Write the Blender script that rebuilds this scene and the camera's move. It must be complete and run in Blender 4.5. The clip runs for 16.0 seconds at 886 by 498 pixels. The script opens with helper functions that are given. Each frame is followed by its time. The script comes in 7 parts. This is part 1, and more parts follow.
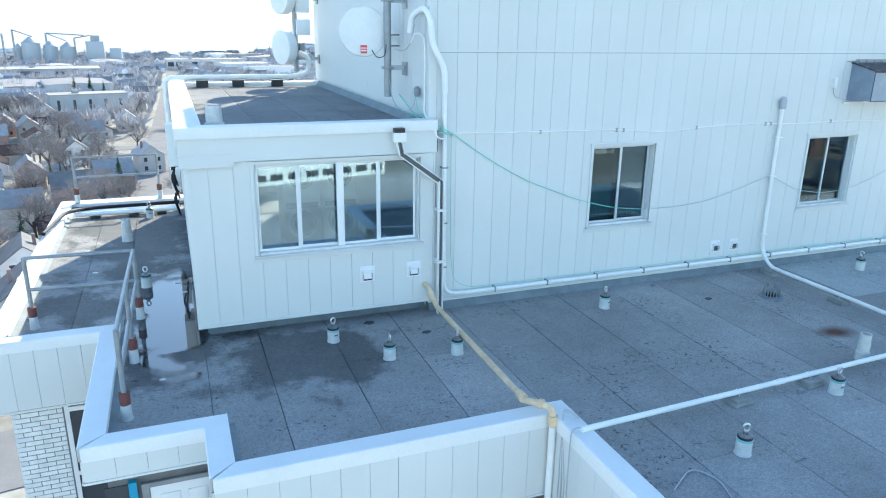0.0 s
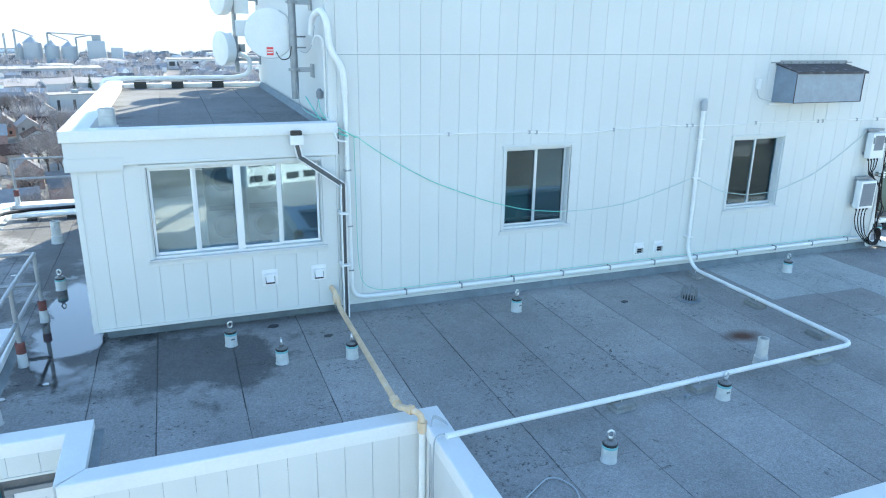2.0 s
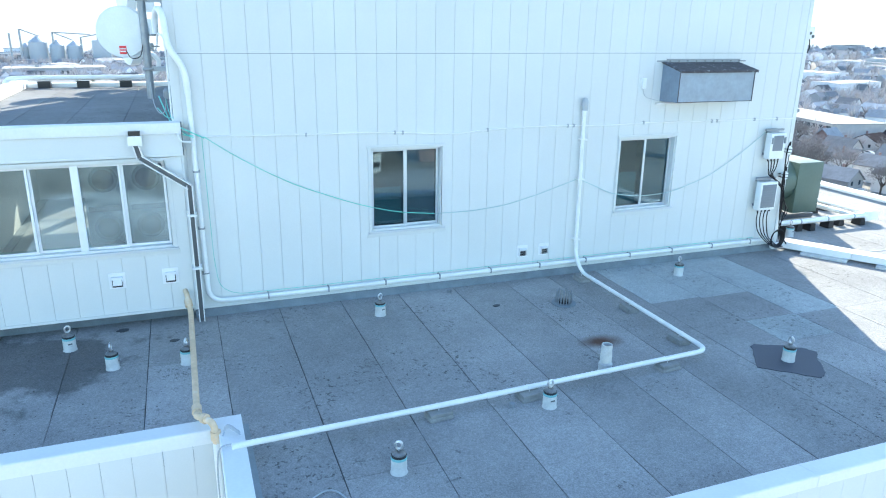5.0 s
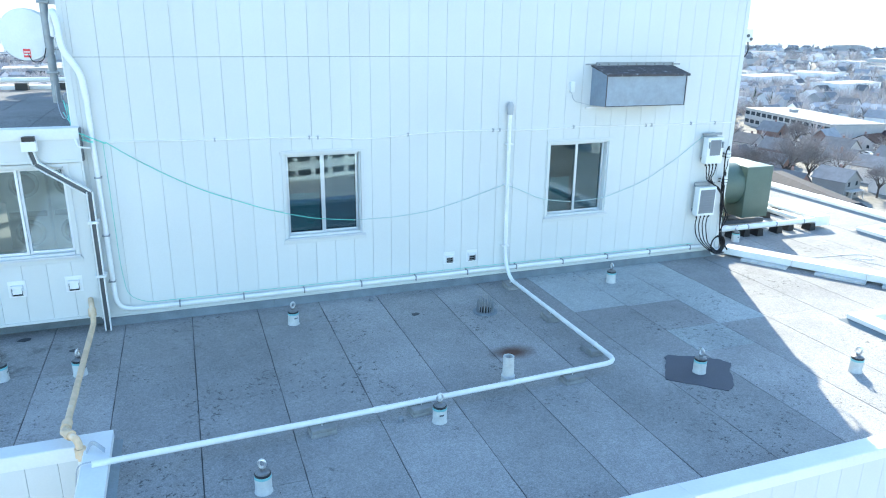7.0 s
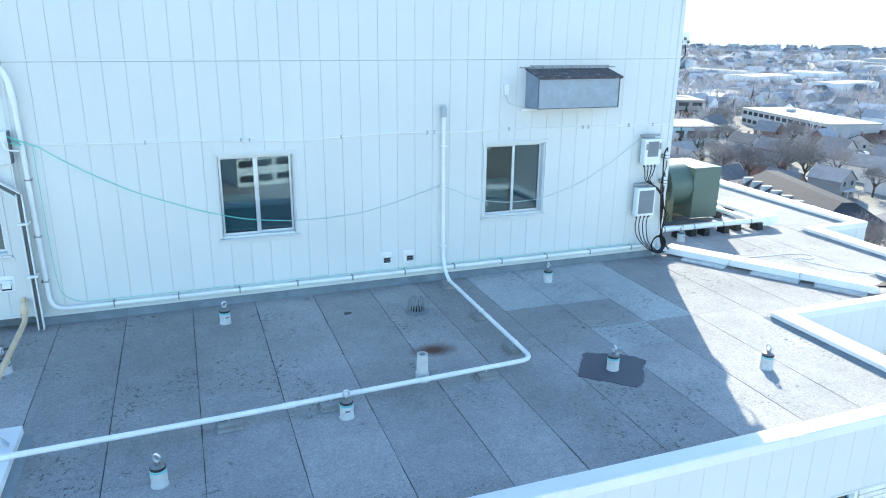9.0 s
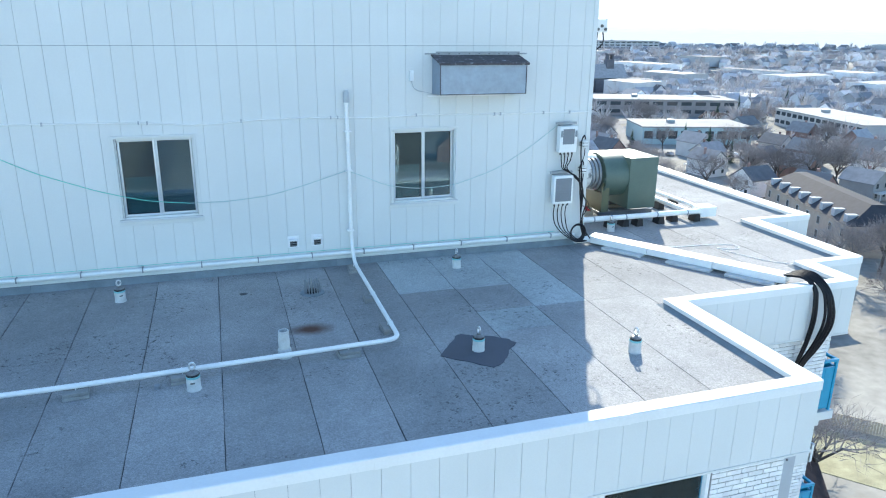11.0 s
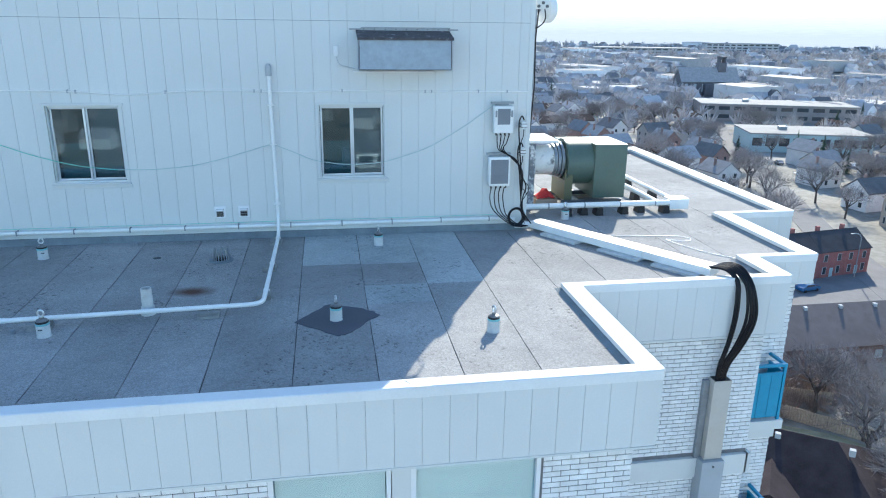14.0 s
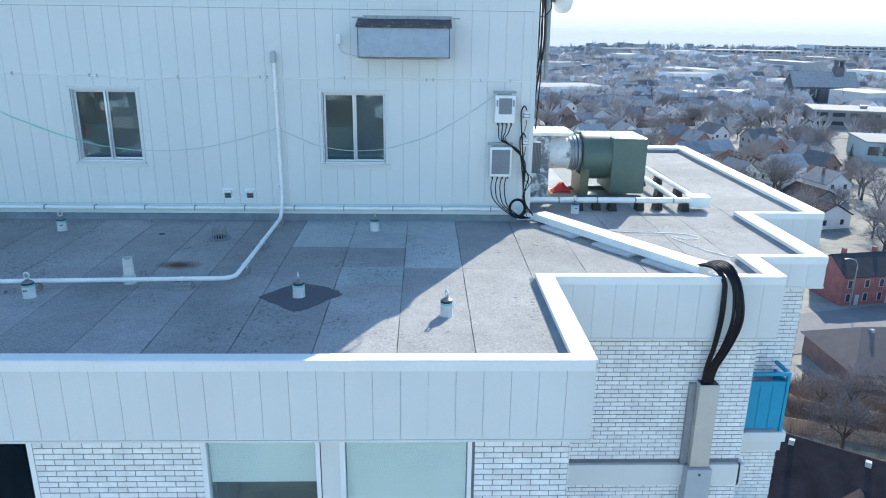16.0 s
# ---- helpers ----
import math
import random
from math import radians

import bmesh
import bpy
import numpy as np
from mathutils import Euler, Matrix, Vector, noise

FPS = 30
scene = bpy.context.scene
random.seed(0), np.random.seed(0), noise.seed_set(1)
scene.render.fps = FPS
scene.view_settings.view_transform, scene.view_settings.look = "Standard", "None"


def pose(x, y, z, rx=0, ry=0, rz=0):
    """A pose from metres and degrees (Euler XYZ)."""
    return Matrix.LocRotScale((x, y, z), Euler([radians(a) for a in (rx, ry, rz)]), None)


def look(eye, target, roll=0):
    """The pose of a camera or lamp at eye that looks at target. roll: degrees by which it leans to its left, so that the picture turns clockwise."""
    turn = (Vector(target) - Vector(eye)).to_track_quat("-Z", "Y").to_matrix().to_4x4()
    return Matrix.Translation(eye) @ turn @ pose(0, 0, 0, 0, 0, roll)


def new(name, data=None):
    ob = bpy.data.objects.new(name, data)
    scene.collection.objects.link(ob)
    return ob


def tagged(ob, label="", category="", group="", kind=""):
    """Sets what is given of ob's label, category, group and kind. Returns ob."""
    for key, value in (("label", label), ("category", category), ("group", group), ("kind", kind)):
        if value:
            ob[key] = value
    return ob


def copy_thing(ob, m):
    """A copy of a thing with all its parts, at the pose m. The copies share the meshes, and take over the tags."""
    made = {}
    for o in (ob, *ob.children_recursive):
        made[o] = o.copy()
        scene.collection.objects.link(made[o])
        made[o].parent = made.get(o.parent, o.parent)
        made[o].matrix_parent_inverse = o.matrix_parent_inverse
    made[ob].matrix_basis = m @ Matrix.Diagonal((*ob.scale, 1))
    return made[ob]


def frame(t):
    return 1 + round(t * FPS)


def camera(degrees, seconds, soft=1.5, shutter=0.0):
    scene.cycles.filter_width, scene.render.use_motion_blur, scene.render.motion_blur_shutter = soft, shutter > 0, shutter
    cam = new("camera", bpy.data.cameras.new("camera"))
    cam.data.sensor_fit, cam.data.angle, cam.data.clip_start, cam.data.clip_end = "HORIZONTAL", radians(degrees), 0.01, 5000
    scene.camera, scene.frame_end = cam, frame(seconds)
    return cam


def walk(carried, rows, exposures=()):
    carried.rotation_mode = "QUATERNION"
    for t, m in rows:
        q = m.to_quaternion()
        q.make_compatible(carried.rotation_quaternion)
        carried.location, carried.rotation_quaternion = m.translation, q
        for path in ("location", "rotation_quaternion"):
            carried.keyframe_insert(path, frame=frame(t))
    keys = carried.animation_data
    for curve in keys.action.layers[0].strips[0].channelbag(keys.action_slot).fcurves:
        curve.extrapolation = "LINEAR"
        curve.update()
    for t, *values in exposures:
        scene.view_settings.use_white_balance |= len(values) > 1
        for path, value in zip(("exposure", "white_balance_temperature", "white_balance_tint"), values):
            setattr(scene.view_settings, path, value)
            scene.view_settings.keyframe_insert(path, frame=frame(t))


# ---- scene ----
cam = camera(64.3, 16.0, soft=1.1)
METRES, EYE, TILT, LEAN, TURN = 13.5, 4.33, 0.0, 0.0, -21.1
ROWS = [
    (0.0, 0.0, 0.0, 0.0, 0.26, -17.41, -0.84),
    (0.5, 0.0195, 0.0058, 0.0033, 0.32, -17.44, -0.81),
    (1.0, 0.0474, 0.0082, 0.0048, 0.39, -17.43, -0.79),
    (1.5, 0.0779, 0.0074, 0.0044, 0.39, -17.4, -0.81),
    (2.0, 0.1078, 0.0066, 0.0042, 0.44, -17.47, -0.79),
    (2.5, 0.1365, 0.0095, 0.0045, 0.48, -17.5, -0.77),
    (3.0, 0.165, 0.0149, 0.0043, 0.7, -17.47, -0.74),
    (3.5, 0.195, 0.0178, 0.0049, 0.82, -17.51, -0.78),
    (4.0, 0.2233, 0.0201, 0.0048, 0.81, -17.53, -0.74),
    (6.5, 0.3443, 0.041, 0.0076, 1.0, -17.54, -0.72),
    (7.0, 0.3701, 0.0469, 0.0092, 0.98, -17.53, -0.74),
    (7.5, 0.3928, 0.0485, 0.0113, 0.97, -17.56, -0.77),
    (8.0, 0.4109, 0.0462, 0.0123, 0.95, -17.53, -0.73),
    (8.5, 0.4293, 0.0417, 0.0138, 0.93, -17.52, -0.72),
    (9.0, 0.4523, 0.0333, 0.0145, 0.94, -17.49, -0.63),
    (11.5, 0.6632, 0.0345, -0.0053, 4.42, -17.5, -0.55),
    (12.0, 0.7053, 0.0443, -0.0091, 5.41, -17.48, -0.58),
    (12.5, 0.7429, 0.0469, -0.014, 6.65, -17.48, -0.57),
    (13.0, 0.7782, 0.0491, -0.0189, 8.49, -17.47, -0.57),
    (13.5, 0.8159, 0.0534, -0.0262, 10.23, -17.46, -0.58),
    (14.0, 0.8537, 0.0579, -0.0314, 11.83, -17.45, -0.63),
    (14.5, 0.8893, 0.0641, -0.0355, 13.48, -17.45, -0.65),
    (15.0, 0.9223, 0.0715, -0.037, 15.47, -17.42, -0.66),
    (15.5, 0.9532, 0.0786, -0.0408, 17.45, -17.41, -0.69),
    (16.0, 0.9829, 0.0869, -0.0468, 19.64, -17.41, -0.7),
]
walk(cam, [(t, pose(0, 0, EYE, TILT, LEAN, TURN) @ pose(METRES * x, METRES * y, METRES * z, 90 + pitch, roll, yaw)) for t, x, y, z, yaw, pitch, roll in ROWS],
     exposures=[(0.0, 1.58, 6300, 1), (4.0, 1.76, 6250, 1), (7.0, 1.84, 6200, 1), (9.0, 1.72, 6150, 1), (12.5, 1.25, 6000, 3), (16.0, 1.13, 5950, 3)])

# ---- world, sun ----
SUN_DIR = Vector((0.465 * 0.857, 0.885 * 0.857, 0.515)).normalized()
world = bpy.data.worlds.new("world")
scene.world = world
world.use_nodes = True
wn = world.node_tree
sky = wn.nodes.new("ShaderNodeTexSky")
sky.sky_type = "NISHITA"
sky.sun_disc = False
sky.sun_elevation = math.asin(SUN_DIR.z)
sky.sun_rotation = math.atan2(SUN_DIR.x, SUN_DIR.y)
sky.air_density, sky.dust_density, sky.ozone_density = 1.0, 0.25, 2.2
wn.links.new(sky.outputs[0], wn.nodes["Background"].inputs[0])
wn.nodes["Background"].inputs[1].default_value = 0.15
sun_data = bpy.data.lights.new("sun", "SUN")
sun_data.energy, sun_data.angle, sun_data.color = 3.9, radians(0.5), (1.0, 0.87, 0.72)
sun = new("sun", sun_data)
sun.matrix_world = look(SUN_DIR * 60, (0, 0, 0))


# ---- materials ----
def mat(name, base, rough=0.6, metal=0.0, vary=0.12, scale=3.0, fine=40.0, bump=0.15, spec=0.5, random=0.0, stain=None, stain_scale=0.8, stain_at=0.55, island=False, dist=0.01, coat=0.0):
    """A surface with broad stains, fine grain and relief, and tone that differs from piece to piece."""
    m = bpy.data.materials.new(name)
    m.use_nodes = True
    nt = m.node_tree
    N, L = nt.nodes, nt.links
    bsdf = N["Principled BSDF"]
    geo = N.new("ShaderNodeNewGeometry")
    big, small = N.new("ShaderNodeTexNoise"), N.new("ShaderNodeTexNoise")
    for n, s, d in ((big, scale, 5.0), (small, fine, 3.0)):
        n.inputs["Scale"].default_value, n.inputs["Detail"].default_value = s, d
        L.new(geo.outputs["Position"], n.inputs["Vector"])
    add = N.new("ShaderNodeMath")
    add.operation = "MULTIPLY_ADD"
    L.new(small.outputs["Fac"], add.inputs[0])
    add.inputs[1].default_value = 0.5
    L.new(big.outputs["Fac"], add.inputs[2])
    ramp = N.new("ShaderNodeMapRange")
    ramp.inputs[1].default_value, ramp.inputs[2].default_value = 0.45, 1.05
    ramp.inputs[3].default_value, ramp.inputs[4].default_value = 1 - vary, 1 + vary
    L.new(add.outputs[0], ramp.inputs[0])
    value = ramp.outputs[0]
    if random or island:
        info = geo.outputs["Random Per Island"] if island else N.new("ShaderNodeObjectInfo").outputs["Random"]
        r = N.new("ShaderNodeMapRange")
        r.inputs[3].default_value, r.inputs[4].default_value = 1 - random, 1 + random
        L.new(info, r.inputs[0])
        mul = N.new("ShaderNodeMath")
        mul.operation = "MULTIPLY"
        L.new(value, mul.inputs[0])
        L.new(r.outputs[0], mul.inputs[1])
        value = mul.outputs[0]
    col = N.new("ShaderNodeMix")
    col.data_type, col.blend_type = "RGBA", "MULTIPLY"
    col.inputs[0].default_value = 1.0
    col.inputs[6].default_value = (*base, 1)
    L.new(value, col.inputs[7])
    out = col.outputs[2]
    if stain:
        sn = N.new("ShaderNodeTexNoise")
        sn.inputs["Scale"].default_value, sn.inputs["Detail"].default_value, sn.inputs["Roughness"].default_value = stain_scale, 8.0, 0.65
        L.new(geo.outputs["Position"], sn.inputs["Vector"])
        sr = N.new("ShaderNodeMapRange")
        sr.inputs[1].default_value, sr.inputs[2].default_value = stain_at, stain_at + 0.12
        L.new(sn.outputs["Fac"], sr.inputs[0])
        mix = N.new("ShaderNodeMix")
        mix.data_type = "RGBA"
        L.new(sr.outputs[0], mix.inputs[0])
        L.new(out, mix.inputs[6])
        mix.inputs[7].default_value = (*stain, 1)
        out = mix.outputs[2]
    L.new(out, bsdf.inputs["Base Color"])
    rr = N.new("ShaderNodeMapRange")
    rr.inputs[3].default_value, rr.inputs[4].default_value = max(0.02, rough - 0.12), min(1, rough + 0.1)
    L.new(big.outputs["Fac"], rr.inputs[0])
    L.new(rr.outputs[0], bsdf.inputs["Roughness"])
    bsdf.inputs["Metallic"].default_value = metal
    bsdf.inputs["Specular IOR Level"].default_value = spec
    bsdf.inputs["Coat Weight"].default_value = coat
    if bump:
        b = N.new("ShaderNodeBump")
        b.inputs["Strength"].default_value, b.inputs["Distance"].default_value = bump, dist
        L.new(small.outputs["Fac"], b.inputs["Height"])
        L.new(b.outputs[0], bsdf.inputs["Normal"])
    return m


siding = mat("siding", (0.66, 0.68, 0.67), 0.55, spec=0.3, vary=0.05, scale=0.6, fine=60, bump=0.04, random=0.012, dist=0.003)
coping_paint = mat("coping_paint", (0.76, 0.77, 0.76), 0.6, spec=0.25, vary=0.06, scale=1.5, fine=30, bump=0.06, dist=0.004)
groove = mat("groove", (0.60, 0.62, 0.62), 0.7, bump=0)
white_pvc = mat("white_pvc", (0.80, 0.81, 0.80), 0.4, vary=0.08, scale=4, bump=0.05)
white_frame = mat("white_frame", (0.78, 0.79, 0.80), 0.35, vary=0.05, bump=0.03)
dark_frame = mat("dark_frame", (0.10, 0.11, 0.12), 0.4, bump=0.03)
galvanised = mat("galvanised", (0.28, 0.305, 0.33), 0.45, metal=0.4, vary=0.18, scale=6, fine=25, bump=0.08)
blue_metal = mat("weathered_sheet", (0.27, 0.33, 0.41), 0.42, metal=0.5, vary=0.15, scale=5, fine=18, bump=0.12)
rust_metal = mat("rusty_edge", (0.075, 0.07, 0.08), 0.75, metal=0.2, vary=0.5, scale=9, fine=40, bump=0.4, stain=(0.36, 0.38, 0.41), stain_scale=9, stain_at=0.57)
black_rubber = mat("black_rubber", (0.018, 0.018, 0.02), 0.45, vary=0.3, scale=8, bump=0.1)
black_cable = mat("black_cable", (0.006, 0.006, 0.009), 0.4, spec=0.3, vary=0.2, bump=0.05)
green_cable = mat("green_cable", (0.18, 0.60, 0.50), 0.5, vary=0.2, bump=0.05)
beige_pipe = mat("beige_pipe", (0.66, 0.50, 0.33), 0.5, vary=0.22, scale=5, fine=22, bump=0.1, stain=(0.68, 0.64, 0.55), stain_scale=5, stain_at=0.58)
rust_red = mat("rust_red", (0.15, 0.055, 0.05), 0.8, vary=0.35, scale=12, bump=0.3)
paver = mat("paver", (0.27, 0.275, 0.27), 0.9, vary=0.25, scale=8, fine=70, bump=0.5, random=0.15)
brick_white = mat("brick_white", (0.76, 0.77, 0.77), 0.62, vary=0.13, scale=7, fine=55, bump=0.35, random=0.07, dist=0.004)
brick_white_rest = mat("brick_white_rest", (0.76, 0.77, 0.77), 0.62, vary=0.13, scale=7, fine=55, bump=0.3, random=0.07, island=True, dist=0.004)
mortar = mat("mortar", (0.17, 0.17, 0.175), 0.9, vary=0.2, scale=9, bump=0.3)
tan_metal = mat("tan_trunking", (0.52, 0.49, 0.44), 0.45, vary=0.08, scale=3, bump=0.04)
grey_metal = mat("grey_trunking", (0.40, 0.43, 0.46), 0.45, vary=0.08, scale=3, bump=0.04)
blue_paint = mat("blue_paint", (0.02, 0.28, 0.46), 0.35, vary=0.12, scale=3, bump=0.05)
green_paint = mat("green_paint", (0.085, 0.128, 0.108), 0.42, vary=0.16, scale=2.2, fine=30, bump=0.06)
flaking = mat("flaking_paint", (0.74, 0.75, 0.74), 0.6, vary=0.12, scale=6, bump=0.25, stain=(0.17, 0.18, 0.19), stain_scale=5.5, stain_at=0.56)
wood_raw = mat("weathered_board", (0.48, 0.40, 0.30), 0.8, vary=0.25, scale=4, fine=50, bump=0.3)
red_cloth = mat("red_cloth", (0.62, 0.05, 0.05), 0.85, vary=0.2, scale=9, bump=0.3)
unit_white = mat("radio_housing", (0.76, 0.78, 0.78), 0.42, vary=0.06, bump=0.03)
unit_grille = mat("radio_grille", (0.19, 0.21, 0.24), 0.5, vary=0.12, bump=0.05)
teal_paint = mat("teal_band", (0.20, 0.47, 0.50), 0.5, vary=0.1, bump=0.03)
blind = mat("roller_blind", (0.90, 0.80, 0.72), 0.85, vary=0.05, scale=2, bump=0.05)
# dark lining colour stands in for the dimness of the rooms
interior = mat("painted_dim_interior", (0.09, 0.13, 0.14), 0.9, vary=0.2, bump=0)
label_red = mat("red_label", (0.70, 0.06, 0.06), 0.5, bump=0)


def roof_membrane(name, tone):
    """Granulated grey roofing felt: grain, broad wear, dark flecks, dampness and a painted shade patch."""
    m = bpy.data.materials.new(name)
    m.use_nodes = True
    nt = m.node_tree
    N, L = nt.nodes, nt.links
    bsdf = N["Principled BSDF"]
    geo = N.new("ShaderNodeNewGeometry")
    info = N.new("ShaderNodeObjectInfo")

    def nz(scale, detail=5.0, rough=0.55):
        n = N.new("ShaderNodeTexNoise")
        n.inputs["Scale"].default_value, n.inputs["Detail"].default_value, n.inputs["Roughness"].default_value = scale, detail, rough
        L.new(geo.outputs["Position"], n.inputs["Vector"])
        return n.outputs["Fac"]

    def rng(v, a, b, c, d):
        r = N.new("ShaderNodeMapRange")
        for i, x in zip((1, 2, 3, 4), (a, b, c, d)):
            r.inputs[i].default_value = x
        L.new(v, r.inputs[0])
        return r.outputs[0]

    def op(kind, a, b):
        o = N.new("ShaderNodeMath")
        o.operation = kind
        for i, x in enumerate((a, b)):
            if isinstance(x, (int, float)):
                o.inputs[i].default_value = x
            else:
                L.new(x, o.inputs[i])
        return o.outputs[0]

    v = op("MULTIPLY", rng(nz(0.45), 0.3, 0.7, 0.84, 1.16), rng(nz(2.2, 8, 0.7), 0.3, 0.7, 0.90, 1.10))
    v = op("MULTIPLY", v, rng(nz(70, 2), 0.3, 0.7, 0.78, 1.22))
    v = op("MULTIPLY", v, rng(nz(26, 3, 0.7), 0.3, 0.7, 0.88, 1.12))
    v = op("MULTIPLY", v, rng(info.outputs["Random"], 0, 1, 0.9, 1.1))
    # dark flecks in drifts
    fleck = op("MULTIPLY", rng(nz(15, 5, 0.75), 0.57, 0.63, 0, 1), rng(nz(0.8, 4), 0.47, 0.62, 0, 1))
    v = op("MULTIPLY", v, op("SUBTRACT", 1.0, op("MULTIPLY", fleck, 0.6)))
    # wet areas that have their own outline; the last ellipse paints shade beside the room
    sep = N.new("ShaderNodeSeparateXYZ")
    L.new(geo.outputs["Position"], sep.inputs[0])
    wob = rng(nz(0.9, 6, 0.65), 0.25, 0.75, -0.9, 0.9)
    damp_shade = None
    for cx, cy, rx, ry in ((-0.25, 10.7, 0.72, 2.5), (1.25, 8.75, 1.45, 1.0), (-1.55, 11.3, 0.75, 1.0), (-0.9, 15.0, 1.3, 3.0)):
        dx = op("DIVIDE", op("SUBTRACT", sep.outputs[0], cx), rx)
        dy = op("DIVIDE", op("SUBTRACT", sep.outputs[1], cy), ry)
        d = op("ADD", op("SQRT", op("ADD", op("MULTIPLY", dx, dx), op("MULTIPLY", dy, dy)), 0), wob)
        k = rng(d, 0.72, 1.08, 1, 0)
        damp_shade = k if damp_shade is None else op("MAXIMUM", damp_shade, k)
    v = op("MULTIPLY", v, op("SUBTRACT", 1.0, op("MULTIPLY", damp_shade, 0.5)))
    col = N.new("ShaderNodeMix")
    col.data_type, col.blend_type = "RGBA", "MULTIPLY"
    col.inputs[0].default_value = 1.0
    col.inputs[6].default_value = (*tone, 1)
    L.new(v, col.inputs[7])
    # rust run near the drain pipe
    dx, dy = op("SUBTRACT", sep.outputs[0], 8.95), op("SUBTRACT", sep.outputs[1], 6.91)
    d = op("SQRT", op("ADD", op("MULTIPLY", dx, dx), op("MULTIPLY", op("MULTIPLY", dy, dy), 3.0)), 0)
    rust = rng(op("ADD", d, op("MULTIPLY", wob, 0.12)), 0.08, 0.40, 0.95, 0)
    mix = N.new("ShaderNodeMix")
    mix.data_type = "RGBA"
    L.new(rust, mix.inputs[0])
    L.new(col.outputs[2], mix.inputs[6])
    mix.inputs[7].default_value = (0.11, 0.058, 0.04, 1)
    L.new(mix.outputs[2], bsdf.inputs["Base Color"])
    L.new(rng(damp_shade, 0, 1, 0.9, 0.7), bsdf.inputs["Roughness"])
    bsdf.inputs["Specular IOR Level"].default_value = 0.06
    b = N.new("ShaderNodeBump")
    b.inputs["Strength"].default_value, b.inputs["Distance"].default_value = 0.5, 0.006
    L.new(nz(90, 2), b.inputs["Height"])
    L.new(b.outputs[0], bsdf.inputs["Normal"])
    return m


membrane = roof_membrane("roofing_felt", (0.306, 0.307, 0.305))
membrane_new = roof_membrane("newer_felt", (0.39, 0.415, 0.415))
# darker copy of the felt: shade on the low roof put into its tone
shaded_room_felt = roof_membrane("shaded_room_felt", (0.205, 0.21, 0.215))
patch_dark = mat("dark_patch", (0.075, 0.08, 0.10), 0.75, vary=0.15, scale=3, fine=60, bump=0.4)
bitumen = mat("bitumen", (0.055, 0.058, 0.065), 0.6, vary=0.3, scale=6, fine=40, bump=0.4)
membrane_up = mat("felt_upstand", (0.20, 0.235, 0.26), 0.85, vary=0.25, scale=4, fine=60, bump=0.4)


def glass_material(name, tint=0.55, gloss=0.1):
    m = bpy.data.materials.new(name)
    m.use_nodes = True
    nt = m.node_tree
    N, L = nt.nodes, nt.links
    N.remove(N["Principled BSDF"])
    tr, gl, mx, fr = (N.new(k) for k in ("ShaderNodeBsdfTransparent", "ShaderNodeBsdfGlossy", "ShaderNodeMixShader", "ShaderNodeFresnel"))
    tr.inputs[0].default_value = (tint * 0.95, tint, tint, 1)
    gl.inputs[0].default_value = (0.64, 0.87, 1, 1)
    gl.inputs["Roughness"].default_value = 0.015
    fr.inputs[0].default_value = 1.5
    ad = N.new("ShaderNodeMath")
    ad.operation = "ADD"
    ad.inputs[1].default_value = gloss
    ad.use_clamp = True
    L.new(fr.outputs[0], ad.inputs[0])
    noise_n, bp = N.new("ShaderNodeTexNoise"), N.new("ShaderNodeBump")
    noise_n.inputs["Scale"].default_value = 1.2
    bp.inputs["Strength"].default_value, bp.inputs["Distance"].default_value = 0.02, 0.02
    L.new(noise_n.outputs[0], bp.inputs["Height"])
    L.new(bp.outputs[0], gl.inputs["Normal"])
    L.new(ad.outputs[0], mx.inputs[0])
    L.new(tr.outputs[0], mx.inputs[1])
    L.new(gl.outputs[0], mx.inputs[2])
    L.new(mx.outputs[0], N["Material Output"].inputs[0])
    return m


glass = glass_material("window_glass", 0.72, 0.04)
room_glass = glass_material("room_glass", 0.8, 0.14)
clear_glass = glass_material("clear_glass", 1.0, 0.03)
water = bpy.data.materials.new("puddle_water")
water.use_nodes = True
wb = water.node_tree.nodes["Principled BSDF"]
wb.inputs["Base Color"].default_value = (0.045, 0.05, 0.055, 1)
wb.inputs["Roughness"].default_value = 0.03
wb.inputs["Specular IOR Level"].default_value = 1.0
wb.inputs["Coat Weight"].default_value = 0.0
wb.inputs["Coat Roughness"].default_value = 0.02
# the water thins out to wet felt along a wandering edge
WN, WL = water.node_tree.nodes, water.node_tree.links
wgeo, wsep = WN.new("ShaderNodeNewGeometry"), WN.new("ShaderNodeSeparateXYZ")
WL.new(wgeo.outputs["Position"], wsep.inputs[0])


def wmath(kind, a, b):
    o = WN.new("ShaderNodeMath")
    o.operation = kind
    for i, v in enumerate((a, b)):
        if isinstance(v, (int, float)):
            o.inputs[i].default_value = v
        else:
            WL.new(v, o.inputs[i])
    return o.outputs[0]


wnoise = WN.new("ShaderNodeTexNoise")
wnoise.inputs["Scale"].default_value, wnoise.inputs["Detail"].default_value = 1.7, 5.0
WL.new(wgeo.outputs["Position"], wnoise.inputs["Vector"])
wdx = wmath("DIVIDE", wmath("ADD", wsep.outputs[0], 0.26), 0.50)
wdy = wmath("DIVIDE", wmath("SUBTRACT", wsep.outputs[1], 10.85), 2.15)
wd = wmath("SQRT", wmath("ADD", wmath("MULTIPLY", wdx, wdx), wmath("MULTIPLY", wdy, wdy)), 0.0)
wd = wmath("ADD", wd, wmath("MULTIPLY", wmath("SUBTRACT", wnoise.outputs["Fac"], 0.5), 1.5))
wfade = WN.new("ShaderNodeMapRange")
for i, v in zip((1, 2, 3, 4), (0.84, 1.04, 1.0, 0.0)):
    wfade.inputs[i].default_value = v
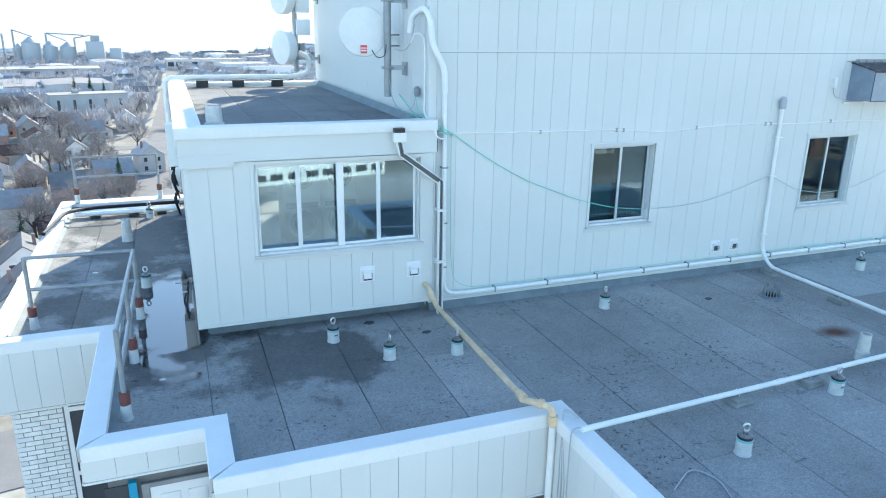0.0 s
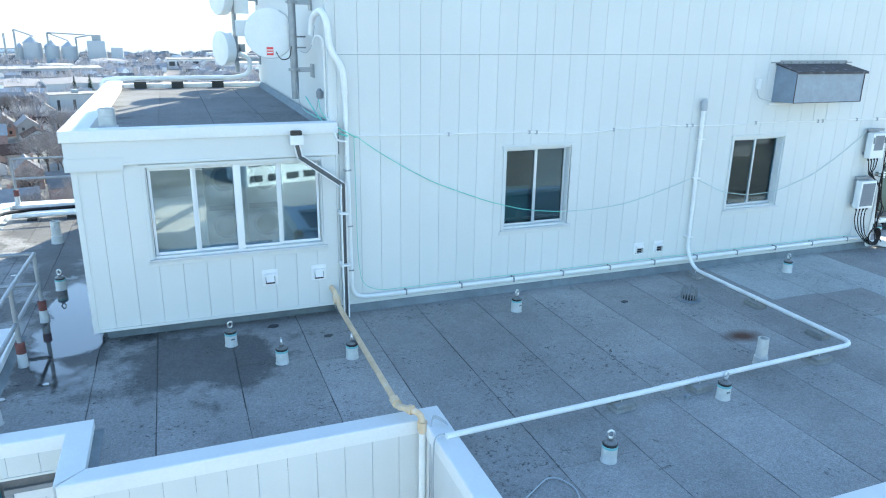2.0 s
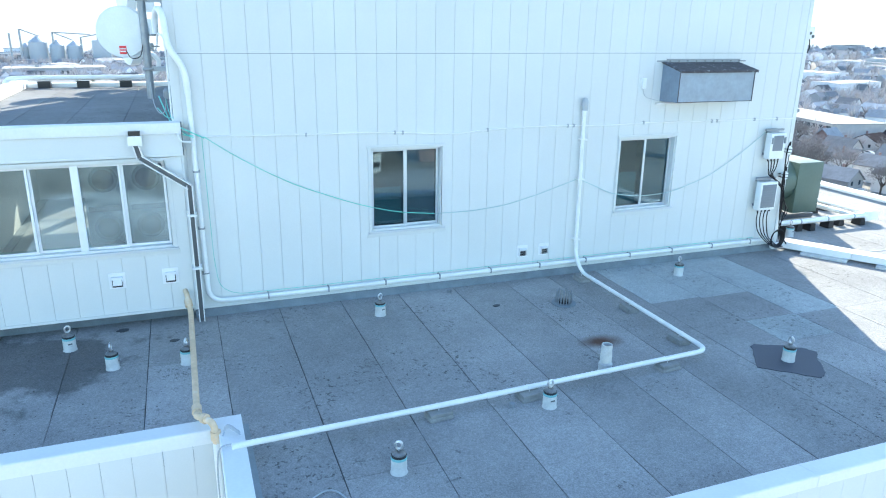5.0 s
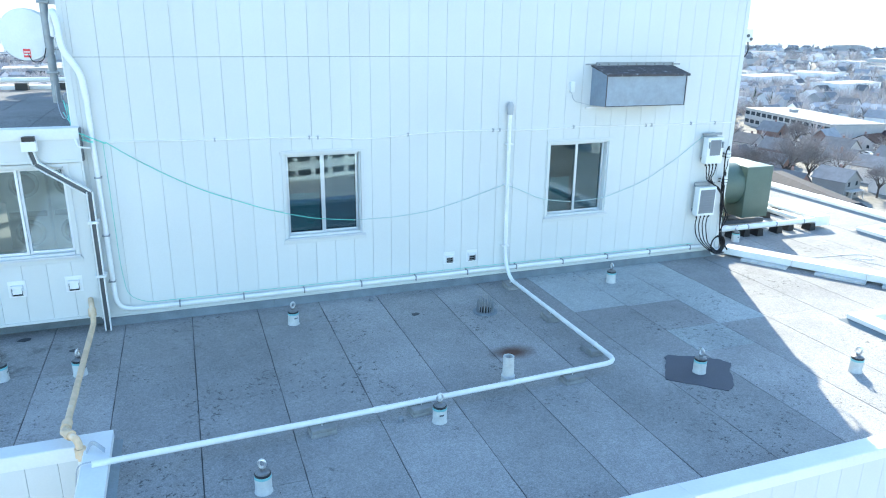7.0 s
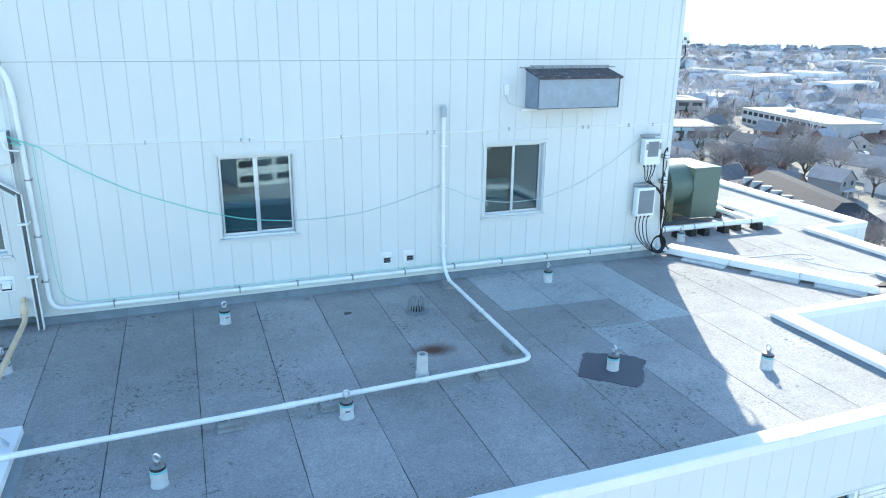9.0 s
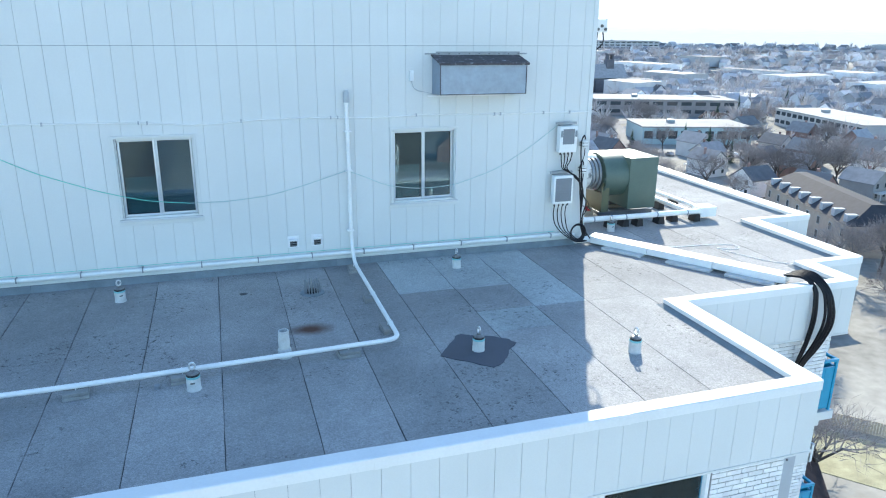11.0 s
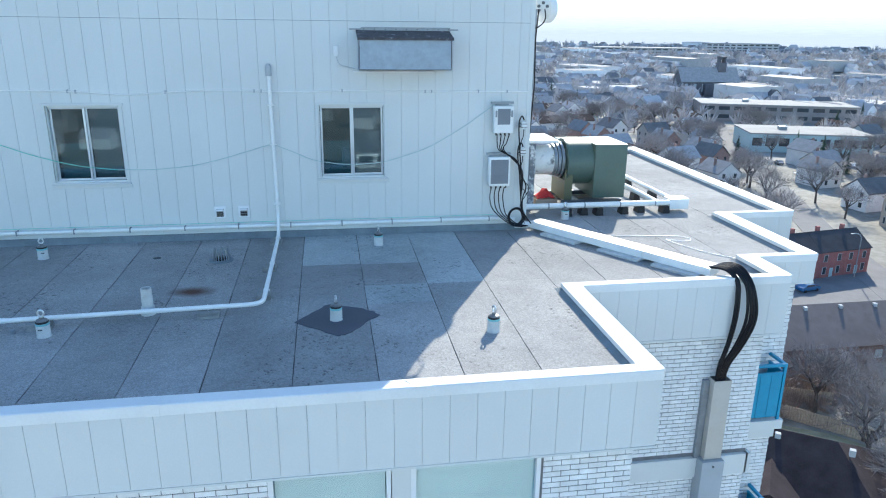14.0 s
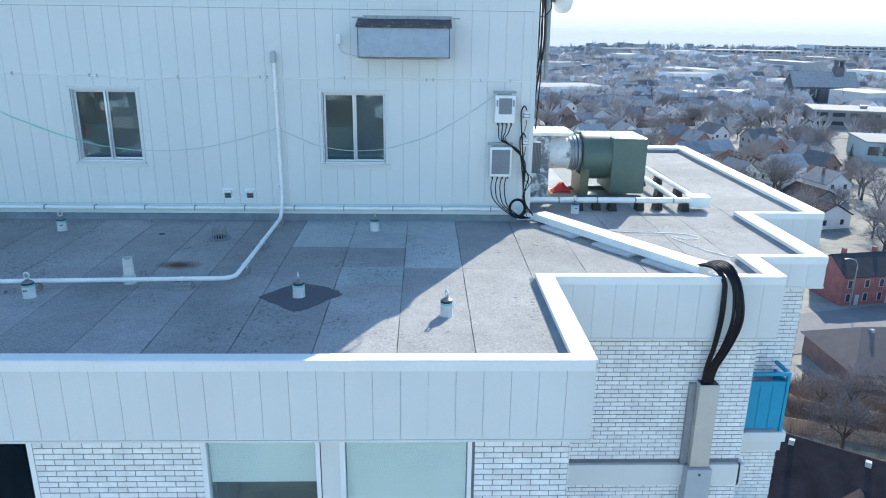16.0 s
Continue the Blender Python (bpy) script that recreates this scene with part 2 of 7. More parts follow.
WL.new(wd, wfade.inputs[0])
wclear, wmix = WN.new("ShaderNodeBsdfTransparent"), WN.new("ShaderNodeMixShader")
WL.new(wfade.outputs[0], wmix.inputs[0])
WL.new(wclear.outputs[0], wmix.inputs[1])
WL.new(wb.outputs[0], wmix.inputs[2])
WL.new(wmix.outputs[0], WN["Material Output"].inputs[0])


# ---- mesh helpers ----
def box(bm, x0, x1, y0, y1, z0, z1, bevel=0.0):
    vs = [bm.verts.new((x, y, z)) for z in (z0, z1) for y in (y0, y1) for x in (x0, x1)]
    fs = [bm.faces.new([vs[i] for i in q]) for q in ((0, 2, 3, 1), (4, 5, 7, 6), (0, 1, 5, 4), (2, 6, 7, 3), (0, 4, 6, 2), (1, 3, 7, 5))]
    if bevel:
        edges = list({e for f in fs for e in f.edges})
        bmesh.ops.bevel(bm, geom=edges, offset=bevel, segments=2, affect="EDGES", profile=0.6)
    return fs


def rod(bm, a, b, r, r2=None, n=14, caps=True):
    a, b = Vector(a), Vector(b)
    d = b - a
    q = d.to_track_quat("Z", "Y").to_matrix().to_4x4()
    q.translation = (a + b) / 2
    bmesh.ops.create_cone(bm, cap_ends=caps, segments=n, radius1=r, radius2=r if r2 is None else r2, depth=d.length, matrix=q)


def tube(bm, pts, r, n=10, fillet=0.0):
    """A round pipe along a polyline; fillet rounds its corners."""
    pts = [Vector(p) for p in pts]
    if fillet:
        out = [pts[0]]
        for p, c, q in zip(pts, pts[1:], pts[2:]):
            u, v = (p - c), (q - c)
            k = min(fillet, u.length * 0.49, v.length * 0.49)
            s, e = c + u.normalized() * k, c + v.normalized() * k
            out += [s.lerp(c, w).lerp(c.lerp(e, w), w) for w in (0, 0.2, 0.4, 0.6, 0.8, 1)]
        pts = out + [pts[-1]]
    rings = []
    up = Vector((0, 0, 1))
    for i, p in enumerate(pts):
        t = (pts[min(i + 1, len(pts) - 1)] - pts[max(i - 1, 0)]).normalized()
        if abs(t.dot(up)) > 0.97:
            up = Vector((1, 0, 0)) if abs(t.x) < 0.9 else Vector((0, 1, 0))
        s = t.cross(up).normalized()
        w = s.cross(t).normalized()
        up = w
        rings.append([bm.verts.new(p + r * (math.cos(2 * math.pi * k / n) * s + math.sin(2 * math.pi * k / n) * w)) for k in range(n)])
    for a, b in zip(rings, rings[1:]):
        for k in range(n):
            bm.faces.new((a[k], a[(k + 1) % n], b[(k + 1) % n], b[k]))
    bm.faces.new(rings[0][::-1])
    bm.faces.new(rings[-1])


def slack(points, n=5):
    """A smooth line through points."""
    p = [Vector(v) for v in (points[0], *points, points[-1])]
    out = []
    for a, b, c, d in zip(p, p[1:], p[2:], p[3:]):
        out += [0.5 * (2 * b + (c - a) * q + (2 * a - 5 * b + 4 * c - d) * q * q + (3 * b - a - 3 * c + d) * q ** 3) for q in [k / n for k in range(n)]]
    return out + [p[-1]]


def lathe(bm, profile, n=20, at=(0, 0, 0)):
    """A turned body from (radius, height) pairs."""
    rings = [[bm.verts.new((at[0] + r * math.cos(2 * math.pi * k / n), at[1] + r * math.sin(2 * math.pi * k / n), at[2] + z)) for k in range(n)] for r, z in profile]
    for a, b in zip(rings, rings[1:]):
        for k in range(n):
            bm.faces.new((a[k], a[(k + 1) % n], b[(k + 1) % n], b[k]))
    bm.faces.new(rings[0][::-1])
    bm.faces.new(rings[-1])


def solid(bm, t):
    bm.normal_update()
    bmesh.ops.solidify(bm, geom=bm.faces[:], thickness=t)


def prism(bm, outline, z0, z1):
    lo, hi = [bm.verts.new((x, y, z0)) for x, y in outline], [bm.verts.new((x, y, z1)) for x, y in outline]
    k = len(outline)
    for i in range(k):
        bm.faces.new((lo[i], lo[(i + 1) % k], hi[(i + 1) % k], hi[i]))
    bm.faces.new(hi)
    bm.faces.new(lo[::-1])


def finish(bm, material, smooth=None):
    bmesh.ops.recalc_face_normals(bm, faces=bm.faces)
    me = bpy.data.meshes.new("mesh")
    bm.to_mesh(me)
    bm.free()
    for m in (material if isinstance(material, (list, tuple)) else [material]):
        me.materials.append(m)
    if smooth:
        me.shade_smooth()
        me.set_sharp_from_angle(angle=radians(smooth))
    return me


def part(name, bm, material, parent=None, label="", smooth=35):
    ob = new(name, finish(bm, material, smooth))
    ob.parent = parent
    if label:
        tagged(ob, label)
    return ob


def thing(name, label, category, group="", kind="", at=(0, 0, 0)):
    ob = new(name)
    ob.empty_display_size = 0.1
    ob.location = at
    return tagged(ob, label, category, group, kind)


def structure(name, bm, material, label, category, smooth=None):
    return tagged(new(name, finish(bm, material, smooth)), label, category, kind="structure")


def B(*boxes, bevel=0.0):
    bm = bmesh.new()
    for b in boxes:
        box(bm, *b, bevel=bevel)
    return bm


# ---- the roof ----
GROUND = -42.0
FLOOR = 0.09                                         # top of the felt
XL, XR, YW, YP, YB = 3.5, 14.86, 9.69, 9.58, 18.0     # penthouse block and the lower room beside it
OUT = [(-2.6, 10.0), (-1.16, 10.0), (-1.16, 6.98), (0.05, 6.98), (0.05, 6.02), (3.67, 6.02), (3.67, 3.29), (14.70, 3.29), (14.70, 6.03), (18.18, 6.03), (18.18, 7.0), (19.34, 7.0), (19.34, 9.84), (20.84, 9.84), (20.98, 18.3), (-2.6, 18.5)]
CW, TOP, COPE = 0.21, 0.243, 0.12                    # coping width, height, lower edge

def offset_line(poly, d):
    res = []
    n = len(poly)
    for i in range(n):
        p, c, q = (Vector((*poly[(i + k) % n], 0)) for k in (-1, 0, 1))
        n1 = Vector((-(c - p).y, (c - p).x, 0)).normalized()
        n2 = Vector((-(q - c).y, (q - c).x, 0)).normalized()
        res.append(((c + d * (n1 + n2)).x, (c + d * (n1 + n2)).y))
    return res


OUT_IN = offset_line(OUT, 0.03)
bm = bmesh.new()
prism(bm, OUT_IN, -0.1, FLOOR - 0.012)
roof = structure("roof_deck", bm, bitumen, "dark bitumen deck under grey felt sheets of a flat roof", "flat roof")


INNER = offset_line(OUT, CW)
CANT = offset_line(OUT, CW + 0.09)
parapets = thing("parapet", "low parapet with white sheet-metal coping round a flat roof", "parapet", kind="structure")
n_seg = len(OUT)
for i in range(n_seg):
    a, b, c, d = OUT[i], OUT[(i + 1) % n_seg], INNER[(i + 1) % n_seg], INNER[i]
    top, fall = (TOP + 0.035, 0.012) if i < 6 else (TOP, 0.035)
    bm = bmesh.new()
    core = [Vector((*p, 0)) for p in (a, b, c, d)]
    prism(bm, [(p.x, p.y) for p in core], -0.08, top - 0.045)
    part("parapet_core", bm, membrane_up, parapets)
    bm = bmesh.new()
    e0, e1 = CANT[i], CANT[(i + 1) % n_seg]
    vs = [bm.verts.new(v) for v in ((*d, FLOOR - 0.005), (*d, FLOOR + 0.05), (*e0, FLOOR + 0.003), (*c, FLOOR - 0.005), (*c, FLOOR + 0.05), (*e1, FLOOR + 0.002))]
    for q in ((0, 1, 4, 3), (1, 2, 5, 4), (0, 3, 5, 2), (0, 2, 1), (3, 4, 5)):
        bm.faces.new([vs[j] for j in q])
    part("cant_strip", bm, membrane_up, parapets, smooth=None)
    # coping in lengths with a lap between them
    A, Bv, C, D = core
    length = (Bv - A).length
    count = max(1, round(length / 3.1))
    nrm = Vector(((Bv - A).y, -(Bv - A).x, 0)).normalized()
    for k in range(count):
        s, e = k / count, (k + 1) / count
        g = 0.004 / length
        p0, p1 = A.lerp(Bv, s + (g if k else 0)), A.lerp(Bv, e - (g if k < count - 1 else 0))
        q1, q0 = D.lerp(C, e - (g if k < count - 1 else 0)), D.lerp(C, s + (g if k else 0))
        bm = bmesh.new()
        o = nrm * 0.03
        lift = 0.003 * ((k + i) % 2)
        prof = []
        for p, q in ((p0, q0), (p1, q1)):
            inn = (q - p).normalized() * 0.02
            prof.append([p + o + Vector((0, 0, COPE)), p + o + Vector((0, 0, top - 0.008 + lift)), p + o * 0.6 + Vector((0, 0, top + 0.002 + lift)), q + inn + Vector((0, 0, top - fall + lift)), q + inn + Vector((0, 0, top - 0.10))])
        va, vb = ([bm.verts.new(v) for v in pr] for pr in prof)
        for j in range(4):
            bm.faces.new((va[j], vb[j], vb[j + 1], va[j + 1]))
        bm.faces.new(va)
        bm.faces.new(vb[::-1])
        part("coping", bm, coping_paint, parapets)
        if count > 1 and k:
            bm = bmesh.new()
            w = (Bv - A).normalized() * 0.075
            ring = [[v + s_ for v in (p0 + o * 1.15 + Vector((0, 0, COPE - 0.002)), p0 + o * 1.15 + Vector((0, 0, top + 0.006)), q0 + Vector((0, 0, top - fall + 0.009)))] for s_ in (-w, w)]
            ra, rb = ([bm.verts.new(v) for v in r] for r in ring)
            for j in range(2):
                bm.faces.new((ra[j], rb[j], rb[j + 1], ra[j + 1]))
            solid(bm, -0.002)
            part("coping_joint", bm, coping_paint, parapets)


def y_range(x):
    """The felt's front and back at x, between the parapets."""
    front = 10.235 if x < -0.925 else 7.215 if x < 0.14 else 6.255 if x < 3.82 else 3.525 if x < 14.465 else 6.265 if x < 17.945 else 7.235 if x < 19.105 else 10.075
    back = 17.84
    if 0.1 < x < XL:
        back = YP + 0.36
    elif XL <= x < XR:
        back = YW + 0.05
    return front, back


# ---- siding ----
def cladding(parent, x0, x1, z0, z1, y, pitch, openings=(), start=None, depth=0.012, gap=0.0016):
    """Upright boards on a wall that faces -y, cut round the openings (x0, x1, z0, z1)."""
    cuts = []
    x = x0 if start is None else start
    while x < x1 - 0.02:
        cuts.append((max(x, x0), min(x + pitch, x1)))
        x += pitch
    for a, b in cuts:
        edges = sorted({a, b, *[v for o in openings for v in o[:2] if a + 0.01 < v < b - 0.01]})
        for p, q in zip(edges, edges[1:]):
            spans = [(z0, z1)]
            for o in openings:
                if o[0] < (p + q) / 2 < o[1]:
                    spans = [s for lo, hi in spans for s in ((lo, min(hi, o[2])), (max(lo, o[3]), hi)) if s[1] - s[0] > 0.01]
            for lo, hi in spans:
                g0 = gap / 2 if p == a else 0
                g1 = gap / 2 if q == b else 0
                bm = bmesh.new()
                k0, k1 = (0.0018 if p == a else 0), (0.0018 if q == b else 0)
                vs = [bm.verts.new(v) for v in ((p + g0, y + depth, lo), (q - g1, y + depth, lo), (q - g1, y + depth, hi), (p + g0, y + depth, hi), (p + g0 + k0, y, lo), (q - g1 - k1, y, lo), (q - g1 - k1, y, hi), (p + g0 + k0, y, hi))]
                for f in ((4, 5, 6, 7), (0, 4, 7, 3), (5, 1, 2, 6), (7, 6, 2, 3), (0, 1, 5, 4)):
                    bm.faces.new([vs[j] for j in f])
                part("panel", bm, siding, parent, smooth=None)


def wall_with_holes(bm, x0, x1, z0, z1, y0, y1, holes):
    xs = sorted({x0, x1, *[h[0] for h in holes], *[h[1] for h in holes]})
    for a, b in zip(xs, xs[1:]):
        spans = [(z0, z1)]
        for h in holes:
            if h[0] < (a + b) / 2 < h[1]:
                spans = [s for lo, hi in spans for s in ((lo, min(hi, h[2])), (max(lo, h[3]), hi)) if s[1] - s[0] > 0.001]
        for lo, hi in spans:
            box(bm, a, b, y0, y1, lo, hi)


W1, W2, WP = (6.31, 7.51, 1.215, 2.555), (10.90, 12.10, 1.205, 2.54), (0.96, 3.32, 1.28, 2.555)
HTOP = 7.2
bm = bmesh.new()
wall_with_holes(bm, XL, XR, 0.22, HTOP, YW + 0.012, YW + 0.16, [W1, W2])
wall_south = structure("wall_south", bm, groove, "white ribbed metal siding on a rooftop penthouse wall", "wall")
cladding(wall_south, XL, XR, 0.25, 4.005, YW, 0.3145, [W1, W2], start=3.291)
cladding(wall_south, XL, XR, 4.035, HTOP, YW, 0.3145, start=3.291)
part("seam_trim", B((XL - 0.004, XR + 0.004, YW - 0.010, YW + 0.014, 4.003, 4.037)), siding, wall_south)
# shadow below the seam trim, laid on as a dark strip
part("seam_line", B((XL - 0.002, XR + 0.002, YW - 0.008, YW + 0.010, 3.994, 4.003)), mat("seam_shadow", (0.30, 0.34, 0.36), 0.8, bump=0), wall_south)
part("base_trim", B((XL, XR, YW - 0.016, YW + 0.016, 0.22, 0.252)), siding, wall_south)
part("corner_trim", B((XR - 0.07, XR + 0.02, YW - 0.014, YW + 0.1, 0.24, HTOP)), siding, wall_south)
part("corner_trim", B((XL - 0.02, XL + 0.05, YW - 0.014, YW + 0.1, 0.24, HTOP)), siding, wall_south)
bm = B((XL + 0.02, XR - 0.02, YW + 0.03, YW + 0.15, FLOOR - 0.02, 0.22))
part("upstand", bm, membrane_up, wall_south)


def wall_cant(x0, x1, y, h, w, parent):
    """Felt dressed up against the foot of a wall, in lengths."""
    n = max(1, round((x1 - x0) / 1.2))
    for k in range(n):
        a, b = x0 + (x1 - x0) * k / n + 0.002, x0 + (x1 - x0) * (k + 1) / n - 0.002
        bm = bmesh.new()
        rows = [[bm.verts.new((x, yy, zz)) for yy, zz in ((y, FLOOR - 0.005), (y, FLOOR + h), (y - w * 0.35, FLOOR + h * 0.72), (y - w * 0.7, FLOOR + h * 0.22), (y - w, FLOOR + 0.003))] for x in (a, b)]
        for j in range(5):
            bm.faces.new((rows[0][j], rows[0][(j + 1) % 5], rows[1][(j + 1) % 5], rows[1][j]))
        bm.faces.new(rows[0])
        bm.faces.new(rows[1][::-1])
        part("felt_upstand", bm, membrane_up, parent, smooth=60)


wall_cant(XL + 0.02, XR - 0.02, YW + 0.029, 0.13, 0.075, wall_south)
bm = B((XL, XL + 0.15, YW + 0.16, YB, 0.0, HTOP))
wall_west = structure("wall_west", bm, groove, "white ribbed siding on the side of the rooftop penthouse", "wall")
bm = bmesh.new()
y = YW + 0.16
while y < YB - 0.05:
    box(bm, XL - 0.02, XL - 0.001, y + 0.004, min(y + 0.2, YB), 3.1, HTOP)
    y += 0.2
part("panel_row", bm, siding, wall_west, smooth=None)
wall_east = structure("wall_east", B((XR - 0.15, XR, YW + 0.16, YB, 0.0, HTOP)), siding, "white siding on the end of the rooftop penthouse", "wall")
wall_north = structure("wall_north", B((XL + 0.15, XR - 0.15, YB - 0.15, YB, 0.0, HTOP)), siding, "white siding at the back of the penthouse", "wall")
structure("penthouse_roof", B((XL, XR, YW + 0.02, YB, HTOP, HTOP + 0.2)), membrane_up, "flat grey roof over the tall penthouse block", "roof")

# the lower room
PX0 = 0.1
bm = bmesh.new()
wall_with_holes(bm, PX0 + 0.012, XL + 0.02, 0.3, 3.0, YP + 0.012, YP + 0.15, [WP])
room = structure("wall_room", bm, groove, "white sided wall of a low rooftop room with a wide window", "wall")
cladding(room, PX0, 3.56, 0.33, 2.60, YP, 0.3145, [WP], start=PX0 - 0.03)
part("base_trim", B((PX0 - 0.004, 3.56, YP - 0.014, YP + 0.016, 0.295, 0.332)), siding, room)
part("upstand", B((PX0 + 0.14, XL + 0.1, YP + 0.34, YP + 0.5, -0.02, 0.238)), membrane_up, room)
wall_cant(PX0 + 0.14, XL + 0.01, YP + 0.338, 0.146, 0.10, room)
part("side_wall", B((PX0, PX0 + 0.14, YP + 0.15, YB - 0.1, 0.3, 3.0)), siding, room)
part("corner_trim", B((PX0 - 0.012, PX0 + 0.06, YP - 0.012, YP + 0.15, 0.3, 2.6)), siding, room)
part("side_upstand", B((PX0 + 0.12, PX0 + 0.3, YP + 0.3, YB - 0.1, -0.02, 0.32)), membrane_up, room)
bm = bmesh.new()
wall_with_holes(bm, PX0 + 0.14, XL - 0.02, 0.0, 2.86, YB - 0.25, YB - 0.1, [(1.5, 2.25, 0.9, 2.6), (2.45, 3.2, 0.9, 2.6)])
part("back_wall", bm, siding, room)
for x in (1.5, 2.45):
    part("back_window", B((x, x + 0.04, YB - 0.2, YB - 0.15, 0.9, 2.6), (x + 0.71, x + 0.75, YB - 0.2, YB - 0.15, 0.9, 2.6), (x + 0.04, x + 0.71, YB - 0.2, YB - 0.15, 0.9, 0.94), (x + 0.04, x + 0.71, YB - 0.2, YB - 0.15, 2.56, 2.6), (x + 0.04, x + 0.71, YB - 0.2, YB - 0.15, 1.72, 1.76)), white_frame, room)
part("room_floor", B((PX0 + 0.142, XL - 0.022, YP + 0.16, YB - 0.252, 0.24, 0.3)), mat("lino", (0.30, 0.32, 0.33), 0.5, vary=0.15, scale=2, fine=20, bump=0.02), room)
part("fascia", B((PX0 - 0.06, 3.56, YP - 0.05, YP + 0.14, 2.62, 2.93)), siding, room)
part("fascia_trim", B((0.72, 3.56, YP - 0.058, YP - 0.044, 2.615, 2.65)), siding, room)
part("fascia_end", B((PX0 - 0.07, 0.72, YP - 0.062, YP - 0.05, 2.55, 2.72)), siding, room)
part("fascia_end_cap", B((3.56, 3.575, YP - 0.055, YP + 0.1, 2.62, 3.07)), dark_frame, room)
part("roof_edge", B((PX0 - 0.09, 3.56, YP - 0.09, YP + 0.16, 2.93, 3.08), bevel=0.008), coping_paint, room)
part("roof_edge_side", B((PX0 - 0.09, PX0 + 0.26, YP + 0.163, YB - 0.1, 2.8, 3.08), bevel=0.008), coping_paint, room)
part("roof_edge_back", B((PX0 + 0.262, XL - 0.025, YB - 0.36, YB - 0.1, 2.8, 3.04), bevel=0.008), coping_paint, room)
room_roof = structure("room_roof", B((PX0 + 0.14, XL - 0.02, YP + 0.14, YB - 0.2, 2.86, 2.93)), bitumen, "grey felt roof over the low room, half in shade", "roof")
for k in range(4):
    part("felt_sheet", B((PX0 + 0.28 + k * 0.79, min(PX0 + 0.28 + (k + 1) * 0.79 - 0.008, XL - 0.03), YP + 0.18, YB - 0.37, 2.93, 2.945)), shaded_room_felt, room_roof)
bm = bmesh.new()
prof = [(XL - 0.09, 2.94), (XL - 0.03, 3.06), (XL - 0.022, 3.06), (XL - 0.022, 2.94)]
va, vb = ([bm.verts.new((x, yy, z)) for x, z in prof] for yy in (YP + 0.18, YB - 0.37))
for j in range(4):
    bm.faces.new((va[j], va[(j + 1) % 4], vb[(j + 1) % 4], vb[j]))
bm.faces.new(va)
bm.faces.new(vb[::-1])
part("cant_strip", bm, membrane_up, room_roof)


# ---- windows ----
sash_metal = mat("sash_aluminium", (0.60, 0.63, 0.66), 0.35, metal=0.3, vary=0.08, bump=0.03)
screen_grey = mat("insect_screen", (0.22, 0.28, 0.33), 0.9, vary=0.08, scale=2, fine=90, bump=0)
panel_teal = mat("teal_panel", (0.10, 0.24, 0.27), 0.9, vary=0.15, scale=4, bump=0)
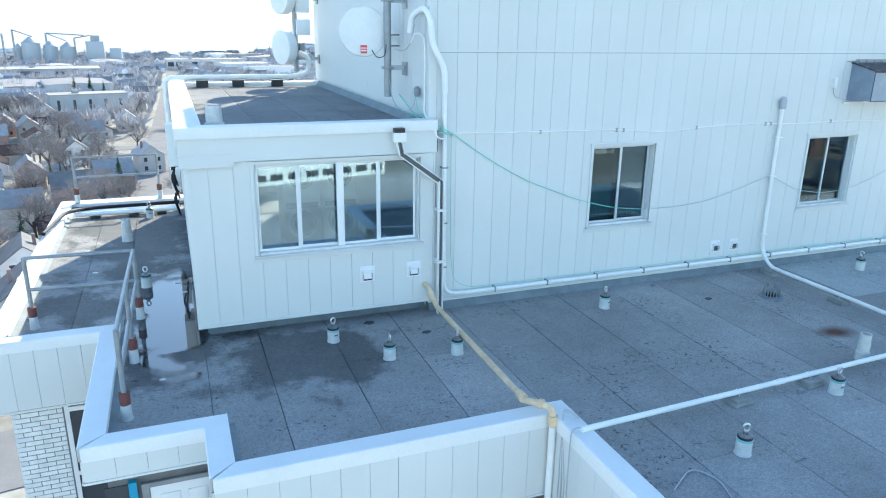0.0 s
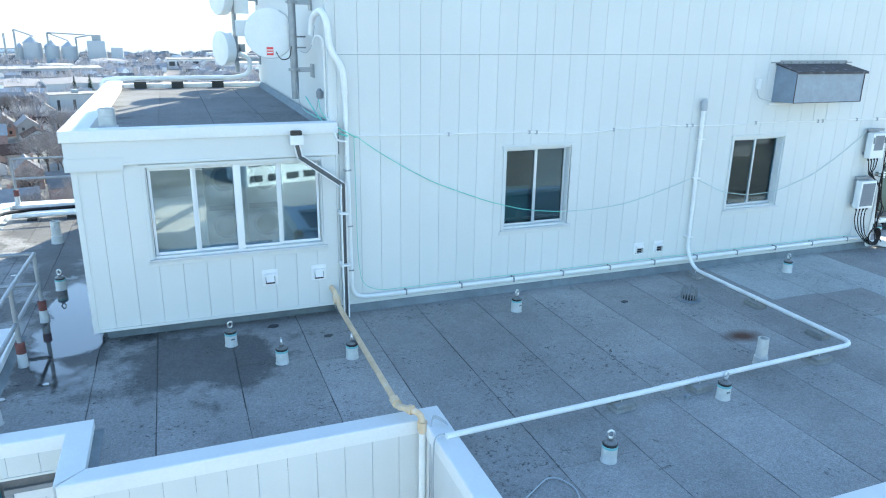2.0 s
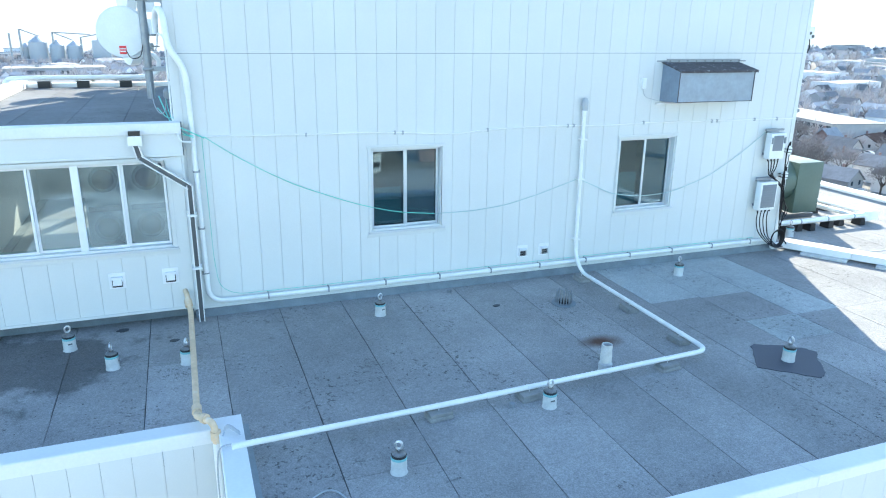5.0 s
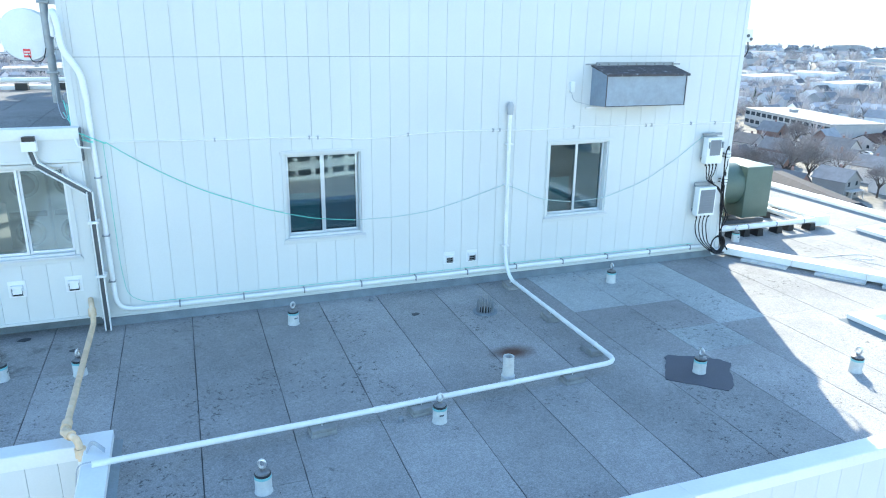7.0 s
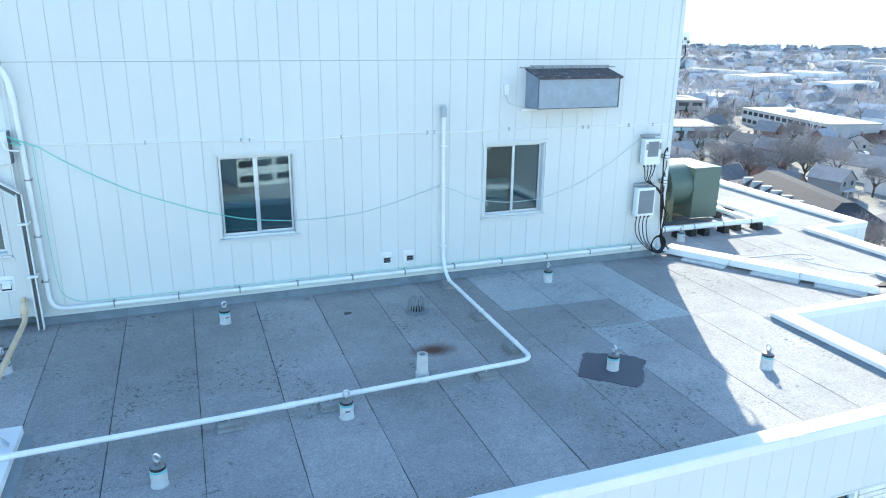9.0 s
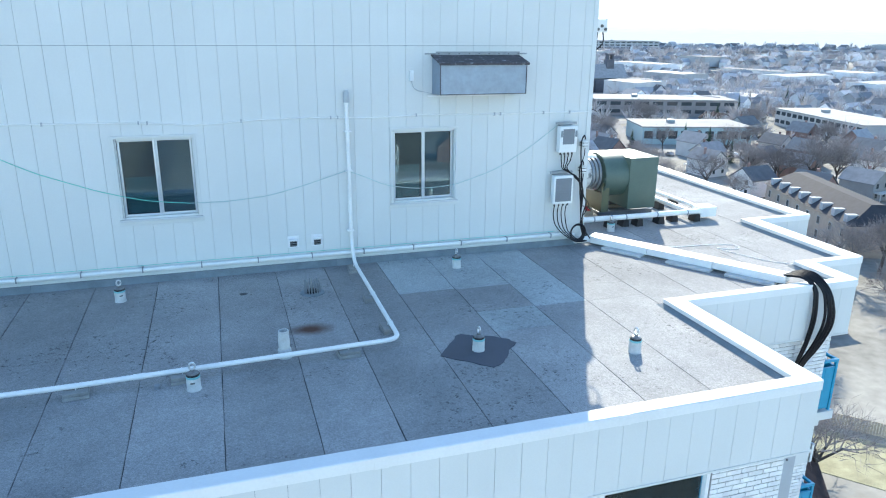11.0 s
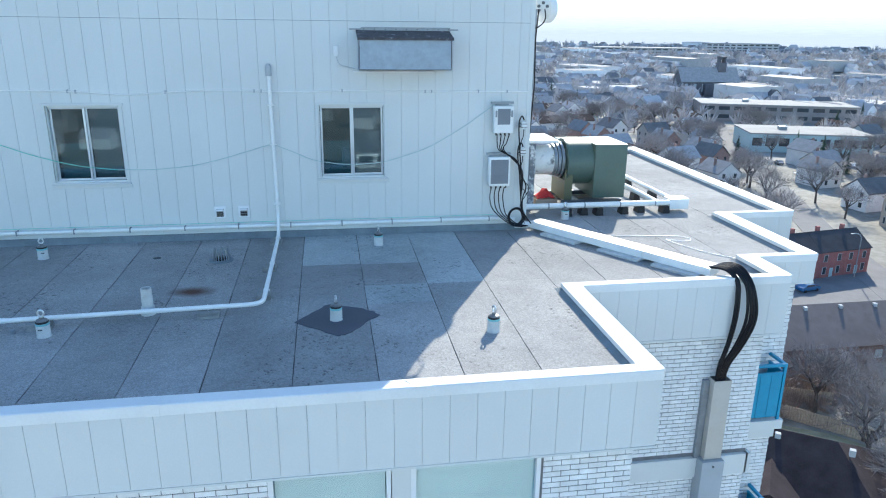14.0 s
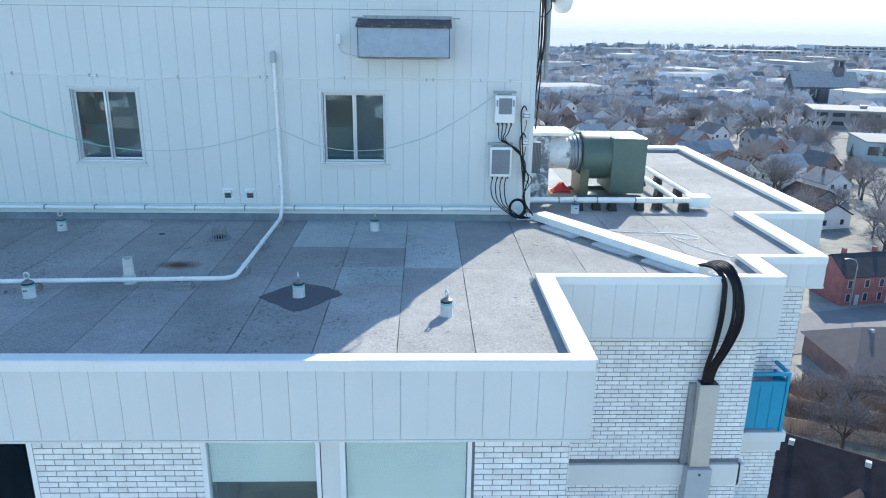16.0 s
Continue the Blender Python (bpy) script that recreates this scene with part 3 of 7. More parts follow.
def sliding_window(name, x0, x1, z0, z1, y, label, lights=2, depth=0.11, blind_to=None, room=True, pane_glass=None):
    """A white sliding window in an opening; the panes stand back from the wall."""
    w = tagged(new(name), label, "window", kind="structure")
    f, TW = 0.034, 0.04
    part("window_frame", B((x0 - TW - 0.02, x1 + TW + 0.02, y - 0.03, y + 0.012, z1, z1 + TW), (x0 - TW, x0, y - 0.02, y + 0.012, z0, z1), (x1, x1 + TW, y - 0.02, y + 0.012, z0, z1),
                           (x0, x0 + 0.022, y + 0.012, y + depth + 0.05, z0, z1), (x1 - 0.022, x1, y + 0.012, y + depth + 0.05, z0, z1), (x0 + 0.03, x1 - 0.03, y + 0.012, y + depth + 0.05, z1 - 0.03, z1), (x0 + 0.03, x1 - 0.03, y + 0.012, y + depth + 0.05, z0, z0 + 0.03)), siding, w)
    # thin darker strips round trim and sill paint their shadow line
    k = 0.007
    part("caulk_line", B((x0 - TW - k, x1 + TW + k, y - 0.004, y + 0.006, z1 + TW, z1 + TW + k), (x0 - TW - k, x0 - TW, y - 0.004, y + 0.006, z0 - 0.10, z1 + TW), (x1 + TW, x1 + TW + k, y - 0.004, y + 0.006, z0 - 0.10, z1 + TW), (x0 - 0.07, x1 + 0.07, y - 0.004, y + 0.006, z0 - 0.107, z0 - 0.1005)), groove, w)
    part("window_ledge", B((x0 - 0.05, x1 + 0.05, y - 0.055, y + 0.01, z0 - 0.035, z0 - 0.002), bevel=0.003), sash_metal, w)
    if lights == 4:
        mid = (x0 + x1) / 2
        part("mullion", B((mid - 0.05, mid + 0.05, y + 0.02, y + depth - 0.04, z0 + 0.03, z1 - 0.03), bevel=0.006), white_frame, w)
    part("window_sill", B((x0 - 0.07, x1 + 0.07, y - 0.022, y - 0.002, z0 - 0.10, z0 - 0.035), bevel=0.003), siding, w)
    step = (x1 - x0 - 0.06) / lights
    for k in range(lights):
        a, b = x0 + 0.03 + k * step, x0 + 0.03 + (k + 1) * step
        yy = y + depth - 0.035 * (k % 2 == 0)
        sash = part("sash", B((a, a + f, yy, yy + 0.03, z0 + 0.03, z1 - 0.03), (b - f, b, yy, yy + 0.03, z0 + 0.03, z1 - 0.03), (a + f, b - f, yy, yy + 0.03, z0 + 0.03, z0 + 0.03 + f), (a + f, b - f, yy, yy + 0.03, z1 - 0.03 - f, z1 - 0.03), bevel=0.004), white_frame if lights > 2 else sash_metal, w)
        part("pane", B((a + f, b - f, yy + 0.012, yy + 0.018, z0 + 0.03 + f, z1 - 0.03 - f)), pane_glass or glass, sash)
    if lights == 2:
        mid = (x0 + x1) / 2
        part("insect_screen", B((mid + 0.04, x1 - 0.07, y + depth + 0.055, y + depth + 0.06, z0 + 0.07, z1 - 0.07)), screen_grey, w)
        # flat teal sheet behind the lower half of the left pane
        part("curtain", B((x0 + 0.07, mid - 0.04, y + depth + 0.12, y + depth + 0.13, z0 + 0.05, z0 + 0.66)), panel_teal, w)
    if room:
        # added box behind the glass, dark in colour so the room looks unlit
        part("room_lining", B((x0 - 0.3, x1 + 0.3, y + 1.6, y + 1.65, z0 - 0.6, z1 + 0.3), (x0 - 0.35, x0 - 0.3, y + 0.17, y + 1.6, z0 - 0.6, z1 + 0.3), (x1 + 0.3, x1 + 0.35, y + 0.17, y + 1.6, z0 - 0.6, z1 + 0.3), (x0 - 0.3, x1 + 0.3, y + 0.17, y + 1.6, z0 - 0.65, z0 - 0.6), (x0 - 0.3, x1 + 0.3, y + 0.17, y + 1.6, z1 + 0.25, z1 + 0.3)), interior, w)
    if blind_to is not None:
        bm = bmesh.new()
        z = z1 - 0.03
        while z > blind_to:
            box(bm, x0 + 0.06, x1 - 0.06, y + depth + 0.05, y + depth + 0.056, max(z - 0.03, blind_to), z - 0.002)
            z -= 0.03
        part("blind", bm, blind, w, smooth=None)
    return w


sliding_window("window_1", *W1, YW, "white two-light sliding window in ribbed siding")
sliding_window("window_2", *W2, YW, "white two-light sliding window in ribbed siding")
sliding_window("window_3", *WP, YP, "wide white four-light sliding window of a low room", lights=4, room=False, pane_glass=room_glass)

# machines and a board inside the low room
def dryer(x):
    t = thing("clothes_dryer", "white stacked clothes dryer with round dark doors", "dryer", "dryers in the low room", at=(x, 12.9, 0.3))
    part("body", B((-0.34, 0.34, 0, 0.75, 0, 1.85), bevel=0.02), white_frame, t)
    for z in (0.48, 1.38):
        bm = bmesh.new()
        rod(bm, (0, -0.03, z), (0, 0.0, z), 0.24, n=28)
        d = part("door", bm, galvanised, t)
        bm = bmesh.new()
        rod(bm, (0, -0.045, z), (0, -0.031, z), 0.18, n=28)
        part("door_glass", bm, dark_glass, d)
        part("control_panel", B((-0.3, 0.3, -0.012, 0.0, z + 0.30, z + 0.4)), unit_grille, t)
    return t


dark_glass = mat("dark_window", (0.05, 0.06, 0.07), 0.12, bump=0)
d0 = dryer(2.15)
copy_thing(d0, pose(2.87, 12.9, 0.3))
nb_ = thing("notice_board", "large white board on the room's side wall", "board")
part("board", B((PX0 + 0.142, PX0 + 0.16, 10.9, 12.2, 1.2, 2.2), bevel=0.004), white_frame, nb_)
tb = thing("folding_table", "long table with teal top beside the wide window", "table", at=(1.7, 10.5, 0.3))
part("tabletop", B((-1.0, 1.0, -0.3, 0.3, 0.72, 0.76), bevel=0.008), panel_teal, tb)
for x, y in ((-0.95, -0.26), (0.95, -0.26), (-0.95, 0.26), (0.95, 0.26)):
    bm = bmesh.new()
    rod(bm, (x, y, 0), (x, y, 0.72), 0.02, n=8)
    part("leg", bm, sash_metal, tb)

# ---- facade below the roof ----
ZF = -0.74
facade = thing("facade", "white painted brick facade with a white panelled fascia", "facade", kind="structure")


def fascia(p, q, z0, z1, pitch=0.304):
    """Upright panels along the outer face from p to q (outside on the right hand)."""
    p, q = Vector((*p, 0)), Vector((*q, 0))
    d = q - p
    nrm = Vector((d.y, -d.x, 0)).normalized()
    u = d.normalized()
    n = max(1, round(d.length / pitch))
    w = d.length / n
    for k in range(n):
        bm = bmesh.new()
        a, b = p + u * (k * w + 0.002), p + u * ((k + 1) * w - 0.002)
        outline = [a, b, b + nrm * 0.018, a + nrm * 0.018]
        prism(bm, [(v.x, v.y) for v in outline], z0, z1)
        part("panel", bm, siding, facade, smooth=None)
    bm = bmesh.new()
    a, b = p - u * 0.01, q + u * 0.01
    prism(bm, [(v.x, v.y) for v in (a - nrm * 0.2, b - nrm * 0.2, b + nrm * 0.026, a + nrm * 0.026)], z0 - 0.03, z0 - 0.002)
    part("soffit_trim", bm, siding, facade)
    bm = bmesh.new()
    prism(bm, [(v.x, v.y) for v in (p - nrm * 0.12, q - nrm * 0.12, q - nrm * 0.001, p - nrm * 0.001)], z0, COPE + 0.05)
    part("backing", bm, groove, facade)


for i in range(len(OUT) - 2):
    fascia(OUT[i], OUT[i + 1], {1: -0.12, 2: -0.12, 10: -0.27, 11: -0.27, 12: -0.45}.get(i, ZF), COPE)

REC = 0.18
brick_mesh = None


def bricks(p, q, z0, z1, holes=(), single=True):
    """Painted bricks, raised from dark joints, on a wall from p to q (outside on the right hand)."""
    global brick_mesh
    p, q = Vector((*p, 0)), Vector((*q, 0))
    d = q - p
    u = d.normalized()
    nrm = Vector((d.y, -d.x, 0)).normalized()
    L, H, ML, MH = d.length, 0.075, 0.226, 0.075
    rot = math.degrees(math.atan2(u.y, u.x))
    if brick_mesh is None:
        bm = bmesh.new()
        box(bm, -0.107, 0.107, -0.011, 0.01, -0.0315, 0.0315, bevel=0.0)
        brick_mesh = finish(bm, brick_white)
    rest = bmesh.new()
    rows = int((z1 - z0) / MH)
    for r in range(rows):
        z = z1 - (r + 0.5) * MH
        s = 0.0 if r % 2 else -ML / 2
        while s < L - 0.02:
            a, b = max(s, 0.0), min(s + ML, L)
            s += ML
            if b - a < 0.025:
                continue
            if any(h[0] - 0.01 < (a + b) / 2 < h[1] + 0.01 and h[2] - 0.03 < z < h[3] + 0.03 for h in holes):
                continue
            c = p + u * ((a + b) / 2)
            m = pose(c.x, c.y, z, 0, 0, rot) @ Matrix.Diagonal(((b - a - 0.011) / 0.214, 1, 1, 1)) @ pose(0, -0.002 * random.random(), 0, random.uniform(-0.6, 0.6), 0, random.uniform(-0.5, 0.5))
            if single:
                ob = new("brick", brick_mesh)
                ob.parent = facade
                ob.matrix_basis = m
            else:
                vs = [rest.verts.new(m @ Vector(v)) for v in ((-0.107, -0.011, -0.0315), (0.107, -0.011, -0.0315), (0.107, -0.011, 0.0315), (-0.107, -0.011, 0.0315), (-0.107, 0.01, -0.0315), (0.107, 0.01, -0.0315), (0.107, 0.01, 0.0315), (-0.107, 0.01, 0.0315))]
                for f in ((0, 1, 2, 3), (3, 2, 6, 7), (0, 4, 5, 1), (1, 5, 6, 2), (0, 3, 7, 4)):
                    rest.faces.new([vs[j] for j in f])
    if single:
        rest.free()
    else:
        tagged(part("brickwork", rest, brick_white_rest, facade, smooth=None), kind="stuff")


def wall_body(p, q, z0, z1, thick=0.2):
    p, q = Vector((*p, 0)), Vector((*q, 0))
    d = q - p
    nrm = Vector((d.y, -d.x, 0)).normalized()
    bm = bmesh.new()
    prism(bm, [(v.x, v.y) for v in (p, q, q - nrm * thick, p - nrm * thick)], z0, z1)
    part("wall", bm, mortar, facade, smooth=None)


WALL = offset_line(OUT, REC)
FW = (10.24, 13.38, -2.3, -0.78)      # window of the front flat
FW2 = (5.6, 8.33, -2.3, -0.78)
yf = WALL[7][1]
bm = bmesh.new()
wall_with_holes(bm, WALL[6][0] + 0.2, WALL[7][0] - 0.2, GROUND, -0.7, yf, yf + 0.2, [FW, FW2])
part("wall", bm, mortar, facade, smooth=None)
WIN = offset_line(WALL, 0.2)
bm = bmesh.new()
for i in range(len(WALL)):
    j = (i + 1) % len(WALL)
    top = {1: -0.12, 2: -0.12, 10: -0.23, 11: -0.23, 12: -0.41}.get(i, -0.7)
    if i == 6:
        for c in ((WALL[6], (WALL[6][0] + 0.199, WALL[6][1])), ((WALL[7][0] - 0.199, WALL[7][1]), WALL[7])):
            bm.faces.new([bm.verts.new(v) for v in ((*c[0], GROUND), (*c[1], GROUND), (*c[1], top), (*c[0], top))])
        continue
    bm.faces.new([bm.verts.new(v) for v in ((*WALL[i], GROUND), (*WALL[j], GROUND), (*WALL[j], top), (*WALL[i], top))])
    bm.faces.new([bm.verts.new(v) for v in ((*WIN[j], GROUND), (*WIN[i], GROUND), (*WIN[i], top), (*WIN[j], top))])
    bm.faces.new([bm.verts.new(v) for v in ((*WALL[i], top), (*WALL[j], top), (*WIN[j], top), (*WIN[i], top))])
part("wall", bm, mortar, facade, smooth=None)

# front flat: painted window wall with blinds
for k, (a, b, to) in enumerate(((10.30, 11.56, -1.47), (11.9, 13.33, -1.9))):
    w = tagged(new("window_4" if k == 0 else "window_5"), "white framed apartment window with a pale roller blind", "window", kind="structure")
    part("window_frame", B((a - 0.06, a, yf - 0.02, yf + 0.1, -2.3, -0.76), (b, b + 0.05, yf - 0.02, yf + 0.1, -2.3, -0.76), (a, b, yf - 0.01, yf + 0.1, -0.82, -0.76)), white_frame, w)
    part("pane", B((a, b, yf + 0.05, yf + 0.056, -2.3, -0.82)), clear_glass, w).visible_shadow = False
    part("blind", B((a + 0.01, b - 0.01, yf + 0.062, yf + 0.067, to, -0.83)), blind, w)
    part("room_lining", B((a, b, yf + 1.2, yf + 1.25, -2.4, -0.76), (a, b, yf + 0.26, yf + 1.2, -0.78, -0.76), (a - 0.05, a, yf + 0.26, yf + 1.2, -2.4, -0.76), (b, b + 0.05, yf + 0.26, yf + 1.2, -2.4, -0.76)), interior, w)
part("infill", B((11.62, 11.84, yf - 0.005, yf + 0.1, -2.3, -0.76)), siding, facade)
part("post", B((11.565, 11.61, yf + 0.0, yf + 0.1, -2.3, -0.76)), dark_frame, facade)
w = tagged(new("window_6"), "apartment window with a pale blind over dark glass", "window", kind="structure")
part("window_frame", B((8.27, 8.33, yf - 0.02, yf + 0.1, -2.3, -0.76), (5.6, 5.66, yf - 0.02, yf + 0.1, -2.3, -0.76), (5.66, 8.27, yf - 0.01, yf + 0.1, -0.82, -0.76)), white_frame, w)
part("pane", B((5.66, 8.27, yf + 0.05, yf + 0.056, -2.3, -0.82)), clear_glass, w)
part("blind", B((5.68, 8.26, yf + 0.062, yf + 0.067, -1.2, -0.83)), blind, w)
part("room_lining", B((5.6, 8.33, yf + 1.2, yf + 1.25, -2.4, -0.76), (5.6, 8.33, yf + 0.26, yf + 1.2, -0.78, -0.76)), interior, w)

# storey band round the notch
part("storey_band", B((14.66, WALL[9][0] + 0.01, WALL[8][1] - 0.07, WALL[8][1] + 0.02, -3.44, -3.06)), siding, facade)
part("storey_band", B((WALL[9][0] - 0.02, WALL[9][0] + 0.07, WALL[8][1] - 0.07, WALL[10][1], -3.44, -3.06)), siding, facade)
part("storey_band", B((WALL[9][0] + 0.07, WALL[11][0] + 0.03, WALL[10][1] - 0.06, WALL[10][1] + 0.02, -3.44, -3.06)), siding, facade)


# ---- the felt ----
def sheet(x0, x1, y0, y1, z, material, parent, wobble=0.010, thick=0.012):
    """One felt sheet with slightly uneven edges."""
    bm = bmesh.new()
    n = max(2, int((y1 - y0) / 0.25))
    left = [(x0 + random.uniform(0, wobble), y0 + (y1 - y0) * k / n) for k in range(n + 1)]
    right = [(x1 - random.uniform(0, wobble), y0 + (y1 - y0) * k / n) for k in range(n + 1)]
    lo = [[bm.verts.new((x, y, z - thick)) for x, y in side] for side in (left, right)]
    hi = [[bm.verts.new((x, y, z + random.uniform(0, 0.0015))) for x, y in side] for side in (left, right)]
    for k in range(n):
        bm.faces.new((hi[0][k], hi[1][k], hi[1][k + 1], hi[0][k + 1]))
        bm.faces.new((lo[0][k], hi[0][k], hi[0][k + 1], lo[0][k + 1]))
        bm.faces.new((lo[1][k], lo[1][k + 1], hi[1][k + 1], hi[1][k]))
    bm.faces.new((lo[0][0], lo[1][0], hi[1][0], hi[0][0]))
    bm.faces.new((lo[0][n], hi[0][n], hi[1][n], lo[1][n]))
    return part("felt_sheet", bm, material, parent, smooth=None)


SEAMS = [-2.365, -1.63, -0.925, 0.14, 0.89, 1.87, 2.87, 3.82, 4.765, 5.75, 6.735, 7.71, 8.69, 9.56, 10.55, 11.52, 12.5, 13.42, 14.465, 15.35, 16.3, 17.25, 17.945, 19.105, 20.6]
CROSS = {1.87: (8.33,), 2.87: (8.14,), 4.765: (4.93,), 5.75: (8.91,), 6.735: (5.59,), 10.55: (7.92,), 11.52: (6.06, 6.85, 7.87), 12.5: (6.81,), 13.42: (6.79,), -0.925: (11.2, 14.2), -1.63: (12.8,), 15.35: (12.0,), 16.3: (8.7,)}
for a, b in zip(SEAMS, SEAMS[1:]):
    f, bk = y_range((a + b) / 2)
    ys = [f, *sorted(CROSS.get(a, ())), bk]
    for y0, y1 in zip(ys, ys[1:]):
        newer = (a == 10.55 and y0 > 7.5) or (a == 11.52 and (y0 > 7.5 or abs(y0 - 6.06) < 0.05)) or (a == 12.5 and y0 > 6.5)
        sheet(a + 0.0018, b - 0.0018, y0 + 0.002, y1 - 0.002, FLOOR, membrane_new if newer else membrane, roof, wobble=0.007)


def blob(cx, cy, rx, ry, z, thick, seed, n=48, rough=0.35, square=0.0):
    """An uneven flat patch."""
    bm = bmesh.new()
    pts = []
    for k in range(n):
        a = 2 * math.pi * k / n
        c, s = math.cos(a), math.sin(a)
        r = 1 + rough * (noise.noise(Vector((c * 1.3 + seed, s * 1.3, seed * 2.0))) + 0.5 * noise.noise(Vector((c * 4 + seed, s * 4, seed))) + 0.3 * noise.noise(Vector((c * 11 + seed, s * 11, seed))))
        if square:
            r *= 1 + square * (1 / max(abs(c), abs(s)) - 1)
        pts.append((cx + rx * c * r, cy + ry * s * r))
    prism(bm, pts, z - thick, z)
    return bm


bm = bmesh.new()
corners = [(10.98, 6.14), (11.30, 5.97), (11.58, 5.80), (11.65, 5.63), (11.42, 5.34), (11.20, 5.06), (11.07, 5.03), (10.78, 5.28), (10.52, 5.52), (10.74, 5.84)]
prism(bm, [(x + random.uniform(-0.02, 0.02), y + random.uniform(-0.02, 0.02)) for (x0, y0), (x1, y1) in zip(corners, corners[1:] + corners[:1]) for k in range(4) for x, y in [(x0 + (x1 - x0) * k / 4, y0 + (y1 - y0) * k / 4)]], FLOOR + 0.002, FLOOR + 0.010)
part("dark_patch", bm, patch_dark, roof, "dark square repair patch", smooth=None)
puddle = structure("puddle", blob(-0.30, 10.8, 0.9, 2.9, FLOOR + 0.006, 0.005, 8.3, n=60, rough=0.1), water, "shallow rainwater puddle on grey roofing felt", "puddle")
for cx, cy, s in ((2.5, 9.5, 0.06), (3.2, 8.9, 0.045), (-0.2, 7.45, 0.04), (8.1, 8.65, 0.045), (4.85, 4.15, 0.06)):
    part("bitumen_spot", blob(cx, cy, s * 1.4, s, FLOOR + 0.009, 0.008, cx, n=16), bitumen, roof, smooth=None)


# ---- ground and town ----
grass = mat("winter_grass", (0.29, 0.28, 0.25), 0.95, vary=0.4, scale=0.05, fine=0.6, bump=0, stain=(0.37, 0.365, 0.35), stain_scale=0.025, stain_at=0.54, spec=0.08)
asphalt = mat("pale_asphalt", (0.20, 0.20, 0.205), 0.85, vary=0.15, scale=0.3, fine=5, bump=0, spec=0.08)
pave = mat("pale_paving", (0.55, 0.55, 0.54), 0.9, vary=0.12, scale=0.3, fine=5, bump=0, spec=0.08)
yard_grass = mat("yard_grass", (0.33, 0.315, 0.21), 0.95, vary=0.35, scale=0.5, fine=9, bump=0, spec=0.08)
house_wall = mat("house_wall", (0.58, 0.56, 0.54), 0.8, vary=0.1, scale=0.5, bump=0, random=0.45, spec=0.08)
house_brick = mat("house_brick", (0.29, 0.20, 0.18), 0.85, vary=0.2, scale=0.7, fine=6, bump=0, random=0.25, spec=0.08)
shingle = mat("shingle", (0.25, 0.25, 0.26), 0.8, vary=0.2, scale=0.6, fine=9, bump=0, random=0.45, spec=0.08)
flat_roof = mat("flat_roof", (0.33, 0.325, 0.315), 0.85, vary=0.2, scale=0.08, fine=1.5, bump=0, random=0.2, spec=0.08)
pale_roof = mat("pale_roof", (0.43, 0.44, 0.45), 0.8, vary=0.12, scale=0.2, bump=0, random=0.1, spec=0.08)
# far walls and twigs are paler than near ones: haze put into colour
hazed_wall = mat("hazed_wall", (0.64, 0.64, 0.65), 0.8, vary=0.1, scale=0.3, bump=0, random=0.5, island=True, spec=0.08)
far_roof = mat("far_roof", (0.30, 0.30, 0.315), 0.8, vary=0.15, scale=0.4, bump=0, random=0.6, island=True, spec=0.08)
hazed_twig = mat("hazed_twigs", (0.48, 0.45, 0.45), 0.9, vary=0.25, scale=0.3, bump=0, spec=0.08)
twig = mat("bare_twigs", (0.27, 0.245, 0.24), 0.9, vary=0.25, scale=0.3, bump=0, random=0.25, spec=0.08)
bark = mat("bark", (0.10, 0.088, 0.08), 0.95, vary=0.3, scale=2, bump=0, spec=0.08)
needles = mat("conifer_needles", (0.06, 0.09, 0.065), 0.9, vary=0.35, scale=1.0, bump=0, random=0.25, spec=0.08)
brown_shingle = mat("brown_shingle", (0.042, 0.034, 0.038), 0.95, vary=0.4, scale=0.6, fine=10, bump=0, spec=0.08)
teal_wall = mat("teal_wall", (0.40, 0.52, 0.54), 0.5, bump=0)

bm = bmesh.new()
prism(bm, [(4600 * math.cos(k * math.pi / 24), 4600 * math.sin(k * math.pi / 24)) for k in range(48)], GROUND - 1, GROUND)
structure("ground", bm, grass, "flat town ground of dry winter grass and pale paving", "ground")


def lift(x, y):
    """Rise of the far eastern slope over the flat town."""
    w = min(1.0, max(0.0, (x - 60) / 240))
    return 0.04 * w * w * (3 - 2 * w) * max(0.0, math.hypot(x, y) - 640)


bm = bmesh.new()
slope = []
for i in range(27):
    d = 630 + 20 * i
    slope.append([])
    for k in range(41):
        a = radians(2 + 2 * k)
        x, y = min(d, 1149) * math.sin(a), min(d, 1149) * math.cos(a)
        slope[-1].append(bm.verts.new((x, y, GROUND - 0.4 + lift(x, y))))
for p, q in zip(slope, slope[1:]):
    for a, b, c, d in zip(p, p[1:], q[1:], q):
        bm.faces.new((a, b, c, d))
bmesh.ops.recalc_face_normals(bm, faces=bm.faces)
structure("hillside", bm, grass, "gentle far slope of dry winter grass rising behind the town", "ground")

rt = random.Random(5)
ROADS = []   # (x, y, length, width, angle)


def strip(name, pts, width, material, z, label):
    bm = bmesh.new()
    pts = [Vector((*p, 0)) for p in pts]
    lo = []
    for i, p in enumerate(pts):
        t = (pts[min(i + 1, len(pts) - 1)] - pts[max(i - 1, 0)]).normalized()
        s = Vector((-t.y, t.x, 0)) * width / 2
        lo.append((bm.verts.new(p + s + Vector((0, 0, z))), bm.verts.new(p - s + Vector((0, 0, z)))))
    for (a, b), (c, d) in zip(lo, lo[1:]):
        bm.faces.new((a, b, d, c))
    solid(bm, 0.05)
    ob = structure(name, bm, material, label, "road")
    ROADS.append((pts, width))
    return ob


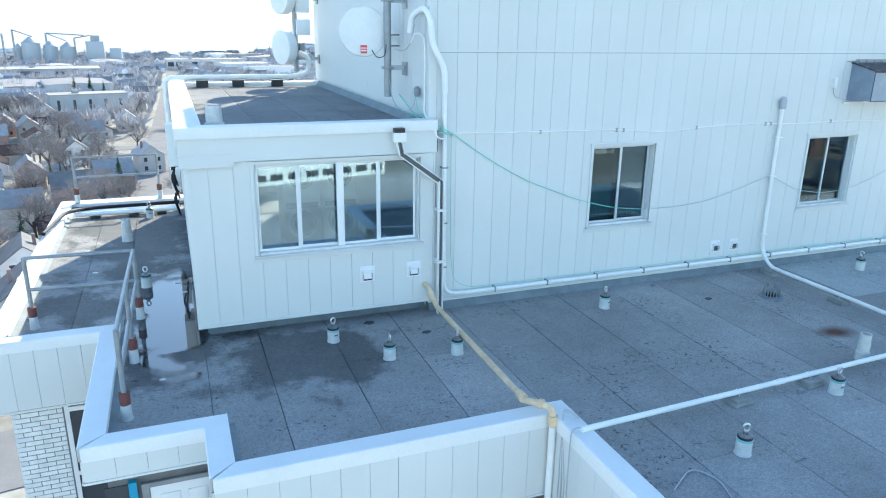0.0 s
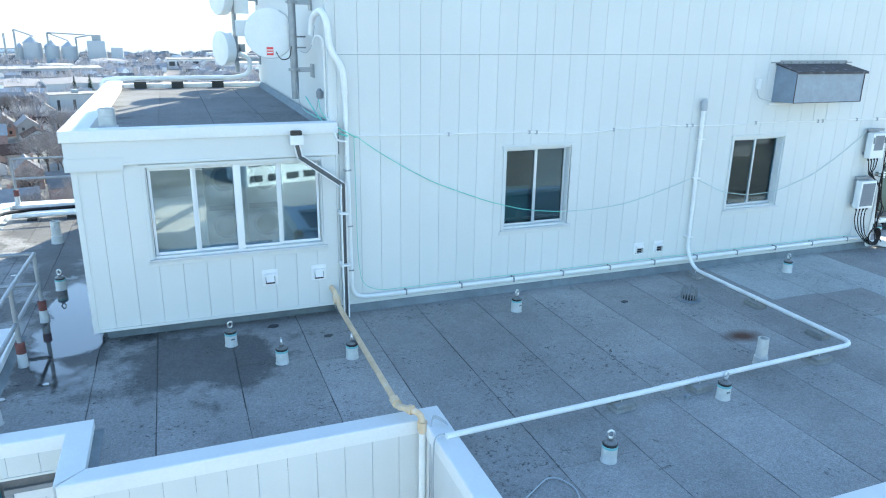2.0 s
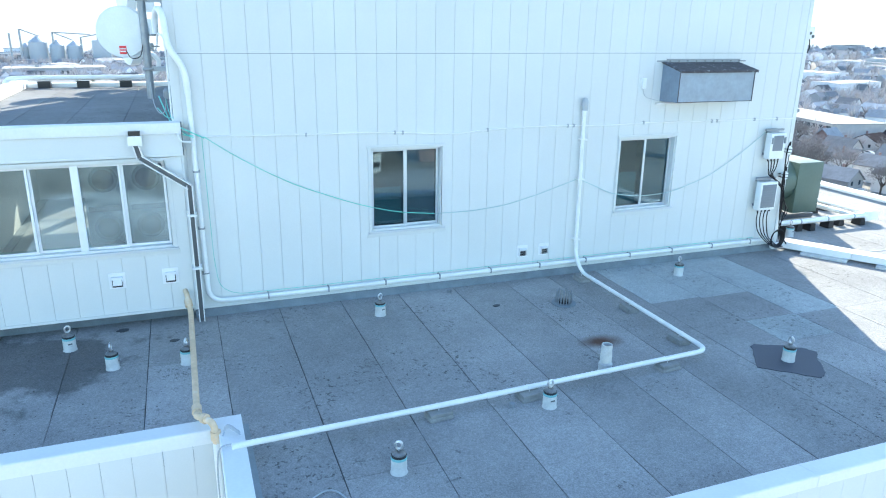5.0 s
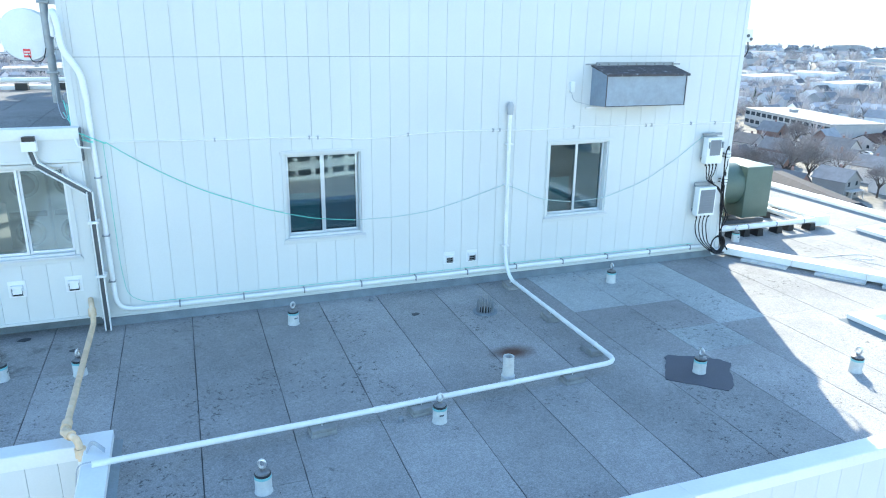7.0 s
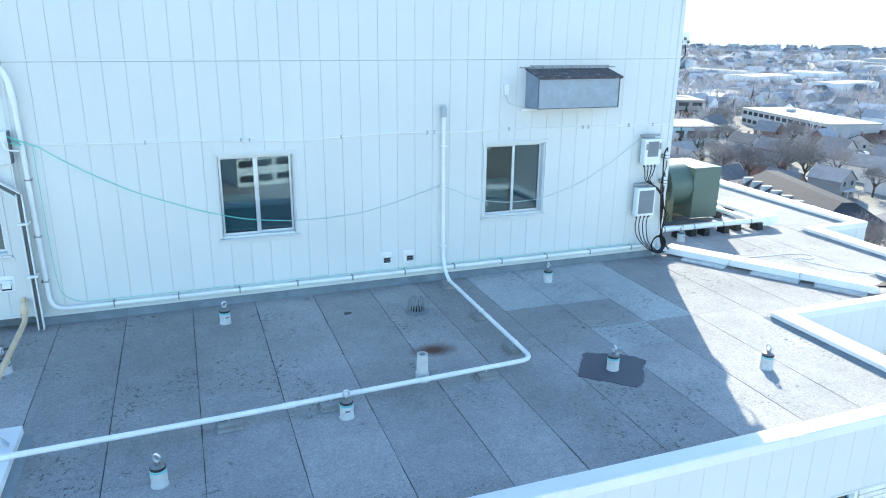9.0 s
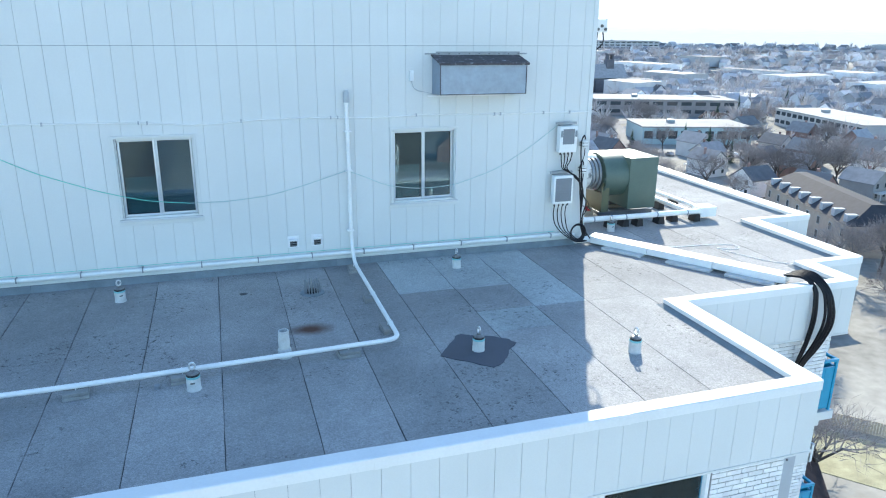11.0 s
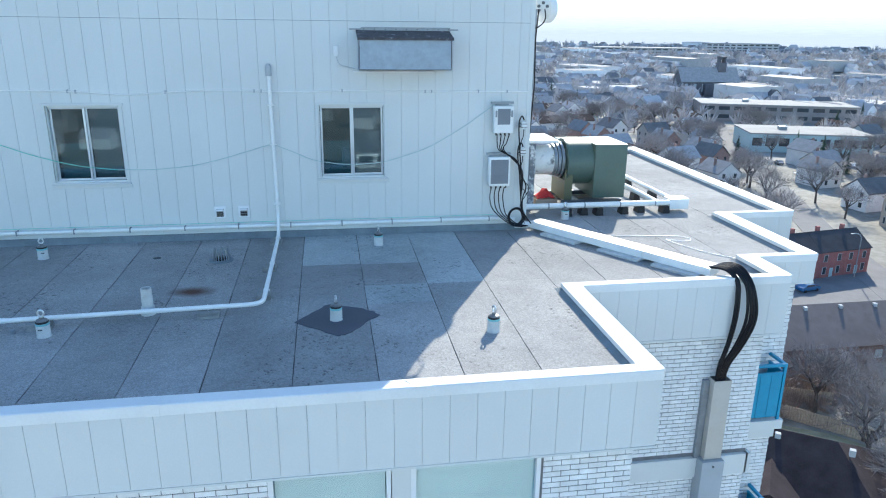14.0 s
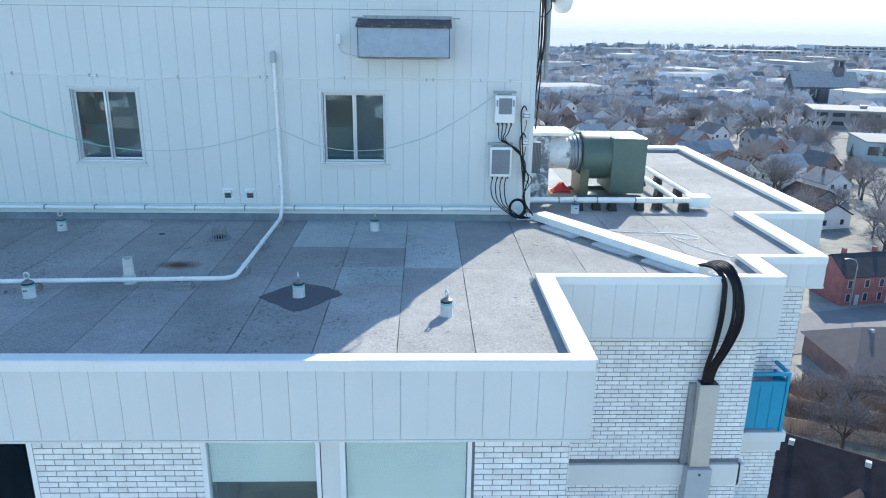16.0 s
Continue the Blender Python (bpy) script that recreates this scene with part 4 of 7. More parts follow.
strip("road", [(-14, -300), (-9, 100), (-2, 420), (44, 2450)], 11, asphalt, GROUND + 0.06, "long straight pale asphalt street through the town")
strip("road", [(-400, 18), (40, 90), (93, 103), (190, 125), (500, 197)], 13, asphalt, GROUND + 0.10, "pale asphalt street past red brick row houses")
strip("road", [(112, 98), (126, 140), (192, 300), (420, 760)], 8, asphalt, GROUND + 0.14, "pale asphalt side street between houses")
strip("road", [(-600, 250), (0, 300), (600, 350)], 10, asphalt, GROUND + 0.18, "pale asphalt cross street")
strip("road", [(-800, 500), (0, 560), (900, 640)], 12, asphalt, GROUND + 0.22, "pale asphalt cross street far off")
strip("road", [(-300, -150), (200, -100), (400, -90)], 12, asphalt, GROUND + 0.26, "pale asphalt street behind the tower")


def near_road(x, y, margin):
    p = Vector((x, y, 0))
    for pts, w in ROADS:
        for a, b in zip(pts, pts[1:]):
            d = b - a
            k = max(0, min(1, (p - a).dot(d) / d.length_squared))
            if (a + d * k - p).length < w / 2 + margin:
                return True
    return False


TAKEN = [(8, 10, 26), (78, 60, 24), (100, 78, 12)]


def free(x, y, r):
    return all((x - a) ** 2 + (y - b) ** 2 > (r + c) ** 2 for a, b, c in TAKEN)


def gable_house(w, d, h, rise, wall_m, roof_m, label, porch=False):
    """Two-storey house with a gabled roof, windows and a chimney."""
    t = thing("house", label, "house", "houses of the town")
    bm = bmesh.new()
    prof = [(-w / 2, 0), (w / 2, 0), (w / 2, h), (0, h + rise), (-w / 2, h)]
    a, b = ([bm.verts.new((x, y, z)) for x, z in prof] for y in (-d / 2, d / 2))
    for j in range(5):
        bm.faces.new((a[j], a[(j + 1) % 5], b[(j + 1) % 5], b[j]))
    bm.faces.new(a)
    bm.faces.new(b[::-1])
    part("wall", bm, wall_m, t, smooth=None)
    bm = bmesh.new()
    o, k = 0.4, rise / (w / 2)
    prof = [(-w / 2 - o, h - o * k + 0.06), (0, h + rise + 0.06), (w / 2 + o, h - o * k + 0.06), (w / 2 + o, h - o * k + 0.28), (0, h + rise + 0.3), (-w / 2 - o, h - o * k + 0.28)]
    a, b = ([bm.verts.new((x, y, z)) for x, z in prof] for y in (-d / 2 - 0.4, d / 2 + 0.4))
    for j in range(6):
        bm.faces.new((a[j], a[(j + 1) % 6], b[(j + 1) % 6], b[j]))
    bm.faces.new((a[0], a[1], a[4], a[5]))
    bm.faces.new((a[1], a[2], a[3], a[4]))
    bm.faces.new((b[0], b[5], b[4], b[1]))
    bm.faces.new((b[1], b[4], b[3], b[2]))
    r = part("roof", bm, roof_m, t, smooth=None)
    part("chimney", B((w * 0.2, w * 0.2 + 0.6, 0, 0.6, h + 0.2, h + rise + 0.9)), house_brick, r)
    for z in (1.0, 3.8):
        if z + 1.3 < h:
            for x in (-w * 0.25, w * 0.25):
                for y, s in ((-d / 2, -1), (d / 2, 1)):
                    part("window", B((x - 0.5, x + 0.5, min(y, y + s * 0.05), max(y, y + s * 0.05), z, z + 1.3)), dark_glass, t)
    if porch:
        part("porch", B((-w * 0.4, w * 0.4, -d / 2 - 2, -d / 2, 2.5, 2.75), (-w * 0.4, -w * 0.4 + 0.2, -d / 2 - 2, -d / 2 - 1.8, 0, 2.5), (w * 0.4 - 0.2, w * 0.4, -d / 2 - 2, -d / 2 - 1.8, 0, 2.5)), wall_m, t)
    return t


def flat_building(name, x, y, w, d, h, rot, wall_m, label, roof_m=None, storeys=2, bays=8, eave=0.4, pane=0.36):
    t = thing(name, label, "building", at=(x, y, GROUND + max(0.0, lift(x, y) - 1.5)))
    t.rotation_euler = (0, 0, radians(rot))
    part("wall", B((-w / 2, w / 2, -d / 2, d / 2, 0, h)), wall_m, t, smooth=None)
    r = part("roof", B((-w / 2 - eave, w / 2 + eave, -d / 2 - eave, d / 2 + eave, h, h + 0.5)), roof_m or flat_roof, t, smooth=None)
    part("roof_unit", B((-w * 0.2, -w * 0.2 + 3, -2, 1, h + 0.5, h + 2.0), bevel=0.1), galvanised, r)
    for s in range(storeys):
        z = (s + 0.35) * h / storeys
        for k in range(bays):
            xx = -w / 2 + (k + 0.5) * w / bays
            for yy, g in ((-d / 2, -1), ):
                part("window", B((xx - w / bays * pane, xx + w / bays * pane, yy - 0.06, yy, z, z + h / storeys * 0.45)), dark_glass, t)
    TAKEN.append((x, y, max(w, d) * 0.55))
    return t


def bare_tree(height, seed, label):
    """Trunk with limbs, and a crown of fine twigs."""
    r = random.Random(seed)
    t = thing("tree", label, "tree", "bare street trees")
    trunk, crown = bmesh.new(), bmesh.new()

    def grow(p, d, length, rad, level):
        q = p + d * length
        if level < 3:
            rod(trunk if level < 2 else crown, p, q, rad, rad * 0.65, n=6 if level < 2 else 4, caps=False)
        if level == 3:
            for k in range(7):
                dd = (d + Vector((r.uniform(-0.9, 0.9), r.uniform(-0.9, 0.9), r.uniform(-0.25, 0.7)))).normalized()
                s = p + d * length * r.random()
                e = s + dd * length * r.uniform(0.7, 1.5)
                w = Vector((r.uniform(-1, 1), r.uniform(-1, 1), r.uniform(-1, 1))).normalized() * 0.035
                crown.faces.new([crown.verts.new(v) for v in (s - w, s + w, e)])
                for g in range(2):
                    s2 = s.lerp(e, r.uniform(0.3, 0.9))
                    e2 = s2 + (dd + Vector((r.uniform(-1, 1), r.uniform(-1, 1), r.uniform(-0.6, 0.8)))).normalized() * length * 0.6
                    crown.faces.new([crown.verts.new(v) for v in (s2 - w * 0.7, s2 + w * 0.7, e2)])
            return
        for k in range((5, 5, 5)[level]):
            a = 2 * math.pi * (k + r.random() * 0.6) / 5
            side = d.orthogonal().normalized()
            side.rotate(Matrix.Rotation(a, 3, d))
            nd = (d * r.uniform(0.55, 1.0) + side * r.uniform(0.5, 0.95) + Vector((0, 0, 0.15))).normalized()
            grow(p + d * length * r.uniform(0.6, 1.0), nd, length * r.uniform(0.62, 0.85), rad * 0.55, level + 1)

    grow(Vector((0, 0, 0)), Vector((r.uniform(-0.06, 0.06), r.uniform(-0.06, 0.06), 1)).normalized(), height * 0.32, height * 0.024, 0)
    part("trunk", trunk, bark, t)
    part("crown", crown, twig, t, smooth=None)
    return t


def conifer(height, seed, label):
    r = random.Random(seed)
    t = thing("conifer", label, "tree", "evergreen trees")
    bm = bmesh.new()
    rod(bm, (0, 0, 0), (0, 0, height * 0.95), height * 0.018, 0.03, n=6)
    part("trunk", bm, bark, t)
    bm = bmesh.new()
    for k in range(330):
        h = (k / 330) ** 0.8
        z = height * (0.08 + 0.9 * h)
        rad = height * 0.21 * (1 - h) ** 0.85 * r.uniform(0.6, 1.1) + 0.1
        a = r.uniform(0, 2 * math.pi)
        dv = Vector((math.cos(a), math.sin(a), 0))
        s = Vector((-dv.y, dv.x, 0)) * rad * 0.3
        p = Vector((0, 0, z))
        e = p + dv * rad - Vector((0, 0, rad * 0.35))
        m = p + dv * rad * 0.55
        bm.faces.new([bm.verts.new(v) for v in (p, m + s - Vector((0, 0, rad * 0.25)), e, m - s - Vector((0, 0, rad * 0.25)))])
    part("crown", bm, needles, t, smooth=None)
    return t


# landmark buildings
brown_hall = mat("brown_hall", (0.30, 0.27, 0.26), 0.85, vary=0.15, scale=0.3, bump=0, spec=0.08)
flat_building("school", 286, 257, 66, 26, 8, -101.5, house_wall, "long pale school building with rows of windows", bays=14)
flat_building("clinic", 203, 259, 46, 26, 7, -17, teal_wall, "low pale building with teal glazing and flat roof", storeys=1, bays=9)
flat_building("hall", 251, 352, 78, 30, 8.5, -20, brown_hall, "long brown flat-roofed hall", bays=10)
flat_building("apartment_building", -39, 410, 36, 14, 11.5, 14, pale_roof, "white three-storey apartment block with dark stair strips", storeys=1, bays=5, pane=0.09)
flat_building("warehouse", -68, 548, 66, 36, 6, -16, pale_roof, "low white flat-roofed shed beside a yard", storeys=1, bays=9)
flat_building("warehouse", -92, 695, 76, 40, 9, 8, pale_roof, "long pale flat-roofed warehouse", storeys=1, bays=12)
flat_building("warehouse", 40, 840, 80, 40, 10, 4, house_wall, "long grey flat-roofed warehouse building", storeys=1, bays=10)
flat_building("hospital", 420, 900, 120, 40, 11, -20, pale_roof, "distant grey hospital block of several storeys", storeys=3, bays=14)
flat_building("hospital", 560, 900, 90, 40, 14, -20, pale_roof, "distant grey hospital block of several storeys", storeys=4, bays=12)
flat_building("shop", 330, 170, 40, 22, 7, -30, pale_roof, "low white flat-roofed shop", storeys=1, bays=6)

# across the car park behind the camera, seen only in the window glass
flat_building("depot", 40, -206, 46, 18, 9, 166, coping_paint, "white flat-roofed building across a pale car park", storeys=2, bays=8)
strip("car_park", [(-30, -158), (95, -165)], 76, mat("pale_tarmac", (0.46, 0.46, 0.45), 0.9, vary=0.35, scale=0.06, fine=0.8, bump=0, stain=(0.26, 0.26, 0.25), stain_scale=0.04, stain_at=0.52), GROUND + 0.30, "pale bare car park behind the tower")
for x, y, rr, hh in ((-133, 893, 9.5, 31), (-114.5, 892, 7.5, 27), (-97.5, 891, 8, 26), (-146, 900, 6, 24)):
    t = thing("grain_silo", "pale steel grain silo with a conical top", "silo", "row of silos", at=(x, y, GROUND))
    bm = bmesh.new()
    lathe(bm, [(rr, 0), (rr, hh * 0.8), (rr * 0.15, hh)], 24)
    part("shell", bm, grey_metal, t)
    TAKEN.append((x, y, rr))

t = thing("grain_elevator", "grey steel grain elevator with tall legs and spouts", "elevator", at=(-70, 888, GROUND))
part("bin", B((-9, 9, -8, 8, 0, 27), bevel=0.8), grey_metal, t)
part("head_house", B((-4, 5, -3, 3, 27, 33)), galvanised, t)
part("annex", B((14, 26, -6, 6, 0, 20), bevel=0.6), grey_metal, t)
for x, h in ((-88, 34), (-78, 38), (-47, 35), (-20, 30)):
    part("leg", B((x - 0.9, x + 0.9, -0.9, 0.9, 0, h)), galvanised, t)
for x0, z0, x1, z1 in ((-78, 38, -60, 31), (-47, 35, -28, 27), (-47, 35, -10, 33), (-20, 30, -4, 33)):
    bm = bmesh.new()
    rod(bm, (x0, 0, z0), (x1, 0, z1), 0.6, n=6)
    part("spout", bm, galvanised, t)
TAKEN.append((-70, 888, 30))

# church
ch = thing("church", "dark stone church with a steep roof and square tower", "church", at=(289, 492, GROUND))
ch.rotation_euler = (0, 0, radians(-5))
ch.scale = (0.9, 0.9, 0.98)
bm = bmesh.new()
prof = [(-9, 0), (9, 0), (9, 11), (0, 20), (-9, 11)]
a, b = ([bm.verts.new((y, x, z)) for x, z in prof] for y in (-24, 24))
for j in range(5):
    bm.faces.new((a[j], a[(j + 1) % 5], b[(j + 1) % 5], b[j]))
bm.faces.new(a)
bm.faces.new(b[::-1])
church_stone = mat("church_stone", (0.13, 0.13, 0.145), 0.9, vary=0.2, scale=0.4, bump=0, spec=0.08)
part("nave", bm, church_stone, ch, smooth=None)
bm = bmesh.new()
for s in (-1, 1):
    vs = [bm.verts.new(v) for v in ((-24.6, s * 9.8, 10.4), (24.6, s * 9.8, 10.4), (24.6, 0, 20.3), (-24.6, 0, 20.3))]
    bm.faces.new(vs)
solid(bm, 0.4)
part("roof", bm, shingle, ch, smooth=None)
part("tower", B((8, 14.5, -3.2, 3.2, 0, 24), bevel=0.3), church_stone, ch)
part("belfry", B((8.6, 9.8, -2.6, 2.6, 24, 27.5), (12.7, 13.9, -2.6, 2.6, 24, 27.5), (8.2, 14.3, -3, 3, 27.5, 28.5)), church_stone, ch)
part("transept", B((-6, 3, -14, -9, 0, 9), bevel=0.3), church_stone, ch)
for k in range(6):
    part("window", B((-21 + k * 7, -18.5 + k * 7, -9.1, -9, 3, 9)), pale_roof, ch)
TAKEN.append((289, 492, 34))

# red brick row by the street
red_brick = mat("red_brick", (0.33, 0.145, 0.135), 0.85, vary=0.25, scale=0.8, fine=6, bump=0, spec=0.08)
dark_slate = mat("dark_slate", (0.06, 0.06, 0.068), 0.8, vary=0.25, scale=0.6, fine=9, bump=0, spec=0.1)
for k in range(5):
    x = 88.3 + k * 6.2
    y = 114 + k * 1.0
    t = thing("row_house", "red brick row house with white window frames and dark roof", "house", "row of brick houses", at=(x, y, GROUND))
    t.rotation_euler = (0, 0, radians(9))
    t.scale = (0.8, 0.8, 0.82)
    bm = bmesh.new()
    prof = [(-5, 0), (5, 0), (5, 6.6), (0, 9.8), (-5, 6.6)]
    a, b = ([bm.verts.new((yy, xx, z)) for xx, z in prof] for yy in (-3.88, 3.88))
    for j in range(5):
        bm.faces.new((a[j], a[(j + 1) % 5], b[(j + 1) % 5], b[j]))
    bm.faces.new(a)
    bm.faces.new(b[::-1])
    part("wall", bm, red_brick, t, smooth=None)
    bm = bmesh.new()
    for s in (-1, 1):
        bm.faces.new([bm.verts.new(v) for v in ((-3.9, s * 5.4, 6.45), (3.9, s * 5.4, 6.45), (3.9, 0, 9.95), (-3.9, 0, 9.95))])
    solid(bm, 0.2)
    r = part("roof", bm, dark_slate, t, smooth=None)
    part("chimney", B((-0.4, 0.4, 0.6, 1.4, 8.5, 11)), red_brick, r)
    for xx in (-2.2, 2.0):
        for z, hgt in ((0.9, 1.7), (4.0, 1.6)):
            wn_ = part("window", B((xx - 0.62, xx + 0.62, -5.05, -5.0, z - 0.1, z + hgt + 0.1)), pale_roof, t)
            part("pane", B((xx - 0.45, xx + 0.45, -5.09, -5.05, z, z + hgt)), dark_glass, wn_)
    part("door", B((-0.5, 0.5, -5.07, -5.0, 0, 2.3)), teal_wall, t)
TAKEN.append((98, 116, 18))

# corner block with dormers
mb = thing("dormer_building", "tan brick corner building with dark mansard roof and dormers", "building", at=(146.6, 125, GROUND))
mb.rotation_euler = (0, 0, radians(-109))
part("wall", B((-21, 21, -7, 7, 0, 7)), mat("tan_brick", (0.40, 0.33, 0.27), 0.85, vary=0.15, scale=1, bump=0), mb, smooth=None)
bm = bmesh.new()
lo, hi = [bm.verts.new(v) for v in ((-21.5, -7.5, 7), (21.5, -7.5, 7), (21.5, 7.5, 7), (-21.5, 7.5, 7))], [bm.verts.new(v) for v in ((-18, -1.5, 11), (18, -1.5, 11), (18, 1.5, 11), (-18, 1.5, 11))]
for j in range(4):
    bm.faces.new((lo[j], lo[(j + 1) % 4], hi[(j + 1) % 4], hi[j]))
bm.faces.new(hi)
bm.faces.new(lo[::-1])
rf = part("roof", bm, dark_slate, mb, smooth=None)
for k in range(8):
    x = -18.5 + k * 5.3
    part("dormer", B((x - 0.7, x + 0.7, -6.9, -3, 7.4, 9.0)), pale_roof, rf)
    for z in (0.8, 4.0):
        part("window", B((x - 0.7, x + 0.7, -7.06, -7, z, z + 1.9)), pale_roof, mb)
        part("pane", B((x - 0.5, x + 0.5, -7.1, -7.06, z + 0.15, z + 1.75)), dark_glass, mb)
TAKEN.append((146, 125, 23))

# neighbours just below the tower
def hip_building(x, y, turn, hw, hd, h, rise, roof_m, label):
    t = thing("neighbour_house", label, "house", at=(x, y, GROUND))
    t.rotation_euler = (0, 0, radians(turn))
    part("wall", B((-hw, hw, -hd, hd, 0, h)), house_brick, t, smooth=None)
    bm = bmesh.new()
    lo, hi = [bm.verts.new(v) for v in ((-hw - 0.6, -hd - 0.6, h - 0.2), (hw + 0.6, -hd - 0.6, h - 0.2), (hw + 0.6, hd + 0.6, h - 0.2), (-hw - 0.6, hd + 0.6, h - 0.2))], [bm.verts.new(v) for v in ((-hw + hd * 0.6, 0, h + rise), (hw - hd * 0.6, 0, h + rise))]
    for f in ((lo[0], lo[1], hi[1], hi[0]), (lo[1], lo[2], hi[1]), (lo[2], lo[3], hi[0], hi[1]), (lo[3], lo[0], hi[0])):
        bm.faces.new(f)
    bm.faces.new(lo[::-1])
    r = part("roof", bm, roof_m, t, smooth=None)
    for k in range(5):
        xx = -hw * 0.7 + k * hw * 0.35
        part("roof_vent", B((xx - 0.25, xx + 0.25, -1.0, -0.5, h + rise - 0.7, h + rise - 0.05)), pale_roof, r)
    for k in range(6):
        xx = -hw + (k + 0.5) * hw / 3
        part("window", B((xx - 0.6, xx + 0.6, -hd - 0.06, -hd, 0.9, 2.2)), pale_roof, t)
    return t


nb = hip_building(48, 54, -35, 18, 11, 3.2, 6, brown_shingle, "low building with a dark brown shingle roof and dormers")
TAKEN.append((48, 54, 17))
hip_building(86, 84.5, 0, 16.5, 6.5, 3.4, 3.6, mat("grey_brown_shingle", (0.15, 0.125, 0.12), 0.9, vary=0.2, scale=0.6, fine=10, bump=0), "long low brick building with grey-brown shingle roof")
TAKEN.append((86, 84, 16))
for k in (-6, 6):
    dm = part("dormer", B((k - 2.2, k + 2.2, -8.6, -3.5, 3.6, 6.2)), mat("pink_render", (0.42, 0.30, 0.27), 0.9, bump=0) if k < 0 else bpy.data.materials["pink_render"], nb, smooth=None)
    part("dormer_window", B((k - 1.0, k + 1.0, -8.66, -8.6, 4.3, 5.5)), pale_roof, dm)
    part("pane", B((k - 0.85, k + 0.85, -8.7, -8.66, 4.4, 5.4)), dark_glass, dm)
    bm = bmesh.new()
    prof = [(k - 2.7, 6.0), (k, 7.6), (k + 2.7, 6.0), (k, 7.4)]
    a, b = ([bm.verts.new((x, y, z)) for x, z in prof] for y in (-9.0, -2.5))
    for j in range(4):
        bm.faces.new((a[j], a[(j + 1) % 4], b[(j + 1) % 4], b[j]))
    bm.faces.new(a)
    bm.faces.new(b[::-1])
    part("dormer_roof", bm, brown_shingle, nb, smooth=None)


def car(x, y, turn, paint, label):
    t = thing("car", label, "car", "parked cars", at=(x, y, GROUND + 0.12))
    t.rotation_euler = (0, 0, radians(turn))
    bm = bmesh.new()
    prof = [(-2.2, 0.3), (2.2, 0.3), (2.25, 0.75), (1.2, 0.95), (0.6, 1.42), (-1.1, 1.45), (-1.8, 1.0), (-2.25, 0.9)]
    a, b = ([bm.verts.new((xx, yy, z)) for xx, z in prof] for yy in (-0.85, 0.85))
    for j in range(8):
        bm.faces.new((a[j], a[(j + 1) % 8], b[(j + 1) % 8], b[j]))
    bm.faces.new(a)
    bm.faces.new(b[::-1])
    part("body", bm, paint, t, smooth=None)
    part("glazing", B((-1.2, 0.75, -0.87, 0.87, 0.98, 1.32)), dark_glass, t)
    for wx in (-1.35, 1.4):
        for wy in (-0.8, 0.8):
            bm = bmesh.new()
            rod(bm, (wx, wy - 0.1, 0.2), (wx, wy + 0.1, 0.2), 0.32, n=14)
            part("wheel", bm, black_rubber, t)
    return t


car_paints = [mat("car_" + n, c, 0.25, vary=0.03, bump=0, coat=0.6) for n, c in (("blue", (0.05, 0.16, 0.32)), ("red", (0.35, 0.03, 0.04)), ("white", (0.75, 0.75, 0.75)), ("grey", (0.2, 0.2, 0.21)))]
car(98, 106.5, 13, car_paints[0], "blue hatchback parked on the street")
car(121, 112, 40, car_paints[1], "red car parked by the kerb")
for k, (x, y) in enumerate(((180, 222), (187, 221), (195, 218), (172, 226), (203, 215), (250, 205), (258, 201), (266, 197), (274, 193), (240, 210), (150, 140), (130, 170))):
    car(x, y, 70 + 3 * k, car_paints[2 + k % 2], ("white van parked beside the clinic", "grey car parked in the lot")[k % 2])


def street_lamp(x, y, turn):
    t = thing("street_lamp", "tall grey street lamp with a curved arm", "street lamp", "street lamps", at=(x, y, GROUND))
    t.rotation_euler = (0, 0, radians(turn))
    bm = bmesh.new()
    tube(bm, [(0, 0, 0), (0, 0, 8.2), (0.8, 0, 9.0), (2.2, 0, 9.2)], 0.1, 8, fillet=0.6)
    part("pole", bm, galvanised, t)
    part("head", B((2.1, 2.8, -0.15, 0.15, 9.1, 9.25), bevel=0.04), galvanised, t)
    return t


l0 = street_lamp(87, 108.5, 190)
for x, y, a in ((112, 112, 190), (140, 113, 10), (-2, 150, 180), (0, 230, 180), (60, 94, 10)):
    copy_thing(l0, pose(x, y, GROUND, 0, 0, a))

# board fences and lawn below the tower
strip("lawn", [(52, 66), (66, 58), (78, 44)], 10, yard_grass, GROUND + 0.05, "thin dry lawn between fences")
ROADS.pop()
for (ax, ay), (bx, by) in (((50, 72), (66, 66)), ((66, 66), (82, 50)), ((60, 74), (74, 68)), ((58, 80), (60, 74))):
    t = thing("board_fence", "weathered grey-brown board fence", "fence", "yard fences")
    d = Vector((bx - ax, by - ay, 0))
    n = int(d.length / 0.3)
    rot = math.degrees(math.atan2(d.y, d.x))
    bm = bmesh.new()
    box(bm, -0.13, 0.13, -0.02, 0.02, 0, 1.8)
    me = finish(bm, wood_raw)
    for k in range(n):
        ob = new("board", me)
        ob.parent = t
        p = Vector((ax, ay, GROUND)) + d * (k + 0.5) / n
        ob.matrix_basis = pose(p.x, p.y, p.z, 0, 0, rot)

# houses: templates and their copies
labels = ("pale two-storey gabled house with dark shingle roof", "small red brick house with dark gabled roof", "grey sided house with a front porch", "low bungalow with a brown shingle roof")
temps = [gable_house(8, 11, 5.6, 3.2, house_wall, shingle, labels[0]), gable_house(7.5, 10, 5.4, 3.4, house_brick, shingle, labels[1]), gable_house(8, 10, 5.2, 3.0, house_wall, shingle, labels[2], porch=True), gable_house(10, 12, 3.4, 2.6, house_wall, brown_shingle, labels[3])]
